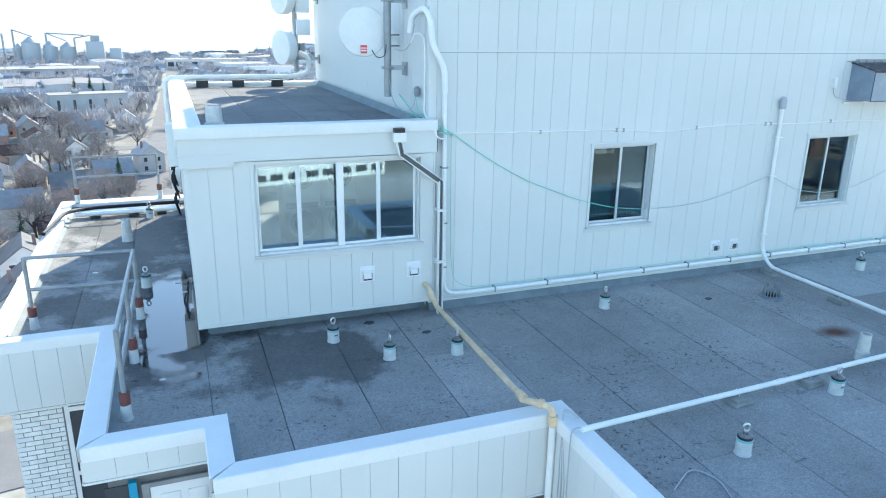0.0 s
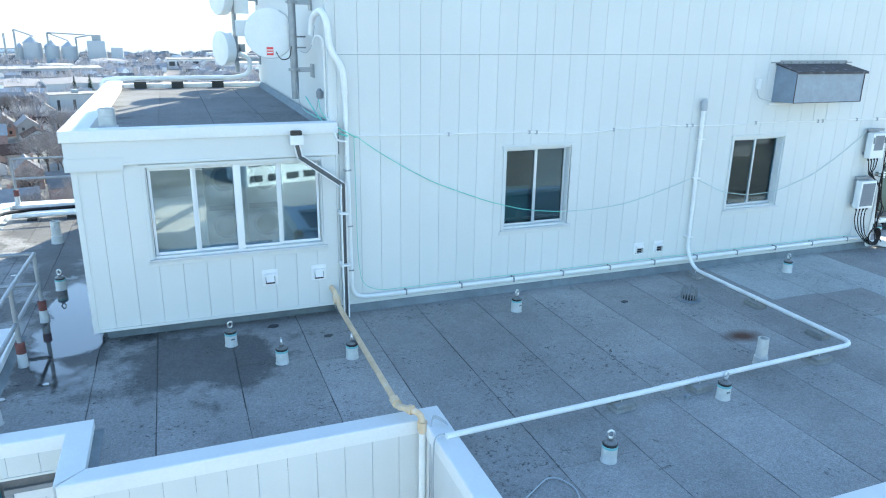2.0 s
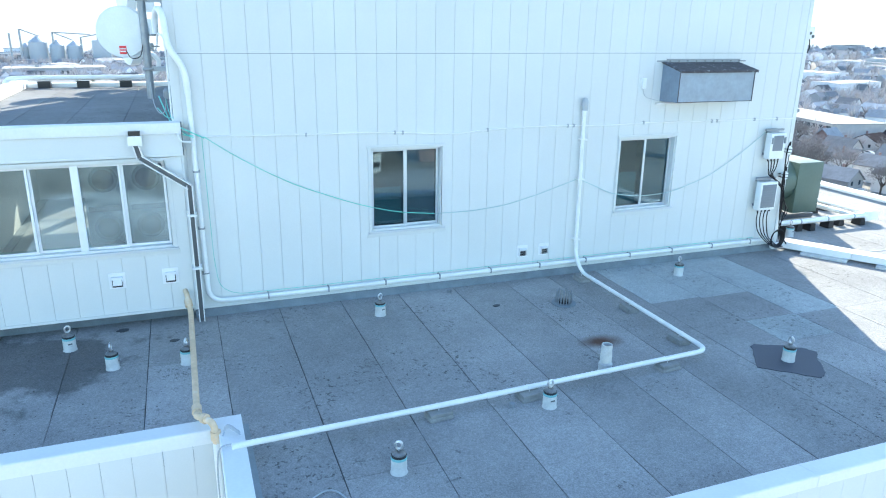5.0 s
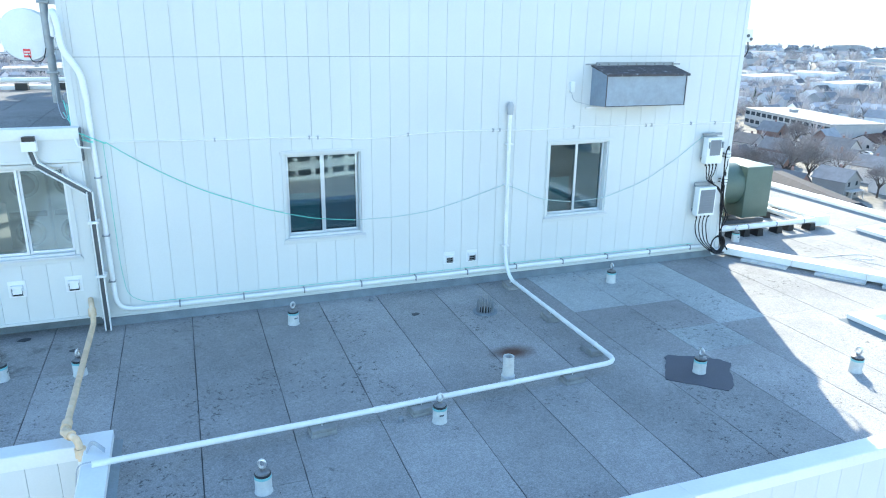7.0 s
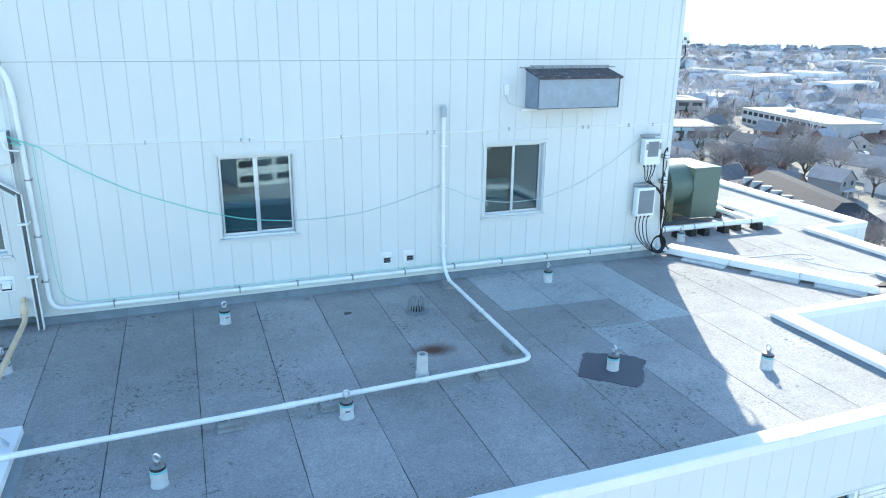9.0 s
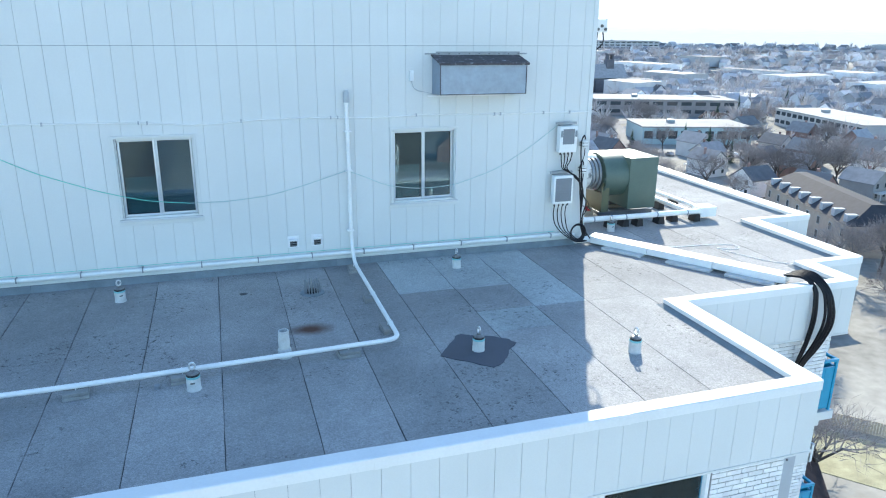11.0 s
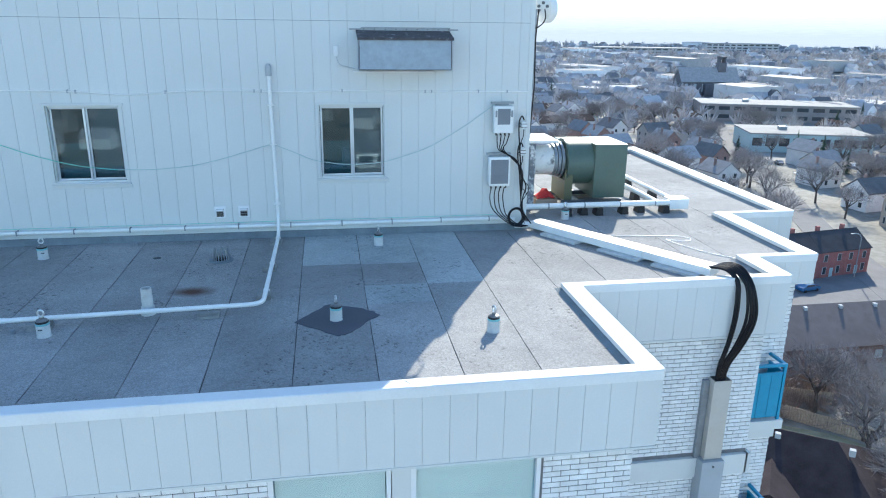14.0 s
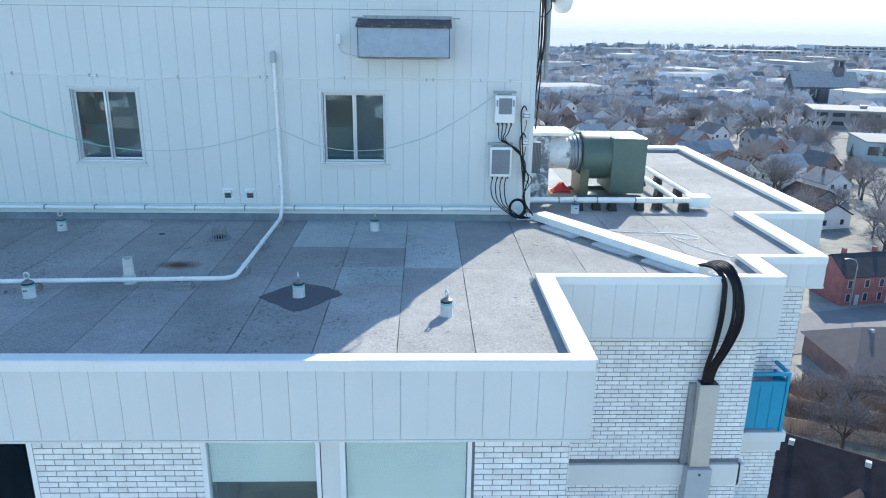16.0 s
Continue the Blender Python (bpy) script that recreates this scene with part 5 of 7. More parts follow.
spots = [(x, y, rt.choice((12, 102, 102, 192))) for x, y in ((-26, 206), (-17, 222), (-40, 232), (-8, 250))]
TAKEN += [(x, y, 7) for x, y, a in spots]
tries = 0
while len(spots) < 190 and tries < 9000:
    tries += 1
    ang = radians(rt.uniform(-62, 22))
    dist = 95 + 340 * rt.random() ** 0.75
    x, y = dist * math.sin(-ang), dist * math.cos(ang)
    if near_road(x, y, 8) or not free(x, y, 7):
        continue
    TAKEN.append((x, y, 7))
    spots.append((x, y, 12 + rt.choice((0, 90, 180)) + rt.uniform(-4, 4)))
for k in range(40):
    x, y = rt.uniform(-160, 260), rt.uniform(-330, -140)
    if not near_road(x, y, 8) and free(x, y, 7):
        TAKEN.append((x, y, 7))
        spots.append((x, y, 12 + rt.choice((0, 90))))
used = set()
for k, (x, y, a) in enumerate(spots):
    i = 1 if k == 0 else rt.randrange(4)
    m = pose(x, y, GROUND, 0, 0, a)
    if i not in used:
        used.add(i)
        temps[i].matrix_basis = m
    else:
        copy_thing(temps[i], m)

# far houses in one mesh each of walls and roofs
verts_w, faces_w, verts_r, faces_r = [], [], [], []


def far_house(x, y, a, w, d, h, rise):
    c, s = math.cos(a), math.sin(a)

    def P(u, v, z):
        return (x + u * c - v * s, y + u * s + v * c, foot + z)

    foot = GROUND + lift(x, y)
    k = len(verts_w)
    verts_w.extend(P(u, v, z) for v in (-d / 2, d / 2) for u, z in ((-w / 2, 0), (w / 2, 0), (w / 2, h), (0, h + rise), (-w / 2, h)))
    faces_w.extend([(k, k + 1, k + 2, k + 3, k + 4), (k + 9, k + 8, k + 7, k + 6, k + 5), (k + 1, k + 6, k + 7, k + 2), (k, k + 4, k + 9, k + 5)])
    k = len(verts_r)
    verts_r.extend(P(u, v, z) for v in (-d / 2 - 0.5, d / 2 + 0.5) for u, z in ((-w / 2 - 0.5, h - 0.2), (0, h + rise + 0.2), (w / 2 + 0.5, h - 0.2)))
    faces_r.extend([(k, k + 1, k + 4, k + 3), (k + 1, k + 2, k + 5, k + 4)])


for k in range(3000):
    ang = radians(rt.uniform(-64, 24)) if k < 2600 else radians(rt.uniform(90, 250))
    dist = (300 if k < 2600 else 130) + 830 * rt.random()
    x, y = dist * math.sin(-ang), dist * math.cos(ang)
    if near_road(x, y, 7) or (dist < 430 and not free(x, y, 7)):
        continue
    if rt.random() < 0.06 and dist > 500:
        far_house(x, y, 0.2 + rt.choice((0, 1.57)), rt.uniform(20, 40), rt.uniform(30, 70), rt.uniform(5, 12), 0.3)
    else:
        far_house(x, y, 0.2 + rt.choice((0, 1.57)) + rt.uniform(-0.1, 0.1), rt.uniform(7, 9), rt.uniform(9, 13), rt.uniform(4, 6.5), rt.uniform(2.4, 3.6))
for nm, vv, ff, mm, lb in (("far_house_walls", verts_w, faces_w, hazed_wall, "walls of countless far houses of the town"), ("far_house_roofs", verts_r, faces_r, far_roof, "pitched roofs of countless far houses of the town")):
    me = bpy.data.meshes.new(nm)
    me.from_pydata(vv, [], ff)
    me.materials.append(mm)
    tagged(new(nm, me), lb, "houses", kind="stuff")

# trees
trees = [bare_tree(14, 1, "tall bare leafless deciduous tree"), bare_tree(11, 2, "bare leafless deciduous tree"), bare_tree(17, 3, "wide bare leafless deciduous tree")]
firs = [conifer(13, 4, "dark green spruce tree"), conifer(10, 5, "dark green conifer beside houses")]
places = [(68, 55, 2, 15), (64.5, 46, 0, 13), (70, 66, 1, 12), (60, 64, 1, 10), (74, 70, 1, 9), (79, 71, 1, 8), (66, 72, 0, 9), (86, 70, 1, 9), (72, 60, 1, 9), (63, 74, 1, 7), (90, 74, 0, 9), (78, 66, 2, 10), (-30, 170, 2, 15), (-22, 185, 0, 14), (-12, 190, 0, 12), (-44, 150, 1, 10), (180, 165, 2, 20), (188, 172, 0, 19), (176, 176, 2, 17)]
tries = 0
while len(places) < 299 and tries < 9000:
    tries += 1
    ang = radians(rt.uniform(-62, 24))
    dist = 75 + 360 * rt.random() ** 0.8
    x, y = dist * math.sin(-ang), dist * math.cos(ang)
    if near_road(x, y, 2) or not free(x, y, 2.5):
        continue
    places.append((x, y, rt.randrange(3), rt.uniform(9, 17)))
heights = (14, 11, 17)
done = set()
for x, y, i, h in places:
    s = h / heights[i]
    m = pose(x, y, GROUND, 0, 0, rt.uniform(0, 360))
    if i not in done:
        done.add(i)
        o = trees[i]
        o.matrix_basis = m
    else:
        o = copy_thing(trees[i], m)
    o.scale = (s, s, s)
first = [True, True]
for x, y, i, h in [(-52, 480, 0, 17), (-44, 486, 0, 18), (-36, 478, 1, 14), (-26, 138, 0, 15), (-31, 144, 0, 14), (-34, 136, 1, 13), (-29, 152, 1, 12), (-15, 215, 0, 12), (258, 262, 0, 15), (264, 259, 0, 16), (-80, 300, 0, 14)] + [(rt.uniform(40, 380), rt.uniform(200, 480), rt.randrange(2), rt.uniform(8, 14)) for k in range(34)]:
    if not free(x, y, 0):
        continue
    m = pose(x, y, GROUND, 0, 0, rt.uniform(0, 360))
    if first[i]:
        first[i], o = False, firs[i]
        o.matrix_basis = m
    else:
        o = copy_thing(firs[i], m)
    s = h / (13, 10)[i]
    o.scale = (s, s, s)

# far woods: bundles of thin sprays
vt, ft = [], []
for k in range(8000):
    ang = radians(rt.uniform(-64, 24)) if k < 7200 else radians(rt.uniform(90, 250))
    dist = 330 + 800 * rt.random()
    x, y = dist * math.sin(-ang), dist * math.cos(ang)
    if near_road(x, y, 1):
        continue
    h = rt.uniform(7, 15)
    foot = GROUND + lift(x, y)
    if dist < 480 and not free(x, y, 2):
        continue
    for j in range(26):
        a, e = rt.uniform(0, 6.28), rt.uniform(0.15, 1.5)
        r0 = h * 0.5 * rt.uniform(0.5, 1.0)
        top = (x + r0 * math.cos(a) * math.cos(e), y + r0 * math.sin(a) * math.cos(e), foot + h * 0.45 + r0 * math.sin(e) * 1.1)
        w = 0.16 + dist * 0.0002
        n0 = len(vt)
        vt.extend([(x + math.sin(a) * w, y - math.cos(a) * w, foot + h * rt.uniform(0.1, 0.4)), (x - math.sin(a) * w, y + math.cos(a) * w, foot + h * 0.35), top])
        ft.append((n0, n0 + 1, n0 + 2))
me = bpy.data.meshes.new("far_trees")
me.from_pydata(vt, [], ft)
me.materials.append(hazed_twig)
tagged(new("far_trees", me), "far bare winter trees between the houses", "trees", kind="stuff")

# tangled brush under the trees below the tower
vt, ft = [], []
for k in range(1500):
    x, y = rt.gauss(70, 6.5), rt.gauss(75, 4.0)
    if 67 < x < 104 and 75 < y < 94:
        continue
    h = rt.uniform(1.2, 3.2)
    for j in range(14):
        a, e = rt.uniform(0, 6.28), rt.uniform(0.5, 1.5)
        sx, sy, w = x + rt.uniform(-0.4, 0.4), y + rt.uniform(-0.4, 0.4), 0.035
        n0 = len(vt)
        vt.extend([(sx - math.sin(a) * w, sy + math.cos(a) * w, GROUND + 0.1), (sx + math.sin(a) * w, sy - math.cos(a) * w, GROUND + 0.1), (sx + h * math.cos(a) * math.cos(e), sy + h * math.sin(a) * math.cos(e), GROUND + h * math.sin(e))])
        ft.append((n0, n0 + 1, n0 + 2))
me = bpy.data.meshes.new("brush")
me.from_pydata(vt, [], ft)
me.materials.append(mat("brown_brush", (0.26, 0.20, 0.17), 0.9, vary=0.4, scale=0.25, bump=0, spec=0.08))
tagged(new("brush", me), "tangled brown winter brush below the tower", "brush", kind="stuff")

# distance: glowing ring of hills behind the last houses, haze painted as a fade
haze = bpy.data.materials.new("haze_glow")
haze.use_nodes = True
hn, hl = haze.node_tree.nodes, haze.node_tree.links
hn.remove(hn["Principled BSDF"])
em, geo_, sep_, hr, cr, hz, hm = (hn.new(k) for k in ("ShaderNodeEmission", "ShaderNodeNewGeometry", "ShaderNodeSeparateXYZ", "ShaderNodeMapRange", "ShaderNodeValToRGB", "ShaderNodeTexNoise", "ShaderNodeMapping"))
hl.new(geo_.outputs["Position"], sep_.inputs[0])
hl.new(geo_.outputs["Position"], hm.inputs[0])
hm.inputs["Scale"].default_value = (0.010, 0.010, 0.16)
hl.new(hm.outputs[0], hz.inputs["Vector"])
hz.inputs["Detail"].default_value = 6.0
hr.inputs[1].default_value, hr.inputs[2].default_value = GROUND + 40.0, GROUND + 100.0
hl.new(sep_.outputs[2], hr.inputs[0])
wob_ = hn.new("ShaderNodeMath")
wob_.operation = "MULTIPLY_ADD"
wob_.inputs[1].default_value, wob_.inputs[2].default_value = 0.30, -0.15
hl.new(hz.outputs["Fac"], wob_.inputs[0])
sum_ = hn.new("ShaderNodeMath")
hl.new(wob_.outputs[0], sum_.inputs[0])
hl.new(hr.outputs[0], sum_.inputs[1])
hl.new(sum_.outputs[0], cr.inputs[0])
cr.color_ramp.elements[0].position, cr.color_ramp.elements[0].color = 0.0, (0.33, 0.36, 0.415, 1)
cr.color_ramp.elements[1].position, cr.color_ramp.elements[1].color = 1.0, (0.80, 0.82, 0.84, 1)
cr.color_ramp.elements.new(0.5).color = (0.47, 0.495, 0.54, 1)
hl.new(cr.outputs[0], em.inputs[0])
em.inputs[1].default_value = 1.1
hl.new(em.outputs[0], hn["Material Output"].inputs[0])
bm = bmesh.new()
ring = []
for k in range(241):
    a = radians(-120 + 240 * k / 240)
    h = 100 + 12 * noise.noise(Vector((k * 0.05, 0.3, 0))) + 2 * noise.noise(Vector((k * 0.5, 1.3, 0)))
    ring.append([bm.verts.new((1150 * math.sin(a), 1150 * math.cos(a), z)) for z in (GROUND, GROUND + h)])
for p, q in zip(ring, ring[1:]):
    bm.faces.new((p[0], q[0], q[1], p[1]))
structure("backdrop", bm, haze, "glowing backdrop of far hills with haze painted in", "backdrop")

# ---- things on the roof ----
lead = mat("dull_steel", (0.20, 0.21, 0.22), 0.4, metal=0.5, vary=0.4, scale=14, bump=0.2)
ring_steel = mat("ring_steel", (0.62, 0.64, 0.66), 0.3, metal=0.85, vary=0.1, bump=0.05)
chalk_white = mat("weathered_white", (0.54, 0.55, 0.54), 0.65, vary=0.18, scale=9, fine=45, bump=0.2, stain=(0.36, 0.35, 0.33), stain_scale=8, stain_at=0.64)


def roof_anchor(at, turn):
    t = thing("roof_anchor", "white roof anchor post with black collar and steel eye", "roof anchor", "roof anchors", at=(*at, FLOOR))
    t.rotation_euler = (0, 0, radians(turn))
    bm = bmesh.new()
    lathe(bm, [(0.092, -0.004), (0.088, 0.01), (0.083, 0.02), (0.082, 0.162), (0.076, 0.168)], 20)
    part("sleeve", bm, chalk_white, t)
    bm = bmesh.new()
    lathe(bm, [(0.080, 0.160), (0.0835, 0.162), (0.0840, 0.180), (0.077, 0.190)], 20)
    part("band", bm, teal_paint, t, "teal sealant band")
    bm = bmesh.new()
    lathe(bm, [(0.077, 0.186), (0.081, 0.19), (0.081, 0.206), (0.074, 0.212)], 18)
    part("collar", bm, black_rubber, t, "black rubber collar")
    bm = bmesh.new()
    lathe(bm, [(0.072, 0.205), (0.070, 0.224), (0.045, 0.238), (0.028, 0.240), (0.026, 0.262)], 18)
    part("top_plate", bm, lead, t, "dull grey steel top plate")
    bm = bmesh.new()
    pts = [(0.034 * math.cos(a), 0, 0.31 + 0.044 * math.sin(a)) for a in [2 * math.pi * k / 18 for k in range(19)]]
    tube(bm, pts, 0.013, 8)
    rod(bm, (0, 0, 0.25), (0, 0, 0.275), 0.022, n=6)
    part("eye", bm, ring_steel, t, "steel eye ring")
    part("label", B((-0.035, 0.02, -0.0845, -0.0825, 0.105, 0.125)), dark_frame, t, "small dark printed mark")
    return t


ANCHORS = [(1.855, 9.04), (2.445, 8.26), (3.36, 8.11), (6.215, 8.88), (5.315, 4.89), (7.38, 5.54), (11.9, 8.96), (-0.64, 12.19), (-0.65, 16.97), (11.07, 5.56), (13.11, 4.91), (15.92, 10.33)]
rk = random.Random(9)
a0 = roof_anchor(ANCHORS[0], 20)
for x, y in ANCHORS[1:]:
    copy_thing(a0, pose(x, y, FLOOR, 0, 0, rk.uniform(0, 180)))


def vent_pipe(x, y, z, h, r, label):
    t = thing("vent_pipe", label, "vent pipe", "roof vent pipes", at=(x, y, z))
    bm = bmesh.new()
    lathe(bm, [(r * 1.3, -0.005), (r * 1.24, 0.02), (r * 1.2, 0.03), (r * 1.2, h * 0.30), (r * 1.04, h * 0.33)], 20)
    part("flashing", bm, chalk_white, t)
    bm = bmesh.new()
    lathe(bm, [(r, h * 0.31), (r, h * 0.70), (r * 0.95, h * 0.71), (r * 0.95, h), (r * 0.72, h), (r * 0.7, h - 0.12)], 20)
    part("pipe", bm, chalk_white, t)
    # black disc stands for the dark inside the pipe
    bm = bmesh.new()
    lathe(bm, [(r * 0.77, h - 0.11), (r * 0.77, h - 0.1)], 16)
    part("bore", bm, black_rubber, t)
    return t


vent_pipe(8.52, 6.12, FLOOR, 0.38, 0.075, "weathered white vent pipe on grey felt")
vent_pipe(-1.05, 15.15, FLOOR, 0.46, 0.09, "weathered white vent pipe on grey felt")
vent_pipe(0.55, 10.15, 2.945, 0.34, 0.11, "short white vent pipe on the low room's roof")
for x, y in ((7.58, 9.45), (6.955, 5.68)):
    t = thing("stub_cap", "small grey capped stub on the felt", "roof cap", at=(x, y, FLOOR))
    bm = bmesh.new()
    lathe(bm, [(0.036, -0.003), (0.036, 0.045), (0.026, 0.055)], 12)
    part("cap", bm, galvanised, t)

t = thing("roof_drain", "dark slotted dome strainer over a roof drain", "roof drain", at=(9.19, 8.40, FLOOR))
bm = bmesh.new()
lathe(bm, [(0.2, -0.004), (0.2, 0.012), (0.15, 0.02)], 20)
part("flange", bm, membrane_up, t)
for k in range(18):
    a = 2 * math.pi * k / 18
    bm = bmesh.new()
    tube(bm, [(r_ * math.cos(a), r_ * math.sin(a), z) for r_, z in ((0.135, 0.012), (0.13, 0.10), (0.115, 0.17 + 0.03 * (k % 3)))], 0.010, 5)
    part("slat", bm, galvanised, t)
# black core between the slats paints the shade at the drain's base
bm = bmesh.new()
lathe(bm, [(0.10, 0.013), (0.10, 0.05), (0.08, 0.06)], 16)
part("basket", bm, black_rubber, t)


def pipe_block(x, y, turn, zp):
    t = thing("pipe_support", "grey concrete paver under a white pipe", "paver", "pipe supports", at=(x, y, FLOOR))
    t.rotation_euler = (0, 0, radians(turn))
    part("paver", B((-0.145, 0.145, -0.14, 0.06, 0.0, 0.042), bevel=0.006), paver, t)
    part("paver", B((-0.135, 0.14, -0.132, 0.055, 0.0425, 0.086), bevel=0.006), paver, t)
    bm = bmesh.new()
    tube(bm, [(0, 0.04, 0.07), (0, 0.04, zp + 0.01), (0, 0, zp + 0.045), (0, -0.04, zp + 0.01), (0, -0.04, 0.07)], 0.006, 6, fillet=0.03)
    part("strap", bm, white_pvc, t, "white pipe strap")
    return t


SLOPE = (5.99 - 5.79) / (10.07 - 6.05)
for x in (6.05, 7.24, 9.34):
    pipe_block(x, 5.79 + SLOPE * (x - 6.05), rk.uniform(1, 9), 0.12)
for x, y in ((10.075, 6.56), (10.08, 7.80), (10.088, 9.28)):
    pipe_block(x, y, -90 + rk.uniform(-5, 5), 0.12)

drain = thing("drain_pipe", "long white plastic pipe from the wall across the felt", "pipe")
bm = bmesh.new()
tube(bm, [(10.07, 9.62, 3.12), (10.09, 9.62, 0.5), (10.09, 9.38, 0.21), (10.07, 5.99, 0.21), (6.05, 5.79, 0.21), (3.75, 5.56, 0.305)], 0.033, 14, fillet=0.2)
part("pipe", bm, white_pvc, drain)
bm = bmesh.new()
lathe(bm, [(0.055, 0), (0.055, 0.16), (0.03, 0.21)], 14, at=(10.07, 9.61, 3.06))
part("cap", bm, grey_metal, drain, "grey rounded cap")
for z in (2.55, 1.85, 0.75):
    part("clip", B((10.02, 10.14, 9.565, 9.69, z, z + 0.02), bevel=0.004), white_pvc, drain)
for x, y, z in ((6.75, 5.79 + SLOPE * 0.7, 0.21),):
    bm = bmesh.new()
    d = Vector((1, SLOPE, 0)).normalized() * 0.07
    c = Vector((x, y, z))
    rod(bm, c - d, c + d, 0.038)
    part("coupling", bm, white_pvc, drain)
bm = bmesh.new()
tube(bm, [(3.77, 5.6, 0.31), (3.62, 5.56, 0.33), (3.59, 5.52, 0.1), (3.58, 5.5, -1.2)], 0.008, 8, fillet=0.1)
part("tail", bm, grey_metal, drain)

gas = thing("gas_pipe", "beige painted gas pipe crossing from wall to parapet", "pipe")
bm = bmesh.new()
tube(bm, [(3.40, 9.58, 0.58), (3.42, 9.45, 0.56), (3.45, 9.2, 0.36), (3.44, 6.24, 0.34), (3.44, 6.12, 0.40), (3.60, 5.93, 0.40), (3.61, 5.92, 0.15)], 0.037, 14, fillet=0.09)
part("pipe", bm, beige_pipe, gas)
for a, b in (((3.44, 6.42, 0.34), (3.44, 6.3, 0.34)), ((3.425, 9.38, 0.5), (3.435, 9.3, 0.43)), ((3.61, 5.92, 0.3), (3.61, 5.92, 0.2)), ((3.5, 6.06, 0.4), (3.53, 6.02, 0.4))):
    bm = bmesh.new()
    rod(bm, a, b, 0.055)
    part("collar", bm, beige_pipe, gas)
bm = bmesh.new()
tube(bm, [(3.61, 5.92, 0.16), (3.61, 5.92, -3.6)], 0.04, 14)
part("riser", bm, white_pvc, gas, "white painted riser")
bm = bmesh.new()
for k in range(3):
    tube(bm, [(3.85, 5.82 - k * 0.03, 0.3), (3.72, 5.9, 0.40 - k * 0.02), (3.66, 5.8, 0.25), (3.645, 5.78 - k * 0.06, -0.4), (3.645, 5.76 - k * 0.07, -2.5)], 0.008, 6, fillet=0.08)
wire = thing("loose_wire", "thin grey wires looped over the parapet corner", "wire")
part("wire", bm, grey_metal, wire)
bm = bmesh.new()
tube(bm, [(4.2, 4.6, FLOOR + 0.015), (4.6, 4.85, FLOOR + 0.02), (4.75, 4.6, FLOOR + 0.015), (4.6, 4.2, FLOOR + 0.02), (4.9, 3.95, FLOOR + 0.02)], 0.008, 6, fillet=0.2)
part("wire", bm, grey_metal, wire)

# scupper and open downspout
sc = thing("downspout", "white scupper and open-faced downspout with dark channel", "downspout")
part("scupper", B((2.87, 3.05, YP - 0.20, YP - 0.185, 2.80, 2.93), (2.87, 2.885, YP - 0.185, YP - 0.09, 2.80, 2.93), (3.035, 3.05, YP - 0.185, YP - 0.09, 2.80, 2.93), (2.885, 3.035, YP - 0.185, YP - 0.09, 2.80, 2.815)), white_pvc, sc)
# black block in place of the shaded inside of the scupper
part("scupper_mouth", B((2.886, 3.034, YP - 0.184, YP - 0.092, 2.90, 2.99)), black_rubber, sc)


def channel(a, b, w, parent):
    a, b = Vector(a), Vector(b)
    u = (b - a).normalized()
    s = Vector((u.z, 0, -u.x))
    f = Vector((0, -1, 0))
    for k, (lo, hi, d0, d1, m, nm) in enumerate(((-w, -w + 0.014, 0, 0.075, white_pvc, "flange"), (w - 0.014, w, 0, 0.075, white_pvc, "flange"), (-w + 0.014, w - 0.014, 0, 0.03, dark_frame, "trough"))):
        bm = bmesh.new()
        vs = [bm.verts.new(p + s * q + f * d) for p in (a, b) for q, d in ((lo, d0), (hi, d0), (hi, d1), (lo, d1))]
        for i in range(4):
            bm.faces.new((vs[i], vs[(i + 1) % 4], vs[4 + (i + 1) % 4], vs[4 + i]))
        bm.faces.new(vs[:4])
        bm.faces.new(vs[4:][::-1])
        part(nm, bm, m, parent, smooth=None)


channel((2.96, YP - 0.10, 2.80), (3.0, YP - 0.10, 2.62), 0.044, sc)
channel((3.0, YP - 0.098, 2.62), (3.60, YP - 0.10, 2.18), 0.044, sc)
channel((3.60, YP - 0.096, 2.20), (3.60, YP - 0.10, 0.12), 0.042, sc)
for z in (1.75, 0.95):
    part("bracket", B((3.53, 3.67, YP - 0.19, YP - 0.0, z, z + 0.03)), white_pvc, sc)

# conduit beside it and along the foot of the wall
cd = thing("wall_conduit", "white conduit bent down the corner and along the wall foot", "conduit")
bm = bmesh.new()
tube(bm, [(3.35, 10.15, 4.26), (3.36, 10.08, 4.50), (3.43, 9.72, 4.60), (3.48, 9.60, 4.42), (3.49, 9.58, 4.10), (3.68, 9.58, 3.80), (3.70, 9.61, 3.45)], 0.044, 12, fillet=0.12)
part("hose", bm, white_pvc, cd)
bm = bmesh.new()
tube(bm, [(3.70, 9.62, 3.5), (3.73, 9.62, 0.35), (4.2, 9.62, 0.34), (14.3, 9.62, 0.345), (14.62, 9.56, 0.33)], 0.036, 12, fillet=0.28)
part("pipe", bm, white_pvc, cd)
for k in range(11):
    x = 4.6 + k * 0.95
    part("clip", B((x, x + 0.02, 9.575, 9.69, 0.300, 0.386), bevel=0.004), galvanised, cd)
for z in (2.35, 1.5, 0.8):
    part("clip", B((3.665, 3.765, 9.578, 9.69, z, z + 0.02), bevel=0.004), galvanised, cd)


def catenary(a, b, sag, n=14):
    a, b = Vector(a), Vector(b)
    return [a.lerp(b, k / n) - Vector((0, 0, sag * 4 * (k / n) * (1 - k / n))) for k in range(n + 1)]


gc = thing("green_wire", "thin green wire hanging in two swags on the wall", "wire")
bm = bmesh.new()
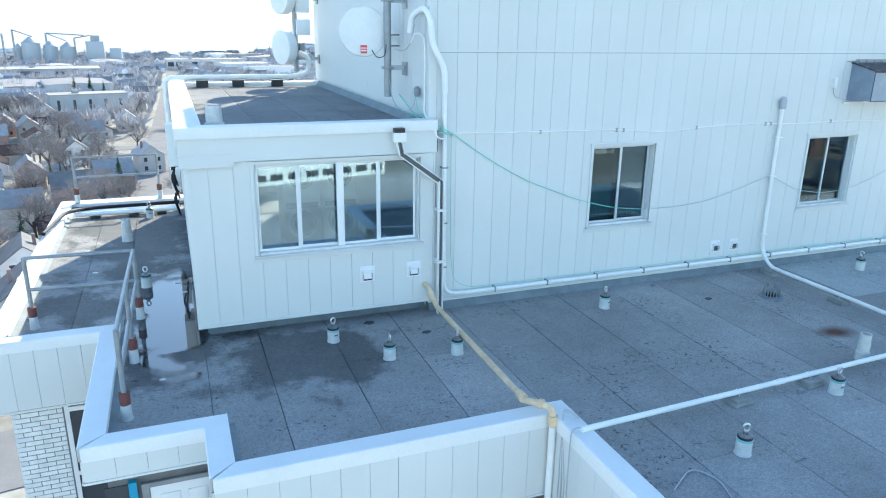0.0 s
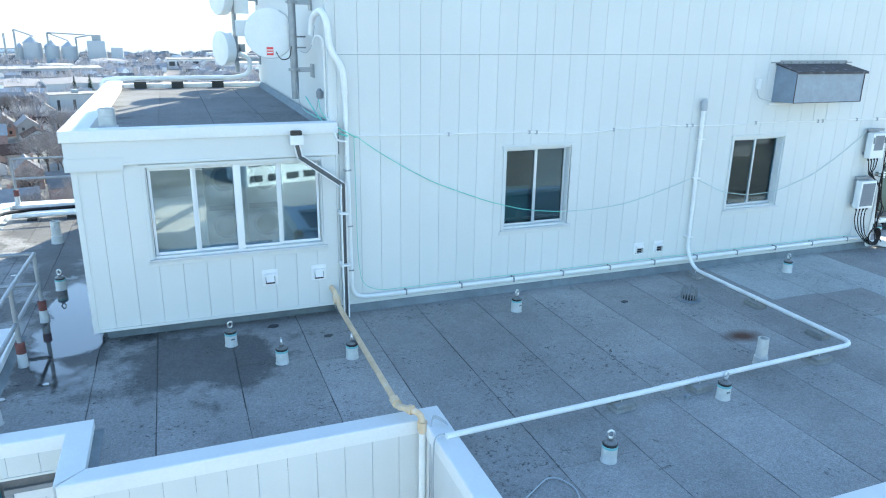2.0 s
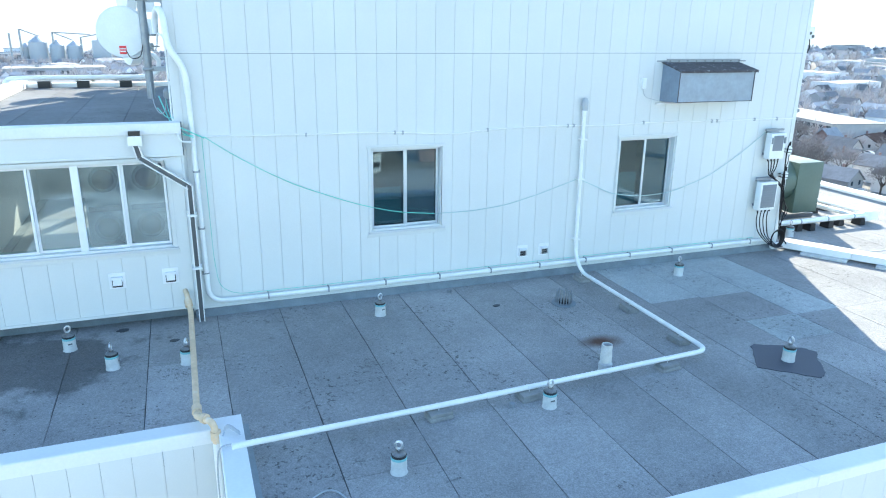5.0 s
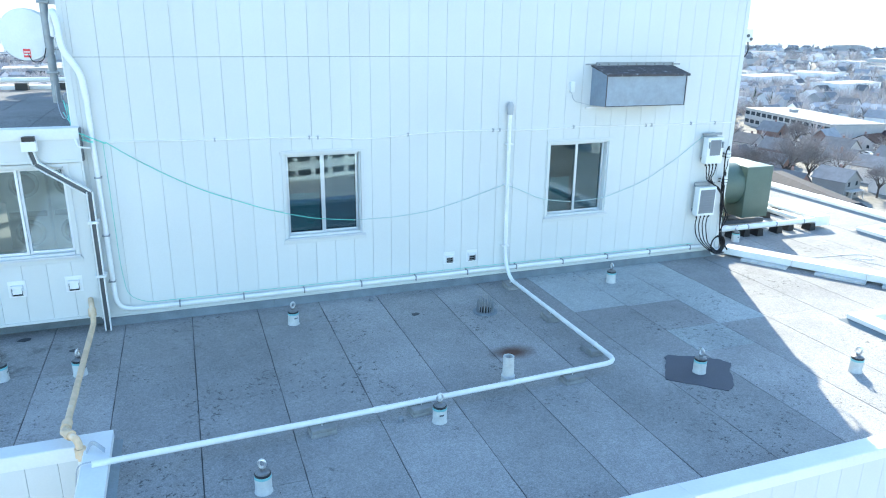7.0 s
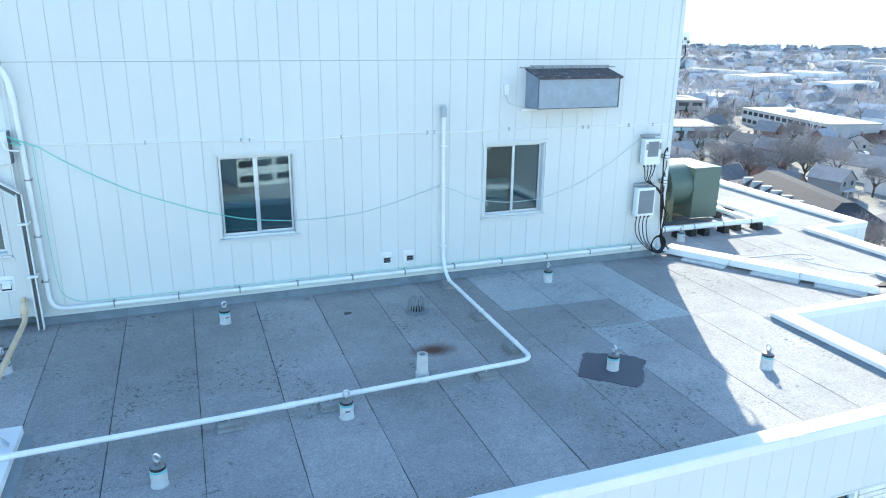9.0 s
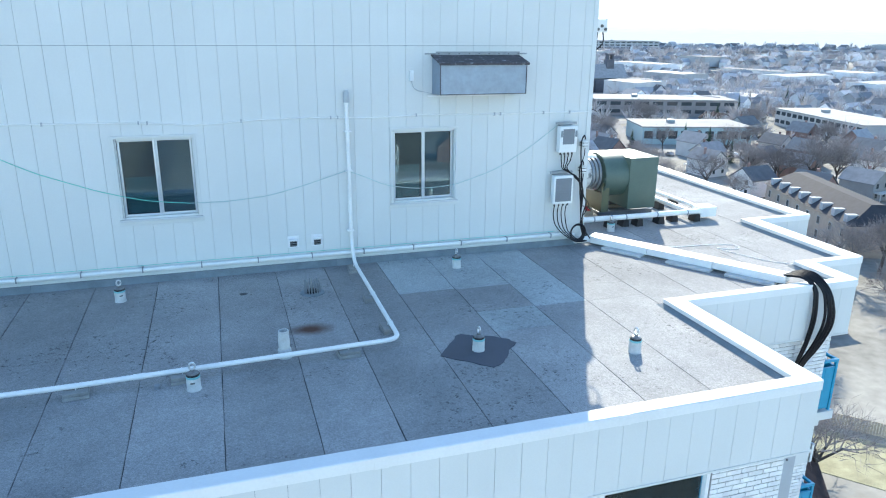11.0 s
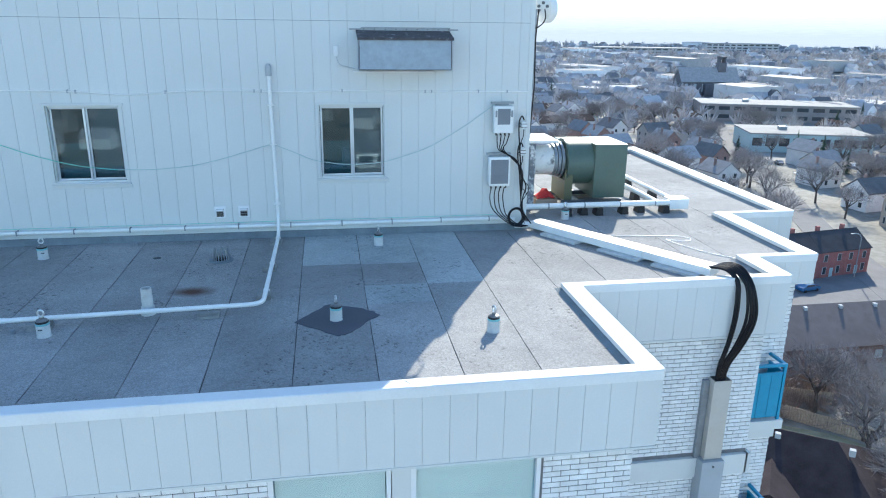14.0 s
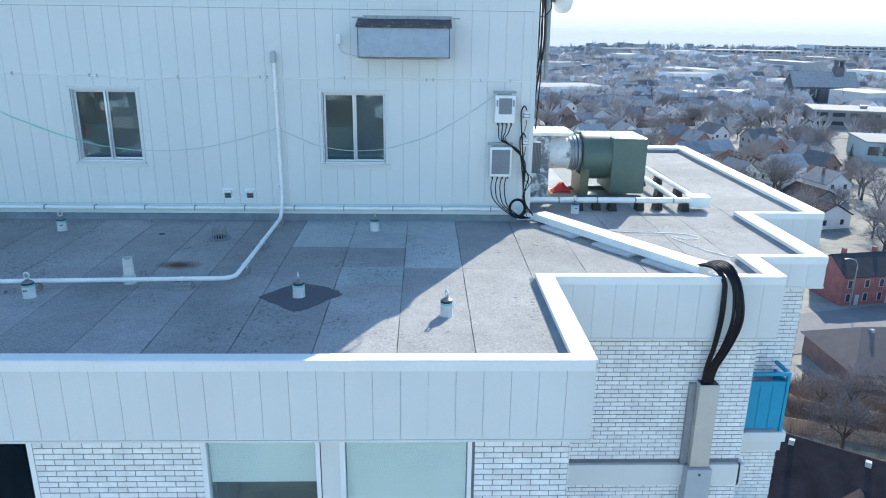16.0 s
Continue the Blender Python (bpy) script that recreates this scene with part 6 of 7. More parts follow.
tube(bm, [(3.3, 10.5, 3.35), (3.42, 10.0, 3.05), (3.52, 9.50, 3.03), (3.86, 9.66, 2.83)], 0.010, 6, fillet=0.1)
swag = [(3.86, 2.85), (4.17, 2.62), (4.63, 2.33), (5.13, 2.06), (5.97, 1.73), (6.4, 1.60), (6.77, 1.51), (7.37, 1.44)]
swag2 = [(7.37, 1.44), (8.0, 1.43), (8.66, 1.485), (9.27, 1.63), (10.05, 1.86)]
tube(bm, [(x, YW - 0.035, z) for x, z in swag], 0.007, 6, fillet=0.2)
tube(bm, [(3.83, YW - 0.03, 2.83), (3.85, YW - 0.03, 1.0), (3.9, YW - 0.05, 0.55), (4.15, YW - 0.07, 0.42), (14.2, YW - 0.07, 0.42)], 0.0045, 6, fillet=0.2)
part("wire", bm, green_cable, gc)
bm = bmesh.new()
tube(bm, [(x, YW - 0.035, z) for x, z in swag2], 0.0065, 6, fillet=0.2)
tube(bm, [(x, YW - 0.035, z) for x, z in ((10.05, 1.86), (10.4, 1.72), (10.75, 1.55), (11.37, 1.45), (12.07, 1.48), (12.91, 1.74), (13.62, 2.15), (14.16, 2.54))], 0.0065, 6, fillet=0.25)
part("wire_faded", bm, mat("faded_wire", (0.42, 0.56, 0.55), 0.6, bump=0), gc, "faded grey-green wire")
wc_ = thing("white_wire", "white cable clipped across the siding", "wire")
bm = bmesh.new()
cz = [(3.86, 2.85), (4.6, 2.835), (5.32, 2.82), (6.1, 2.815), (6.77, 2.80), (7.2, 2.765), (7.71, 2.735), (8.3, 2.785), (9.1, 2.81), (9.8, 2.80), (10.6, 2.775), (11.34, 2.80), (12.2, 2.79), (12.95, 2.78), (13.85, 2.78), (14.8, 2.77)]
tube(bm, [(x, YW - 0.015, z) for x, z in cz], 0.011, 6, fillet=0.3)
part("wire", bm, white_pvc, wc_)
for x, z in ((5.32, 2.82), (6.71, 2.80), (6.84, 2.795), (8.3, 2.785), (9.8, 2.80), (9.92, 2.80), (11.34, 2.80), (12.85, 2.78), (12.97, 2.78), (13.85, 2.78), (14.4, 2.775)):
    part("clip", B((x - 0.012, x + 0.012, YW - 0.03, YW, z - 0.03, z + 0.03)), grey_metal, wc_)

# exhaust hood on the wall
hd = thing("exhaust_hood", "dull galvanised exhaust hood with a rusty lid edge on the wall", "exhaust hood")
bm = bmesh.new()
prof = [(YW, 3.17), (9.20, 3.19), (9.20, 3.70), (YW, 3.82)]
a, b = ([bm.verts.new((x, y, z)) for y, z in prof] for x in (11.64, 13.25))
for j in range(4):
    bm.faces.new((a[j], a[(j + 1) % 4], b[(j + 1) % 4], b[j]))
bm.faces.new(a)
bm.faces.new(b[::-1])
part("body", bm, blue_metal, hd, smooth=None)
bm = bmesh.new()
prof = [(YW - 0.0, 3.83), (9.16, 3.705), (9.16, 3.69), (9.15, 3.69), (9.15, 3.728), (YW - 0.0, 3.85)]
a, b = ([bm.verts.new((x, y, z)) for y, z in prof] for x in (11.61, 13.285))
for j in range(6):
    bm.faces.new((a[j], a[(j + 1) % 6], b[(j + 1) % 6], b[j]))
bm.faces.new(a)
bm.faces.new(b[::-1])
part("lid", bm, rust_metal, hd, "rust-streaked lid", smooth=None)
part("flange", B((11.5, 13.45, YW - 0.012, YW - 0.001, 3.85, 3.875), (11.7, 13.3, YW - 0.03, YW - 0.013, 3.83, 3.90)), galvanised, hd)
part("bottom_flange", B((11.55, 13.0, YW - 0.05, YW - 0.001, 3.12, 3.145)), white_frame, hd)
part("edge", B((11.636, 11.648, 9.19, 9.2, 3.185, 3.7), (13.243, 13.255, 9.19, 9.2, 3.185, 3.7), (11.648, 13.243, 9.19, 9.2, 3.185, 3.197)), rust_metal, hd)
sb = thing("sensor_box", "small white box on the siding with a thin lead", "box")
part("body", B((11.21, 11.29, YW - 0.06, YW, 3.40, 3.58), bevel=0.01), unit_white, sb)
bm = bmesh.new()
tube(bm, [(11.25, YW - 0.02, 3.4), (11.3, YW - 0.02, 3.25), (11.64, YW - 0.02, 3.17)], 0.005, 6, fillet=0.08)
part("lead", bm, grey_metal, sb)


def wall_vent(x, z, y, s, name, label):
    t = thing(name, label, "vent", "wall vents", at=(x, y, z))
    part("plate", B((-s * 0.8, s * 0.8, -0.01, 0, -s * 0.75, s * 0.95)), white_frame, t)
    part("hood", B((-s * 0.55, s * 0.55, -0.07, -0.01, s * 0.3, s * 0.55), (-s * 0.55, -s * 0.5, -0.06, -0.01, -s * 0.5, s * 0.3), (s * 0.5, s * 0.55, -0.06, -0.01, -s * 0.5, s * 0.3), bevel=0.003), white_frame, t)
    # black plate stands for the shade inside the vent
    part("opening", B((-s * 0.5, s * 0.5, -0.014, -0.01, -s * 0.62, s * 0.3)), black_rubber, t)
    if s < 0.13:
        for k in range(3):
            part("louvre", B((-s * 0.5, s * 0.5, -0.03, -0.014, -s * 0.5 + k * s * 0.3, -s * 0.44 + k * s * 0.3)), galvanised, t)
        return t
    bm = bmesh.new()
    vs = [bm.verts.new(v) for v in ((-s * 0.42, -0.02, s * 0.28), (s * 0.42, -0.02, s * 0.28), (s * 0.42, -0.055, -s * 0.35), (-s * 0.42, -0.055, -s * 0.35))]
    bm.faces.new(vs)
    solid(bm, 0.006)
    part("flap", bm, white_frame, t, smooth=None)
    return t


wall_vent(2.50, 0.83, YP, 0.14, "wall_vent", "white dryer vent hood with flap on siding")
wall_vent(3.22, 0.83, YP, 0.14, "wall_vent", "white dryer vent hood with flap on siding")
wall_vent(9.045, 0.60, YW, 0.125, "wall_vent", "small dark louvred vent in white siding")
wall_vent(9.47, 0.60, YW, 0.125, "wall_vent", "small dark louvred vent in white siding")


# radio boxes with their leads
def radio(x0, x1, z0, z1, y0, label, louvres):
    t = thing("radio_unit", label, "radio unit", "radio units on the wall")
    part("housing", B((x0, x1, y0, y0 + 0.14, z0, z1), bevel=0.015), unit_white, t)
    part("bracket", B((x0 + 0.06, x1 - 0.06, y0 + 0.14, YW, z0 + 0.05, z0 + 0.1)), galvanised, t)
    part("bracket", B((x0 + 0.06, x1 - 0.06, y0 + 0.14, YW, z1 - 0.02, z1 + 0.06), (x0 - 0.04, x1 + 0.02, y0 + 0.1, y0 + 0.139, z1 + 0.03, z1 + 0.07)), galvanised, t)
    if louvres:
        part("grille", B((x0 + 0.035, x1 - 0.035, y0 - 0.006, y0 + 0.001, z0 + 0.05, z1 - 0.05)), unit_grille, t, "grey finned face")
        for k in range(9):
            z = z0 + 0.07 + k * (z1 - z0 - 0.16) / 8
            part("fin", B((x0 + 0.045, x1 - 0.045, y0 - 0.014, y0 - 0.006, z, z + 0.010)), unit_grille, t)
    else:
        part("grille", B((x0 + 0.065, x1 - 0.065, y0 - 0.005, y0 + 0.001, z0 + 0.16, z1 - 0.05)), unit_grille, t, "grey ribbed face")
        for hx in (x0 + 0.02, x1 - 0.05):
            part("handle", B((hx, hx + 0.03, y0 - 0.03, y0 + 0.001, z0 + 0.3, z0 + 0.42), bevel=0.006), galvanised, t)
    for k in range(4):
        bm = bmesh.new()
        x = x0 + 0.06 + k * (x1 - x0 - 0.12) / 3
        rod(bm, (x, y0 + 0.07, z0 - 0.05), (x, y0 + 0.07, z0 + 0.01), 0.016, n=8)
        part("connector", bm, black_rubber, t)
    return t


radio(14.12, 14.49, 2.03, 2.53, 9.46, "white radio unit with grey face on the siding", False)
radio(14.05, 14.46, 1.02, 1.58, 9.45, "white radio unit with finned grey panel on the siding", True)
for z in (2.1, 1.6):
    t = thing("surge_arrester", "small white arrester with black cable ends", "connector", "arresters", at=(14.72, 9.6, z))
    part("body", B((-0.05, 0.05, -0.06, 0.03, 0, 0.12), bevel=0.01), unit_white, t)
    part("clip", B((-0.055, 0.055, -0.065, 0.09, 0.02, 0.03), (-0.055, 0.055, -0.065, 0.09, 0.08, 0.09)), black_rubber, t)
leads = thing("cable_bundle", "black cables hanging from radio units into a coil", "cables")
rc = random.Random(21)
for k in range(4):
    x = 14.2 + k * 0.08
    bm = bmesh.new()
    tube(bm, slack([(x, 9.53, 2.0), (x - 0.02 * k, 9.5, 1.84), (x + 0.05 - 0.05 * k, 9.5, 1.70), (14.60 + 0.03 * k, 9.53, 1.50 - 0.05 * k), (14.68 + 0.02 * k, 9.54, 1.1), (14.72, 9.52, 0.65), (14.76 + 0.03 * k, 9.45, 0.32)]), 0.010, 7)
    part("cable", bm, black_cable, leads)
for k in range(4):
    x = 14.12 + k * 0.085
    bm = bmesh.new()
    tube(bm, slack([(x, 9.52, 0.99), (x - 0.03, 9.5, 0.8), (x + 0.02, 9.46, 0.58 - 0.03 * k), (14.36 + 0.05 * k, 9.44, 0.36), (14.62, 9.43, 0.22 + 0.02 * k), (14.88, 9.5, 0.2)]), 0.010, 7)
    part("cable", bm, black_cable, leads)
for k in range(2):
    bm = bmesh.new()
    tube(bm, slack([(14.72, 9.56, 2.26 - 0.5 * k), (14.66, 9.5, 2.34 - 0.5 * k), (14.61, 9.5, 2.22 - 0.5 * k), (14.63, 9.52, 1.9 - 0.45 * k), (14.70 - 0.03 * k, 9.5, 1.25), (14.80, 9.5, 1.0), (14.74, 9.5, 0.75), (14.76, 9.48, 0.5), (14.92, 9.46, 0.26)]), 0.013, 7)
    part("cable", bm, black_cable, leads)
for k in range(2):
    bm = bmesh.new()
    tube(bm, slack([(14.72, 9.55, 2.08 - 0.5 * k), (14.71, 9.54, 1.95 - 0.5 * k), (14.66, 9.53, 1.75 - 0.45 * k), (14.70, 9.54, 1.2 - 0.2 * k), (14.86 - 0.05 * k, 9.5, 0.95 - 0.1 * k), (14.70, 9.5, 0.62), (14.8, 9.5, 0.25)]), 0.008, 6)
    part("cable", bm, black_cable, leads)
for k in range(4):
    bm = bmesh.new()
    tube(bm, [(14.60 + (0.13 + 0.012 * k) * math.cos(a), 9.42 - 0.012 * k, 0.42 + (0.15 + 0.012 * k) * math.sin(a)) for a in [2 * math.pi * j / 24 for j in range(25)]], 0.012, 6)
    part("coil", bm, black_cable, leads)

# cable trunking over the felt
tr = thing("cable_trunking", "white lidded cable trunking running across the roof", "cable trunking")
P, Q = Vector((15.07, 9.66, 0)), Vector((17.14, 6.48, 0))
u = (Q - P).normalized()
s = Vector((-u.y, u.x, 0))
for k in range(3):
    a, b = P.lerp(Q, k / 3) + u * 0.004, P.lerp(Q, (k + 1) / 3) - u * 0.004
    bm = bmesh.new()
    prism(bm, [((p + s * w).x, (p + s * w).y) for p, w in ((a, -0.15), (b, -0.15), (b, 0.15), (a, 0.15))], FLOOR + 0.05, FLOOR + 0.165)
    part("trunking", bm, white_pvc, tr, smooth=None)
    bm = bmesh.new()
    prism(bm, [((p + s * w).x, (p + s * w).y) for p, w in ((a, -0.165), (b, -0.165), (b, 0.165), (a, 0.165))], FLOOR + 0.167, FLOOR + 0.185)
    part("lid", bm, white_pvc, tr, smooth=None)
bm = bmesh.new()
tube(bm, [(14.62, 9.52, 0.22), (14.85, 9.56, 0.21), (15.09, 9.63, 0.20)], 0.06, 12, fillet=0.2)
part("entry", bm, white_pvc, tr)
sl = None
for k, f in enumerate((0.21, 0.56, 0.85)):
    c = P.lerp(Q, f) - s * 0.14
    ang = math.degrees(math.atan2(s.y, s.x))
    m = pose(c.x, c.y, FLOOR, 0, 0, ang + 90)
    if sl is None:
        sl = thing("support_board", "white board under the cable trunking", "board", "boards under the trunking")
        part("board", B((-0.42, 0.42, -0.16, 0.16, 0.0, 0.048), bevel=0.01), chalk_white, sl)
        sl.matrix_basis = m
    else:
        copy_thing(sl, m)

drop = thing("drop_cables", "thick black cables looping over the parapet into metal trunking", "cables")
for k in range(7):
    bm = bmesh.new()
    o = (k - 3) * 0.026
    bulge = (0.08, 0.11, 0.20, 0.24, 0.27, 0.22, 0.29)[k]
    side = (-0.17, -0.14, -0.02, 0.02, 0.05, 0.07, 0.09)[k]
    tube(bm, [(17.08 + o, 6.58, 0.22), (17.16 + o * 1.3, 6.40, 0.30 + 0.012 * k), (17.27 + o * 1.5, 6.16, 0.34 + 0.01 * k), (17.36 + side * 0.7, 6.03 - bulge * 0.7, 0.20), (17.39 + side, 5.97 - bulge, -0.3), (17.33 + side * 0.7, 6.01 - bulge * 0.6, -0.85), (17.24 + o, 6.06, -1.3), (17.24 + o * 0.8, 6.08, -1.7)], 0.024, 9, fillet=0.28)
    part("cable", bm, black_cable, drop)
yk = WALL[8][1]
td = thing("wall_trunking", "tan metal trunking down the brick wall, grey below", "cable trunking")
part("channel", B((17.11, 17.42, yk - 0.20, yk - 0.012, -3.01, -1.545), bevel=0.006), tan_metal, td)
part("lower_channel", B((17.06, 17.46, yk - 0.26, yk - 0.012, -9.0, -3.03), bevel=0.006), grey_metal, td, "grey galvanised lower length")
part("side_strip", B((17.0, 17.108, yk - 0.08, yk - 0.012, -3.05, -1.58)), galvanised, td)
# black sheet across the top for the dark inside the trunking
part("mouth", B((17.13, 17.40, yk - 0.19, yk - 0.02, -1.547, -1.538)), black_rubber, td)
bm = bmesh.new()
rod(bm, (17.26, yk - 0.275, -3.12), (17.26, yk - 0.25, -3.12), 0.02)
part("bolt", bm, dark_frame, td)

# green fan with its duct
fan = thing("rooftop_fan", "dull green centrifugal fan with square outlet on the roof", "fan")
FY, FZ = 11.72, 1.04
bm = bmesh.new()
rod(bm, (16.27, FY, FZ), (16.86, FY, FZ), 0.50, n=48)
part("scroll", bm, green_paint, fan)
part("outlet_box", B((16.84, 17.58, 11.2, 12.4, 0.31, 1.50), bevel=0.015), green_paint, fan)
part("scroll_top", B((16.27, 16.838, FY, 12.4, 0.9, 1.50), bevel=0.01), green_paint, fan)
part("leg", B((16.2, 16.38, 11.27, 11.32, 0.26, 0.95), (16.2, 16.24, 11.32, 12.15, 0.26, 0.7)), mat("olive_bracket", (0.12, 0.125, 0.07), 0.5, bump=0.05), fan, "olive bracket leg")
part("leg", B((16.2, 16.38, 12.15, 12.2, 0.26, 0.95)), bpy.data.materials["olive_bracket"], fan, "olive bracket leg")
bm = bmesh.new()
rod(bm, (16.235, FY, FZ), (16.268, FY, FZ), 0.53, n=48)
part("flange", bm, green_paint, fan)
for k in range(16):
    a = 2 * math.pi * k / 16
    bm = bmesh.new()
    rod(bm, (16.215, FY + 0.50 * math.cos(a), FZ + 0.50 * math.sin(a)), (16.24, FY + 0.50 * math.cos(a), FZ + 0.50 * math.sin(a)), 0.016, n=6)
    part("bolt", bm, dark_frame, fan)
duct = thing("fan_duct", "white duct with badly flaking paint beside the fan", "duct")
bm = bmesh.new()
rod(bm, (15.5, FY, 1.1), (16.23, FY, 1.1), 0.33, n=32)
part("duct", bm, flaking, duct)
for x in (15.98, 16.06, 16.14):
    bm = bmesh.new()
    rod(bm, (x, FY, 1.1), (x + 0.055, FY, 1.1), 0.36 + (x - 15.98) * 0.3, n=32)
    part("collar", bm, galvanised, duct)
part("plenum", B((14.98, 15.5, 11.25, 12.2, FLOOR + 0.1, 1.52), bevel=0.02), mat("flaked_plenum", (0.18, 0.19, 0.21), 0.7, vary=0.25, bump=0.2, stain=(0.72, 0.73, 0.72), stain_scale=9, stain_at=0.47), duct, "grey plenum with flaked white paint")
part("plenum_foot", B((14.96, 15.52, 11.22, 12.22, FLOOR, FLOOR + 0.098)), grey_metal, duct)
part("plenum_cap", B((14.92, 16.0, 11.3, 12.3, 1.53, 1.60), bevel=0.01), white_pvc, duct)
lv = thing("louvre_unit", "small dark grey finned unit beside the duct", "radio unit", at=(15.02, 10.72, 0))
part("housing", B((0.0, 0.20, 0, 0.16, 0.84, 1.48), bevel=0.012), dark_frame, lv)
part("bracket", B((0.06, 0.12, 0.16, 0.53, 1.0, 1.06)), galvanised, lv)
for k in range(6):
    part("fin", B((0.015 + k * 0.03, 0.027 + k * 0.03, -0.025, 0.0, 0.86, 1.46)), unit_grille, lv)
for y in (11.25, 12.2):
    part("base_rail", B((16.15, 17.55, y, y + 0.08, 0.17, 0.258)), dark_frame, fan)
bw = thing("wood_board", "weathered boards lying under the fan", "boards", "boards under the fan")
part("board", B((15.55, 17.5, 11.2, 11.40, FLOOR, FLOOR + 0.078), bevel=0.006), wood_raw, bw)
part("board", B((15.55, 17.5, 12.15, 12.35, FLOOR, FLOOR + 0.078), bevel=0.006), wood_raw, bw)
part("board", B((15.62, 16.1, 11.42, 12.13, FLOOR, FLOOR + 0.05), bevel=0.006), wood_raw, bw)
part("board", B((16.4, 16.75, 11.42, 12.13, FLOOR, FLOOR + 0.06), bevel=0.006), chalk_white, bw, "pale scrap board")
rg = thing("red_cloth", "crumpled red cloth on boards beside the fan", "cloth")
bm = bmesh.new()
g = [[bm.verts.new((15.66 + 0.42 * i / 8, 11.5 + 0.36 * j / 8, FLOOR + 0.16 + 0.20 * math.exp(-((i - 4) ** 2 + (j - 4) ** 2) / 9) + 0.05 * noise.noise(Vector((i * 0.7, j * 0.7, 2))))) for j in range(9)] for i in range(9)]
for i in range(8):
    for j in range(8):
        bm.faces.new((g[i][j], g[i + 1][j], g[i + 1][j + 1], g[i][j + 1]))
solid(bm, 0.012)
part("cloth", bm, red_cloth, rg)
part("pallet", B((15.62, 16.12, 11.46, 11.9, FLOOR + 0.052, FLOOR + 0.15)), wood_raw, rg)

cp = thing("service_pipes", "white insulated pipes on black feet round the fan", "pipes")
for pts, r in (([(14.92, 10.56, 0.315), (18.36, 10.56, 0.315)], 0.06), ([(18.14, 10.6, 0.30), (18.10, 15.2, 0.30)], 0.058), ([(18.6, 10.74, 0.30), (18.56, 15.4, 0.30)], 0.052), ([(15.0, 10.8, 0.27), (16.1, 10.8, 0.27)], 0.04)):
    bm = bmesh.new()
    tube(bm, pts, r, 14)
    part("pipe", bm, white_pvc, cp)
part("junction_box", B((18.36, 18.80, 10.52, 10.86, 0.17, 0.40), bevel=0.012), white_pvc, cp)
for x in (15.6, 16.4, 17.2, 18.0):
    bm = bmesh.new()
    rod(bm, (x, 10.56, 0.315), (x + 0.03, 10.56, 0.315), 0.064, n=14)
    part("band", bm, galvanised, cp)
rf_ = None
for x, y in ((16.05, 10.6), (16.43, 10.66), (16.75, 10.6), (17.34, 10.64), (17.75, 10.72), (18.27, 10.6), (18.12, 11.8), (18.11, 13.1), (18.59, 11.9), (18.58, 13.3), (18.1, 14.6)):
    if rf_ is None:
        rf_ = thing("rubber_foot", "black rubber pipe support block", "pipe support", "rubber pipe supports", at=(x, y, FLOOR))
        bm = bmesh.new()
        prof = [(-0.085, 0), (0.085, 0), (0.06, 0.165), (-0.06, 0.165)]
        a, b = ([bm.verts.new((xx, yy, z)) for xx, z in prof] for yy in (-0.12, 0.12))
        for j in range(4):
            bm.faces.new((a[j], a[(j + 1) % 4], b[(j + 1) % 4], b[j]))
        bm.faces.new(a)
        bm.faces.new(b[::-1])
        part("block", bm, black_rubber, rf_, smooth=None)
    else:
        copy_thing(rf_, pose(x, y, FLOOR))
lw = thing("loose_cable", "thin white cable lying in a loop on the felt", "cable")
bm = bmesh.new()
tube(bm, [(x, y, FLOOR + 0.01) for x, y in ((16.1, 9.0), (16.81, 8.87), (17.35, 8.85), (17.77, 8.75), (17.85, 8.5), (17.6, 8.4), (17.3, 8.7), (17.45, 8.2), (17.75, 7.6), (18.1, 7.3))], 0.007, 6, fillet=0.3)
part("cable", bm, white_pvc, lw)


# guard rails
def guard_rail(corners, posts, label):
    t = thing("guard_rail", label, "guard rail", "guard rails")
    for z in (FLOOR + 1.07, FLOOR + 0.60):
        for a, b in zip(corners, corners[1:]):
            bm = bmesh.new()
            rod(bm, (*a, z), (*b, z), 0.027)
            part("rail", bm, galvanised, t)
    for x, y in posts:
        bm = bmesh.new()
        rod(bm, (x, y, FLOOR + 0.18), (x, y, FLOOR + 1.085), 0.03)
        p = part("post", bm, galvanised, t)
        bm = bmesh.new()
        lathe(bm, [(0.07, 0), (0.062, 0.02), (0.055, 0.2)], 16, at=(x, y, FLOOR))
        part("sleeve", bm, chalk_white, p)
        bm = bmesh.new()
        lathe(bm, [(0.058, 0.19), (0.06, 0.33), (0.045, 0.34)], 16, at=(x, y, FLOOR))
        part("collar", bm, rust_red, p, "rust-red collar")
    return t


guard_rail([(-0.77, 7.76), (-0.74, 9.25), (-0.70, 10.78), (-2.12, 10.86)], [(-0.77, 7.76), (-0.74, 9.25), (-0.70, 10.78), (-2.12, 10.86)], "galvanised pipe guard rail with rust-red post collars")
far_rail = guard_rail([(-2.25, 18.34), (-0.42, 18.34)], [(-2.25, 18.34), (-0.42, 18.34)], "far galvanised guard rail on the back parapet")
far_rail.location = (0, 0, TOP - FLOOR)


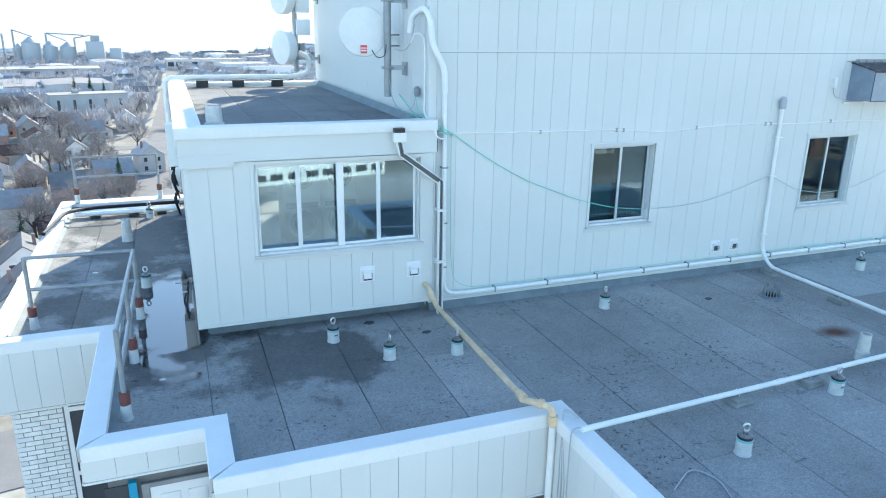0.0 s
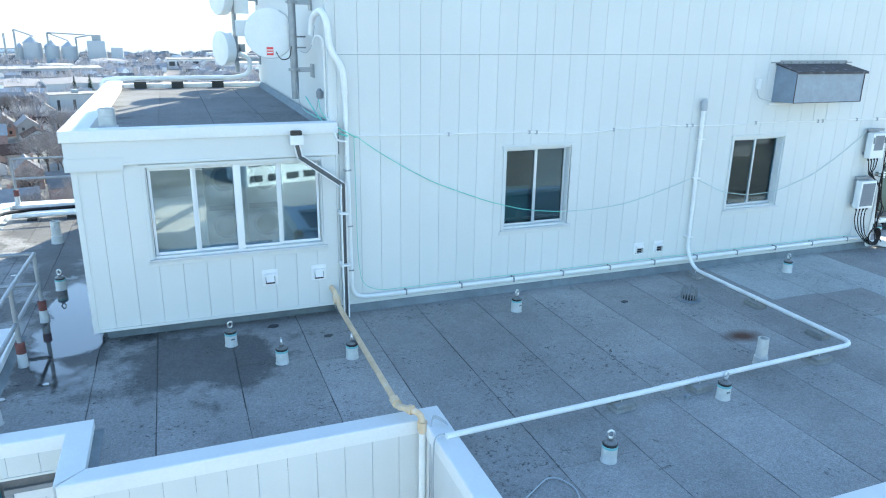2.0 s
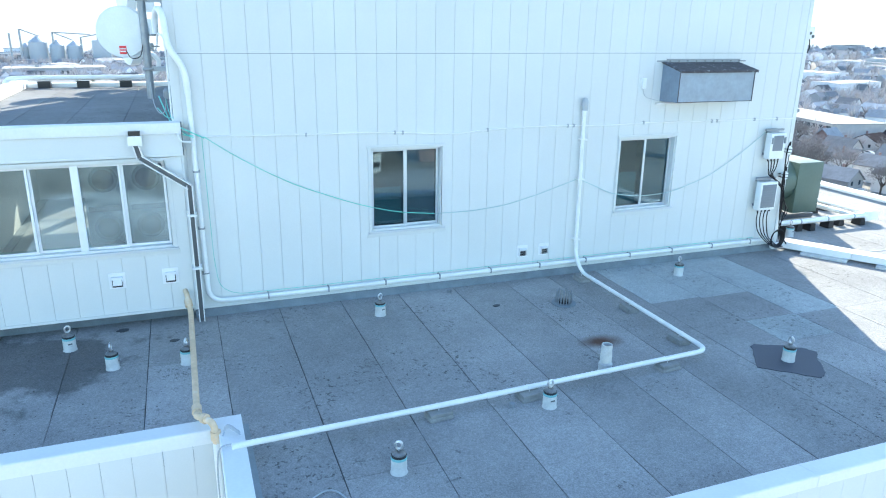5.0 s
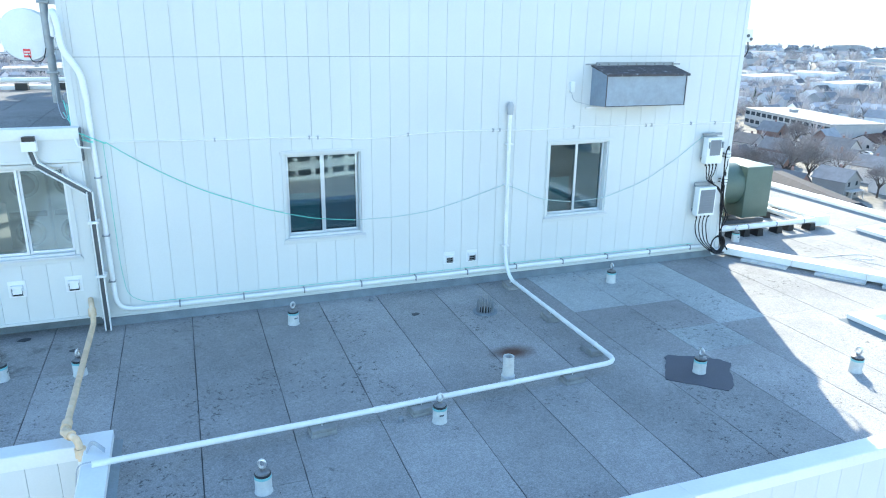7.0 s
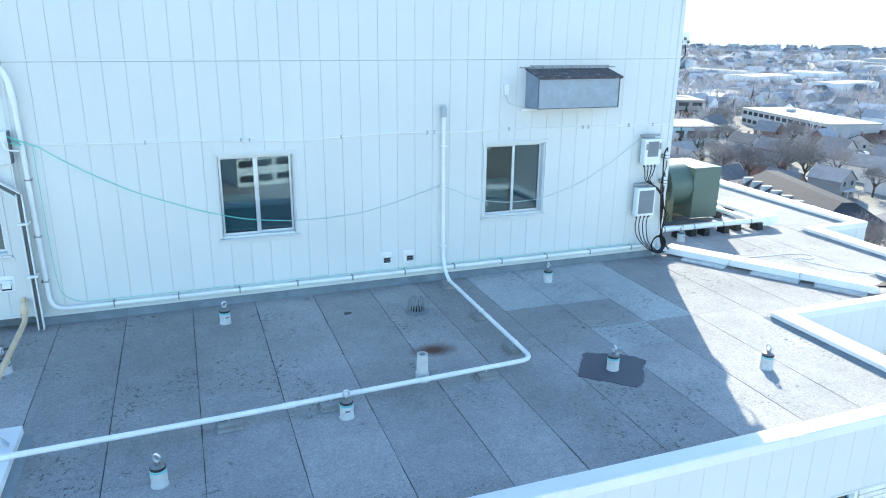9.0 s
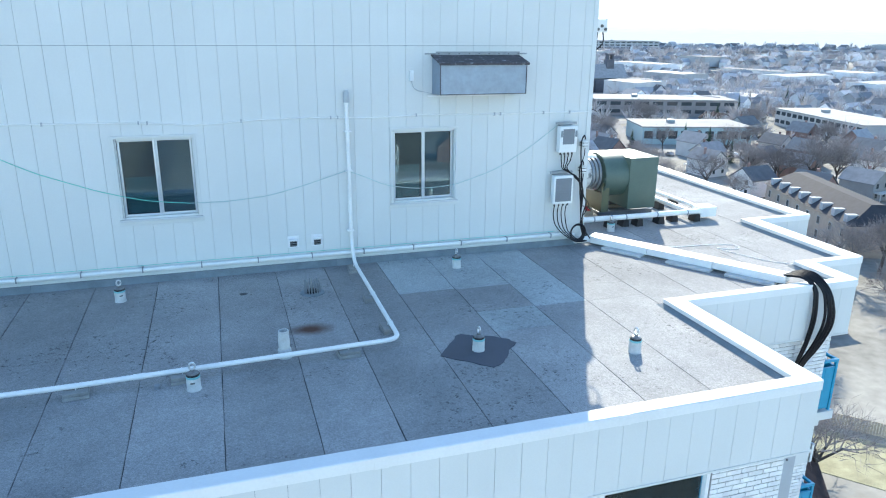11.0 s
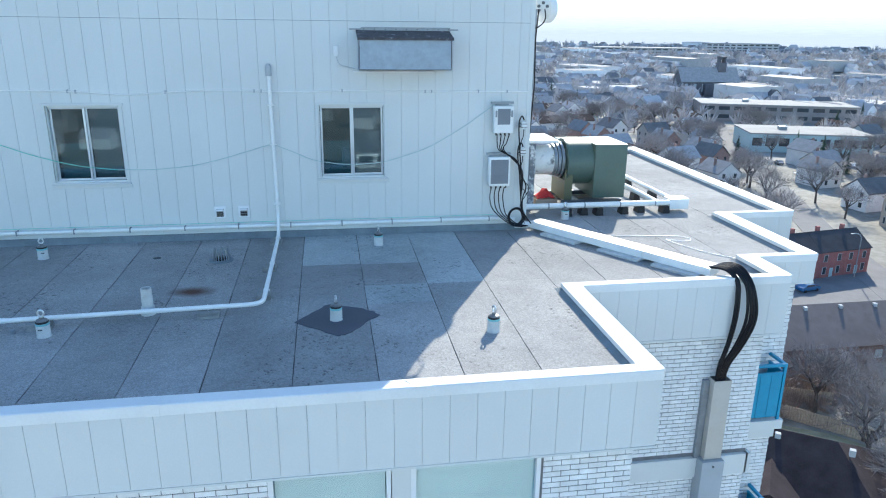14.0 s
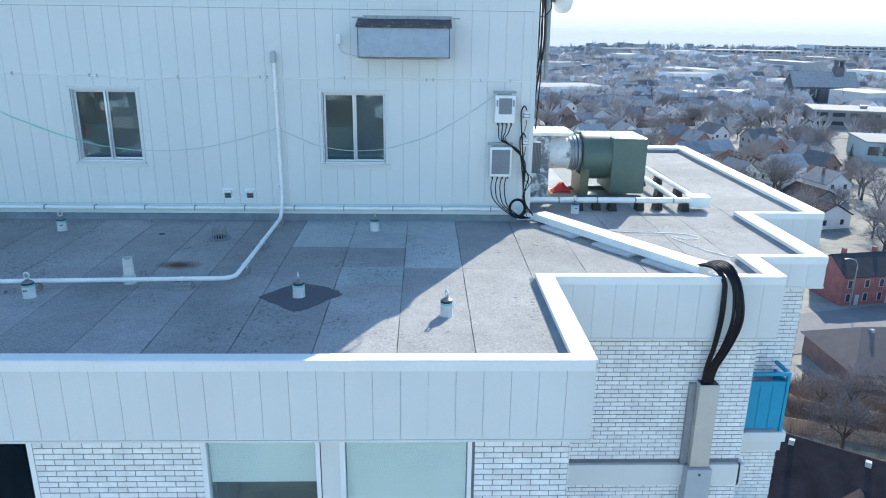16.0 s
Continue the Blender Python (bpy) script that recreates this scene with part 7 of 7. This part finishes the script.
# dishes and masts
def drum(center, facing, r, depth, label_bar=False):
    t = thing("dish_antenna", "white round drum antenna on a steel mast", "antenna", "drum antennas")
    bm = bmesh.new()
    lathe(bm, [(r * 0.35, -depth - 0.06), (r * 0.55, -depth), (r * 0.98, -depth * 0.75), (r, -depth * 0.6), (r, 0.0), (r * 0.97, 0.02), (r * 0.5, 0.035)], 36)
    ob = part("drum", bm, unit_white, t)
    bm = bmesh.new()
    rod(bm, (0, 0, -depth - 0.2), (0, 0, -depth - 0.05), 0.08)
    box(bm, -0.12, 0.12, -0.1, 0.1, -depth - 0.3, -depth - 0.18)
    part("mount", bm, galvanised, t)
    if label_bar:
        part("label", B((-0.05, 0.05, -r * 0.86, -r * 0.86 + 0.12, 0.03, 0.034)), label_red, t, "small red and white label")
        part("label_bar", B((-0.042, 0.042, -r * 0.86 + 0.03, -r * 0.86 + 0.05, 0.034, 0.036), (-0.042, 0.042, -r * 0.86 + 0.07, -r * 0.86 + 0.085, 0.034, 0.036)), unit_white, t)
    q = Vector(facing).normalized()
    side = Vector((0, 0, 1)).cross(q).normalized()
    up = q.cross(side)
    m = Matrix((side, up, q)).transposed().to_4x4()
    m.translation = center
    t.matrix_basis = m
    return t


def mast(x, y, z0, z1, wall_x, brackets):
    t = thing("antenna_mast", "galvanised steel antenna mast bracketed to the wall", "mast", "antenna masts")
    bm = bmesh.new()
    rod(bm, (x, y, z0), (x, y, z1), 0.057)
    part("pole", bm, galvanised, t)
    for z in brackets:
        b = part("bracket", B((min(x, wall_x), max(x, wall_x), y - 0.03, y + 0.03, z, z + 0.07)), grey_metal, t)
        part("clamp", B((x - 0.08, x + 0.08, y - 0.08, y + 0.08, z + 0.015, z + 0.055), bevel=0.01), galvanised, b)
        part("wall_plate", B((wall_x - 0.03, wall_x + 0.03, y - 0.1, y + 0.1, z - 0.08, z + 0.12)), galvanised, b)
    return t


mast(3.19, 10.75, 3.30, 6.0, XL - 0.02, (3.70, 4.68))
drum((2.87, 10.95, 4.26), (-0.22, -1, 0.0), 0.37, 0.2, True)
mast(2.93, 17.5, 3.30, 6.2, XL - 0.02, (3.55, 4.9))
drum((2.58, 17.42, 3.84), (-1, -0.42, 0), 0.40, 0.26)
drum((2.58, 17.42, 4.98), (-1, -0.42, 0), 0.40, 0.26)
for z in (4.12, 4.62):
    t = thing("radio_box", "white square radio box on the mast", "radio unit", at=(3.10, 17.44, z))
    part("body", B((-0.16, 0.16, -0.12, 0.0, 0, 0.36), bevel=0.02), unit_white, t)
    bm = bmesh.new()
    rod(bm, (-0.05, -0.14, 0.18), (-0.05, -0.11, 0.18), 0.09)
    part("disc", bm, white_frame, t)
bp_ = thing("roof_pipe", "pale pipe on rubber feet along the low roof's back edge", "pipe")
bm = bmesh.new()
tube(bm, [(-0.06, 17.6, 1.2), (-0.06, 17.6, 3.15), (0.3, 17.52, 3.17), (2.85, 17.52, 3.17), (3.2, 17.46, 3.25), (3.22, 17.40, 3.62), (2.98, 17.40, 3.74)], 0.055, 14, fillet=0.25)
part("pipe", bm, white_pvc, bp_)
for x in (0.75, 1.55, 2.45):
    bm = bmesh.new()
    prism(bm, [(x - 0.13, 17.42), (x + 0.13, 17.42), (x + 0.13, 17.62), (x - 0.13, 17.62)], 2.945, 3.1)
    part("rubber_foot", bm, black_rubber, bp_, "black rubber foot")
mw = thing("mast_wires", "thin dark and white wires looping from the mast along the wall", "wires")
for pts, m, r in (([(3.15, 10.68, 4.08), (3.10, 10.62, 3.92), (2.98, 10.6, 3.90), (2.92, 10.66, 4.0)], black_cable, 0.007),
                  ([(3.20, 10.69, 3.55), (3.22, 10.55, 3.25), (3.30, 10.3, 3.12), (3.38, 10.1, 3.2), (3.40, 10.02, 3.40)], grey_metal, 0.006),
                  ([(3.26, 10.6, 4.02), (3.31, 10.35, 4.0), (3.36, 10.15, 4.12), (3.39, 10.05, 4.38)], grey_metal, 0.006),
                  ([(3.26, 10.62, 3.17), (3.38, 10.2, 3.08), (3.44, 9.95, 3.1), (3.47, 9.75, 3.12), (3.6, 9.60, 2.92), (3.72, 9.55, 2.88)], green_cable, 0.007),
                  ([(3.40, 10.02, 3.36), (3.42, 9.98, 3.2), (3.47, 9.72, 3.05), (3.5, 9.55, 2.95), (3.72, 9.55, 2.86)], green_cable, 0.006),
                  ([(3.36, 10.12, 4.12), (3.38, 10.0, 4.24), (3.44, 9.86, 4.22), (3.46, 9.80, 4.05), (3.46, 9.8, 3.4), (3.46, 9.78, 3.14), (3.5, 9.55, 3.0), (3.54, 9.46, 2.84), (3.68, 9.52, 2.80)], white_pvc, 0.014)):
    bm = bmesh.new()
    tube(bm, slack(pts), r, 6)
    part("wire", bm, m, mw)
for y, z in ((10.75, 4.06), (10.75, 4.22)):
    bm = bmesh.new()
    rod(bm, (3.24, y, z), (3.38, y, z), 0.012, n=6)
    part("clamp_bolt", bm, lead, mw)
bm = bmesh.new()
lathe(bm, [(0.03, -0.06), (0.05, -0.03), (0.05, 0.05), (0.02, 0.09)], 10, at=(3.42, 10.02, 3.42))
part("junction", bm, galvanised, mw, "small grey junction fitting")

# right-hand mast
mast(15.3, 11.2, 2.7, 6.2, XR + 0.02, (3.2, 4.9))
drum((15.68, 11.45, 4.3), (1, 0.35, 0), 0.28, 0.2)
t = thing("radio_box", "small grey radio box with dangling leads", "radio unit", at=(15.06, 9.98, 4.25))
part("arm", B((-0.2, 0.02, -0.03, 0.0, 0.1, 0.14)), galvanised, t)
part("body", B((-0.12, 0.12, -0.14, -0.03, 0, 0.24), bevel=0.02), unit_white, t)
bm = bmesh.new()
for k in range(3):
    rod(bm, (-0.08 + 0.08 * k, -0.16, 0.05 + 0.06 * (k % 2)), (-0.08 + 0.08 * k, -0.13, 0.05 + 0.06 * (k % 2)), 0.03, n=10)
part("port", bm, dark_frame, t)
bm = bmesh.new()
tube(bm, [(0.05, -0.1, 0.02), (0.08, -0.12, -0.2), (-0.1, -0.1, -0.36), (-0.32, 0.0, -0.25)], 0.012, 6, fillet=0.1)
tube(bm, [(-0.06, -0.1, 0.02), (-0.1, -0.1, -0.5), (-0.05, 0.0, -1.4), (-0.1, 0.0, -2.4)], 0.014, 6, fillet=0.1)
part("lead", bm, black_cable, t)

for k in range(3):
    t = thing("mast_cable", "black feeder cable running down beside the mast", "cable", "mast cables")
    bm = bmesh.new()
    tube(bm, [(15.22 - 0.05 * k, 11.12 - 0.03 * k, 6.0), (15.2 - 0.05 * k, 11.1, 4.6), (15.24 - 0.06 * k, 11.1, 3.4), (15.1 - 0.05 * k, 11.0, 2.6), (15.0, 10.9, 1.6 - 0.2 * k)], 0.022, 7, fillet=0.3)
    part("cable", bm, black_cable, t)

# gear on the side of the low room
for y, z0, z1 in ((16.6, 1.5, 2.1), (16.9, 0.75, 1.2), (14.6, 1.7, 2.5)):
    t = thing("equipment_box", "pale equipment box on the side wall with black leads", "equipment box", "boxes on the side wall", at=(0.1, y, z0))
    part("body", B((-0.22, -0.02, -0.2, 0.2, 0, z1 - z0), bevel=0.015), unit_white, t)
    bm = bmesh.new()
    tube(bm, [(-0.12, -0.1, 0.0), (-0.16, -0.18, -0.25), (-0.1, -0.1, -0.55), (-0.08, 0.2, -0.7)], 0.02, 6, fillet=0.1)
    tube(bm, [(-0.1, 0.1, 0.0), (-0.2, 0.15, -0.3), (-0.1, 0.05, -0.62)], 0.02, 6, fillet=0.1)
    part("lead", bm, black_cable, t)
t = thing("edge_cables", "dark cable bundle and pale pipes along the back parapet", "cables")
bm = bmesh.new()
tube(bm, [(-2.55, 15.2, 0.35), (-2.35, 16.9, 0.36), (-2.0, 17.5, 0.27), (0.0, 17.6, 0.27)], 0.04, 8, fillet=0.3)
part("cable", bm, black_cable, t)
for k in range(2):
    bm = bmesh.new()
    tube(bm, [(-2.2, 17.45 - 0.2 * k, 0.2), (0.0, 17.45 - 0.2 * k, 0.2)], 0.05, 10)
    part("pipe", bm, white_pvc, t)
for x in (-1.8, -1.0, -0.4):
    part("block", B((x - 0.1, x + 0.1, 17.15, 17.55, FLOOR, FLOOR + 0.06)), black_rubber, t)

# balconies at the corner
for n_, zt in enumerate((-1.69, -4.49)):
    t = thing("balcony", "bright blue panelled balcony with white slab", "balcony", "corner balconies")
    x0, x1, y0, y1 = WALL[9][0] + 0.01, 18.92, 6.72, WALL[10][1] - 0.005
    part("slab", B((x0, x1 + 0.06, y0 - 0.06, y1, zt - 1.28, zt - 1.1)), siding, t)
    part("top_rail", B((x0, x1, y0 - 0.03, y0 + 0.03, zt - 0.05, zt), (x1 - 0.06, x1, y0 + 0.03, y1, zt - 0.05, zt), bevel=0.006), blue_paint, t)
    part("mid_rail", B((x0, x1 - 0.06, y0 - 0.02, y0 + 0.02, zt - 0.2, zt - 0.16), (x1 - 0.05, x1 - 0.01, y0 + 0.03, y1, zt - 0.2, zt - 0.16)), blue_paint, t)
    for k in range(4):
        w = (x1 - x0 - 0.06) / 4
        part("panel", B((x0 + k * w + 0.004, x0 + (k + 1) * w - 0.004, y0 - 0.012, y0 + 0.012, zt - 1.05, zt - 0.2)), blue_paint, t)
    part("panel", B((x1 - 0.04, x1 - 0.015, y0 + 0.04, y1, zt - 1.05, zt - 0.2)), blue_paint, t)
    for x, y in ((x1 - 0.055, y0 - 0.025), (x0, y0 - 0.025)):
        part("post", B((x, x + 0.05, y, y + 0.05, zt - 1.1, zt - 0.05)), blue_paint, t)

# recessed entry below the small roof corner
ya = WALL[2][1]
en = tagged(new("door_1"), "white six-panel door under the roof edge", "door", kind="structure")
part("leaf", B((-0.58, 0.1, ya - 0.03, ya - 0.004, -2.6, -0.42)), white_frame, en)
for x in (-0.48, -0.2):
    for z in (-0.95, -1.75):
        part("panel", B((x, x + 0.2, ya - 0.042, ya - 0.03, z, z + 0.42), bevel=0.008), white_frame, en)
part("frame", B((-0.66, -0.585, ya - 0.05, ya - 0.004, -2.6, -0.36), (-0.585, 0.12, ya - 0.05, ya - 0.004, -0.415, -0.36)), galvanised, en)
part("blue_post", B((-0.78, -0.70, ya - 0.08, ya - 0.004, -2.6, -0.3)), blue_paint, en, "blue painted post")
w = tagged(new("window_7"), "tan-toned glazing beside the white door", "window", kind="structure")
part("pane", B((-1.02, -0.79, ya - 0.02, ya - 0.01, -2.6, -0.35)), dark_glass, w)
yb_ = WALL[0][1]
w = tagged(new("window_8"), "tall white framed window beside brick", "window", kind="structure")
part("window_frame", B((-1.80, -1.74, yb_ - 0.03, yb_ - 0.004, -3.2, -0.76), (-1.36, -1.30, yb_ - 0.03, yb_ - 0.004, -3.2, -0.76), (-1.74, -1.36, yb_ - 0.03, yb_ - 0.004, -0.95, -0.88), (-1.74, -1.36, yb_ - 0.03, yb_ - 0.004, -2.0, -1.94)), white_frame, w)
part("pane", B((-1.74, -1.36, yb_ - 0.012, yb_ - 0.005, -3.2, -0.76)), dark_glass, w)

# ---- bricks ----
bricks((FW2[1], yf), (FW[0], yf), -1.95, -0.735)
bricks((FW[1] + 0.03, yf), WALL[7], -1.95, -0.735)
bricks((-2.46, yb_), (-1.82, yb_), -2.4, -0.735)
bricks((WALL[8][0] + 0.02, WALL[8][1]), WALL[9], -3.05, -0.735, single=False)
bricks((WALL[8][0] + 0.02, WALL[8][1]), WALL[9], -6.0, -3.45, single=False)
bricks((WALL[10][0] + 0.02, WALL[10][1]), WALL[11], -6.0, -0.285, single=False)
bricks(WALL[9], (WALL[10][0], WALL[10][1]), -6.0, -0.735, single=False)
bricks(WALL[7], WALL[8], -4.5, -0.735, single=False)
bricks((-2.46, yb_), (-1.82, yb_), -6.0, -2.4, single=False)
bricks((WALL[12][0] + 0.02, WALL[12][1]), WALL[13], -4.0, -0.465, single=False)

# bolts along the exhaust hood, and litter on the felt
for k in range(9):
    bm = bmesh.new()
    x = 11.75 + k * 0.19
    rod(bm, (x, YW - 0.045, 3.865), (x, YW - 0.03, 3.865), 0.012, n=6)
    part("bolt", bm, dark_frame, hd)
scrap = mat("paper_scrap", (0.72, 0.72, 0.70), 0.9, bump=0.1)
for x, y, s_ in ((-0.15, 12.2, 0.05), (-0.05, 11.7, 0.035), (-1.5, 13.2, 0.05), (-0.85, 8.35, 0.06), (-0.4, 8.6, 0.04), (-1.75, 14.6, 0.04), (4.55, 3.85, 0.07), (4.75, 3.75, 0.05)):
    t = thing("litter_scrap", "small pale scrap of litter on the felt", "litter", "litter on the roof", at=(x, y, FLOOR + 0.002))
    part("scrap", blob(0, 0, s_, s_ * 0.6, 0.012, 0.010, x * 3.7, n=9, rough=0.6), scrap, t, smooth=None)
leaf = mat("dark_debris", (0.05, 0.045, 0.04), 0.95, bump=0.1)
vt, ft = [], []
rd = random.Random(77)
for k in range(1100):
    cx, cy = rd.choice(((5.0, 4.3), (7.3, 7.6), (6.3, 8.7), (8.9, 9.3), (4.6, 7.0), (10.9, 4.6), (2.5, 7.2), (9.6, 7.0), (12.2, 4.6), (5.2, 6.6), (1.0, 7.2)))
    x, y = rd.gauss(cx, 0.7), rd.gauss(cy, 0.55)
    f, bk = y_range(x)
    if not (f + 0.3 < y < bk - 0.65) or not -0.8 < x < 14.3:
        continue
    r_, a = rd.uniform(0.002, 0.07) ** 1.6, rd.uniform(0, 6.28)
    n0 = len(vt)
    vt.extend([(x + r_ * math.cos(a + q) * rd.uniform(0.5, 1.3), y + r_ * math.sin(a + q) * rd.uniform(0.4, 1.2), FLOOR + 0.006) for q in (0, 1.5, 3.0, 4.6)])
    ft.append((n0, n0 + 1, n0 + 2, n0 + 3))
me = bpy.data.meshes.new("debris")
me.from_pydata(vt, [], ft)
me.materials.append(leaf)
tagged(new("roof_debris", me), "dark grit and leaf bits scattered on the felt", "debris", kind="stuff")
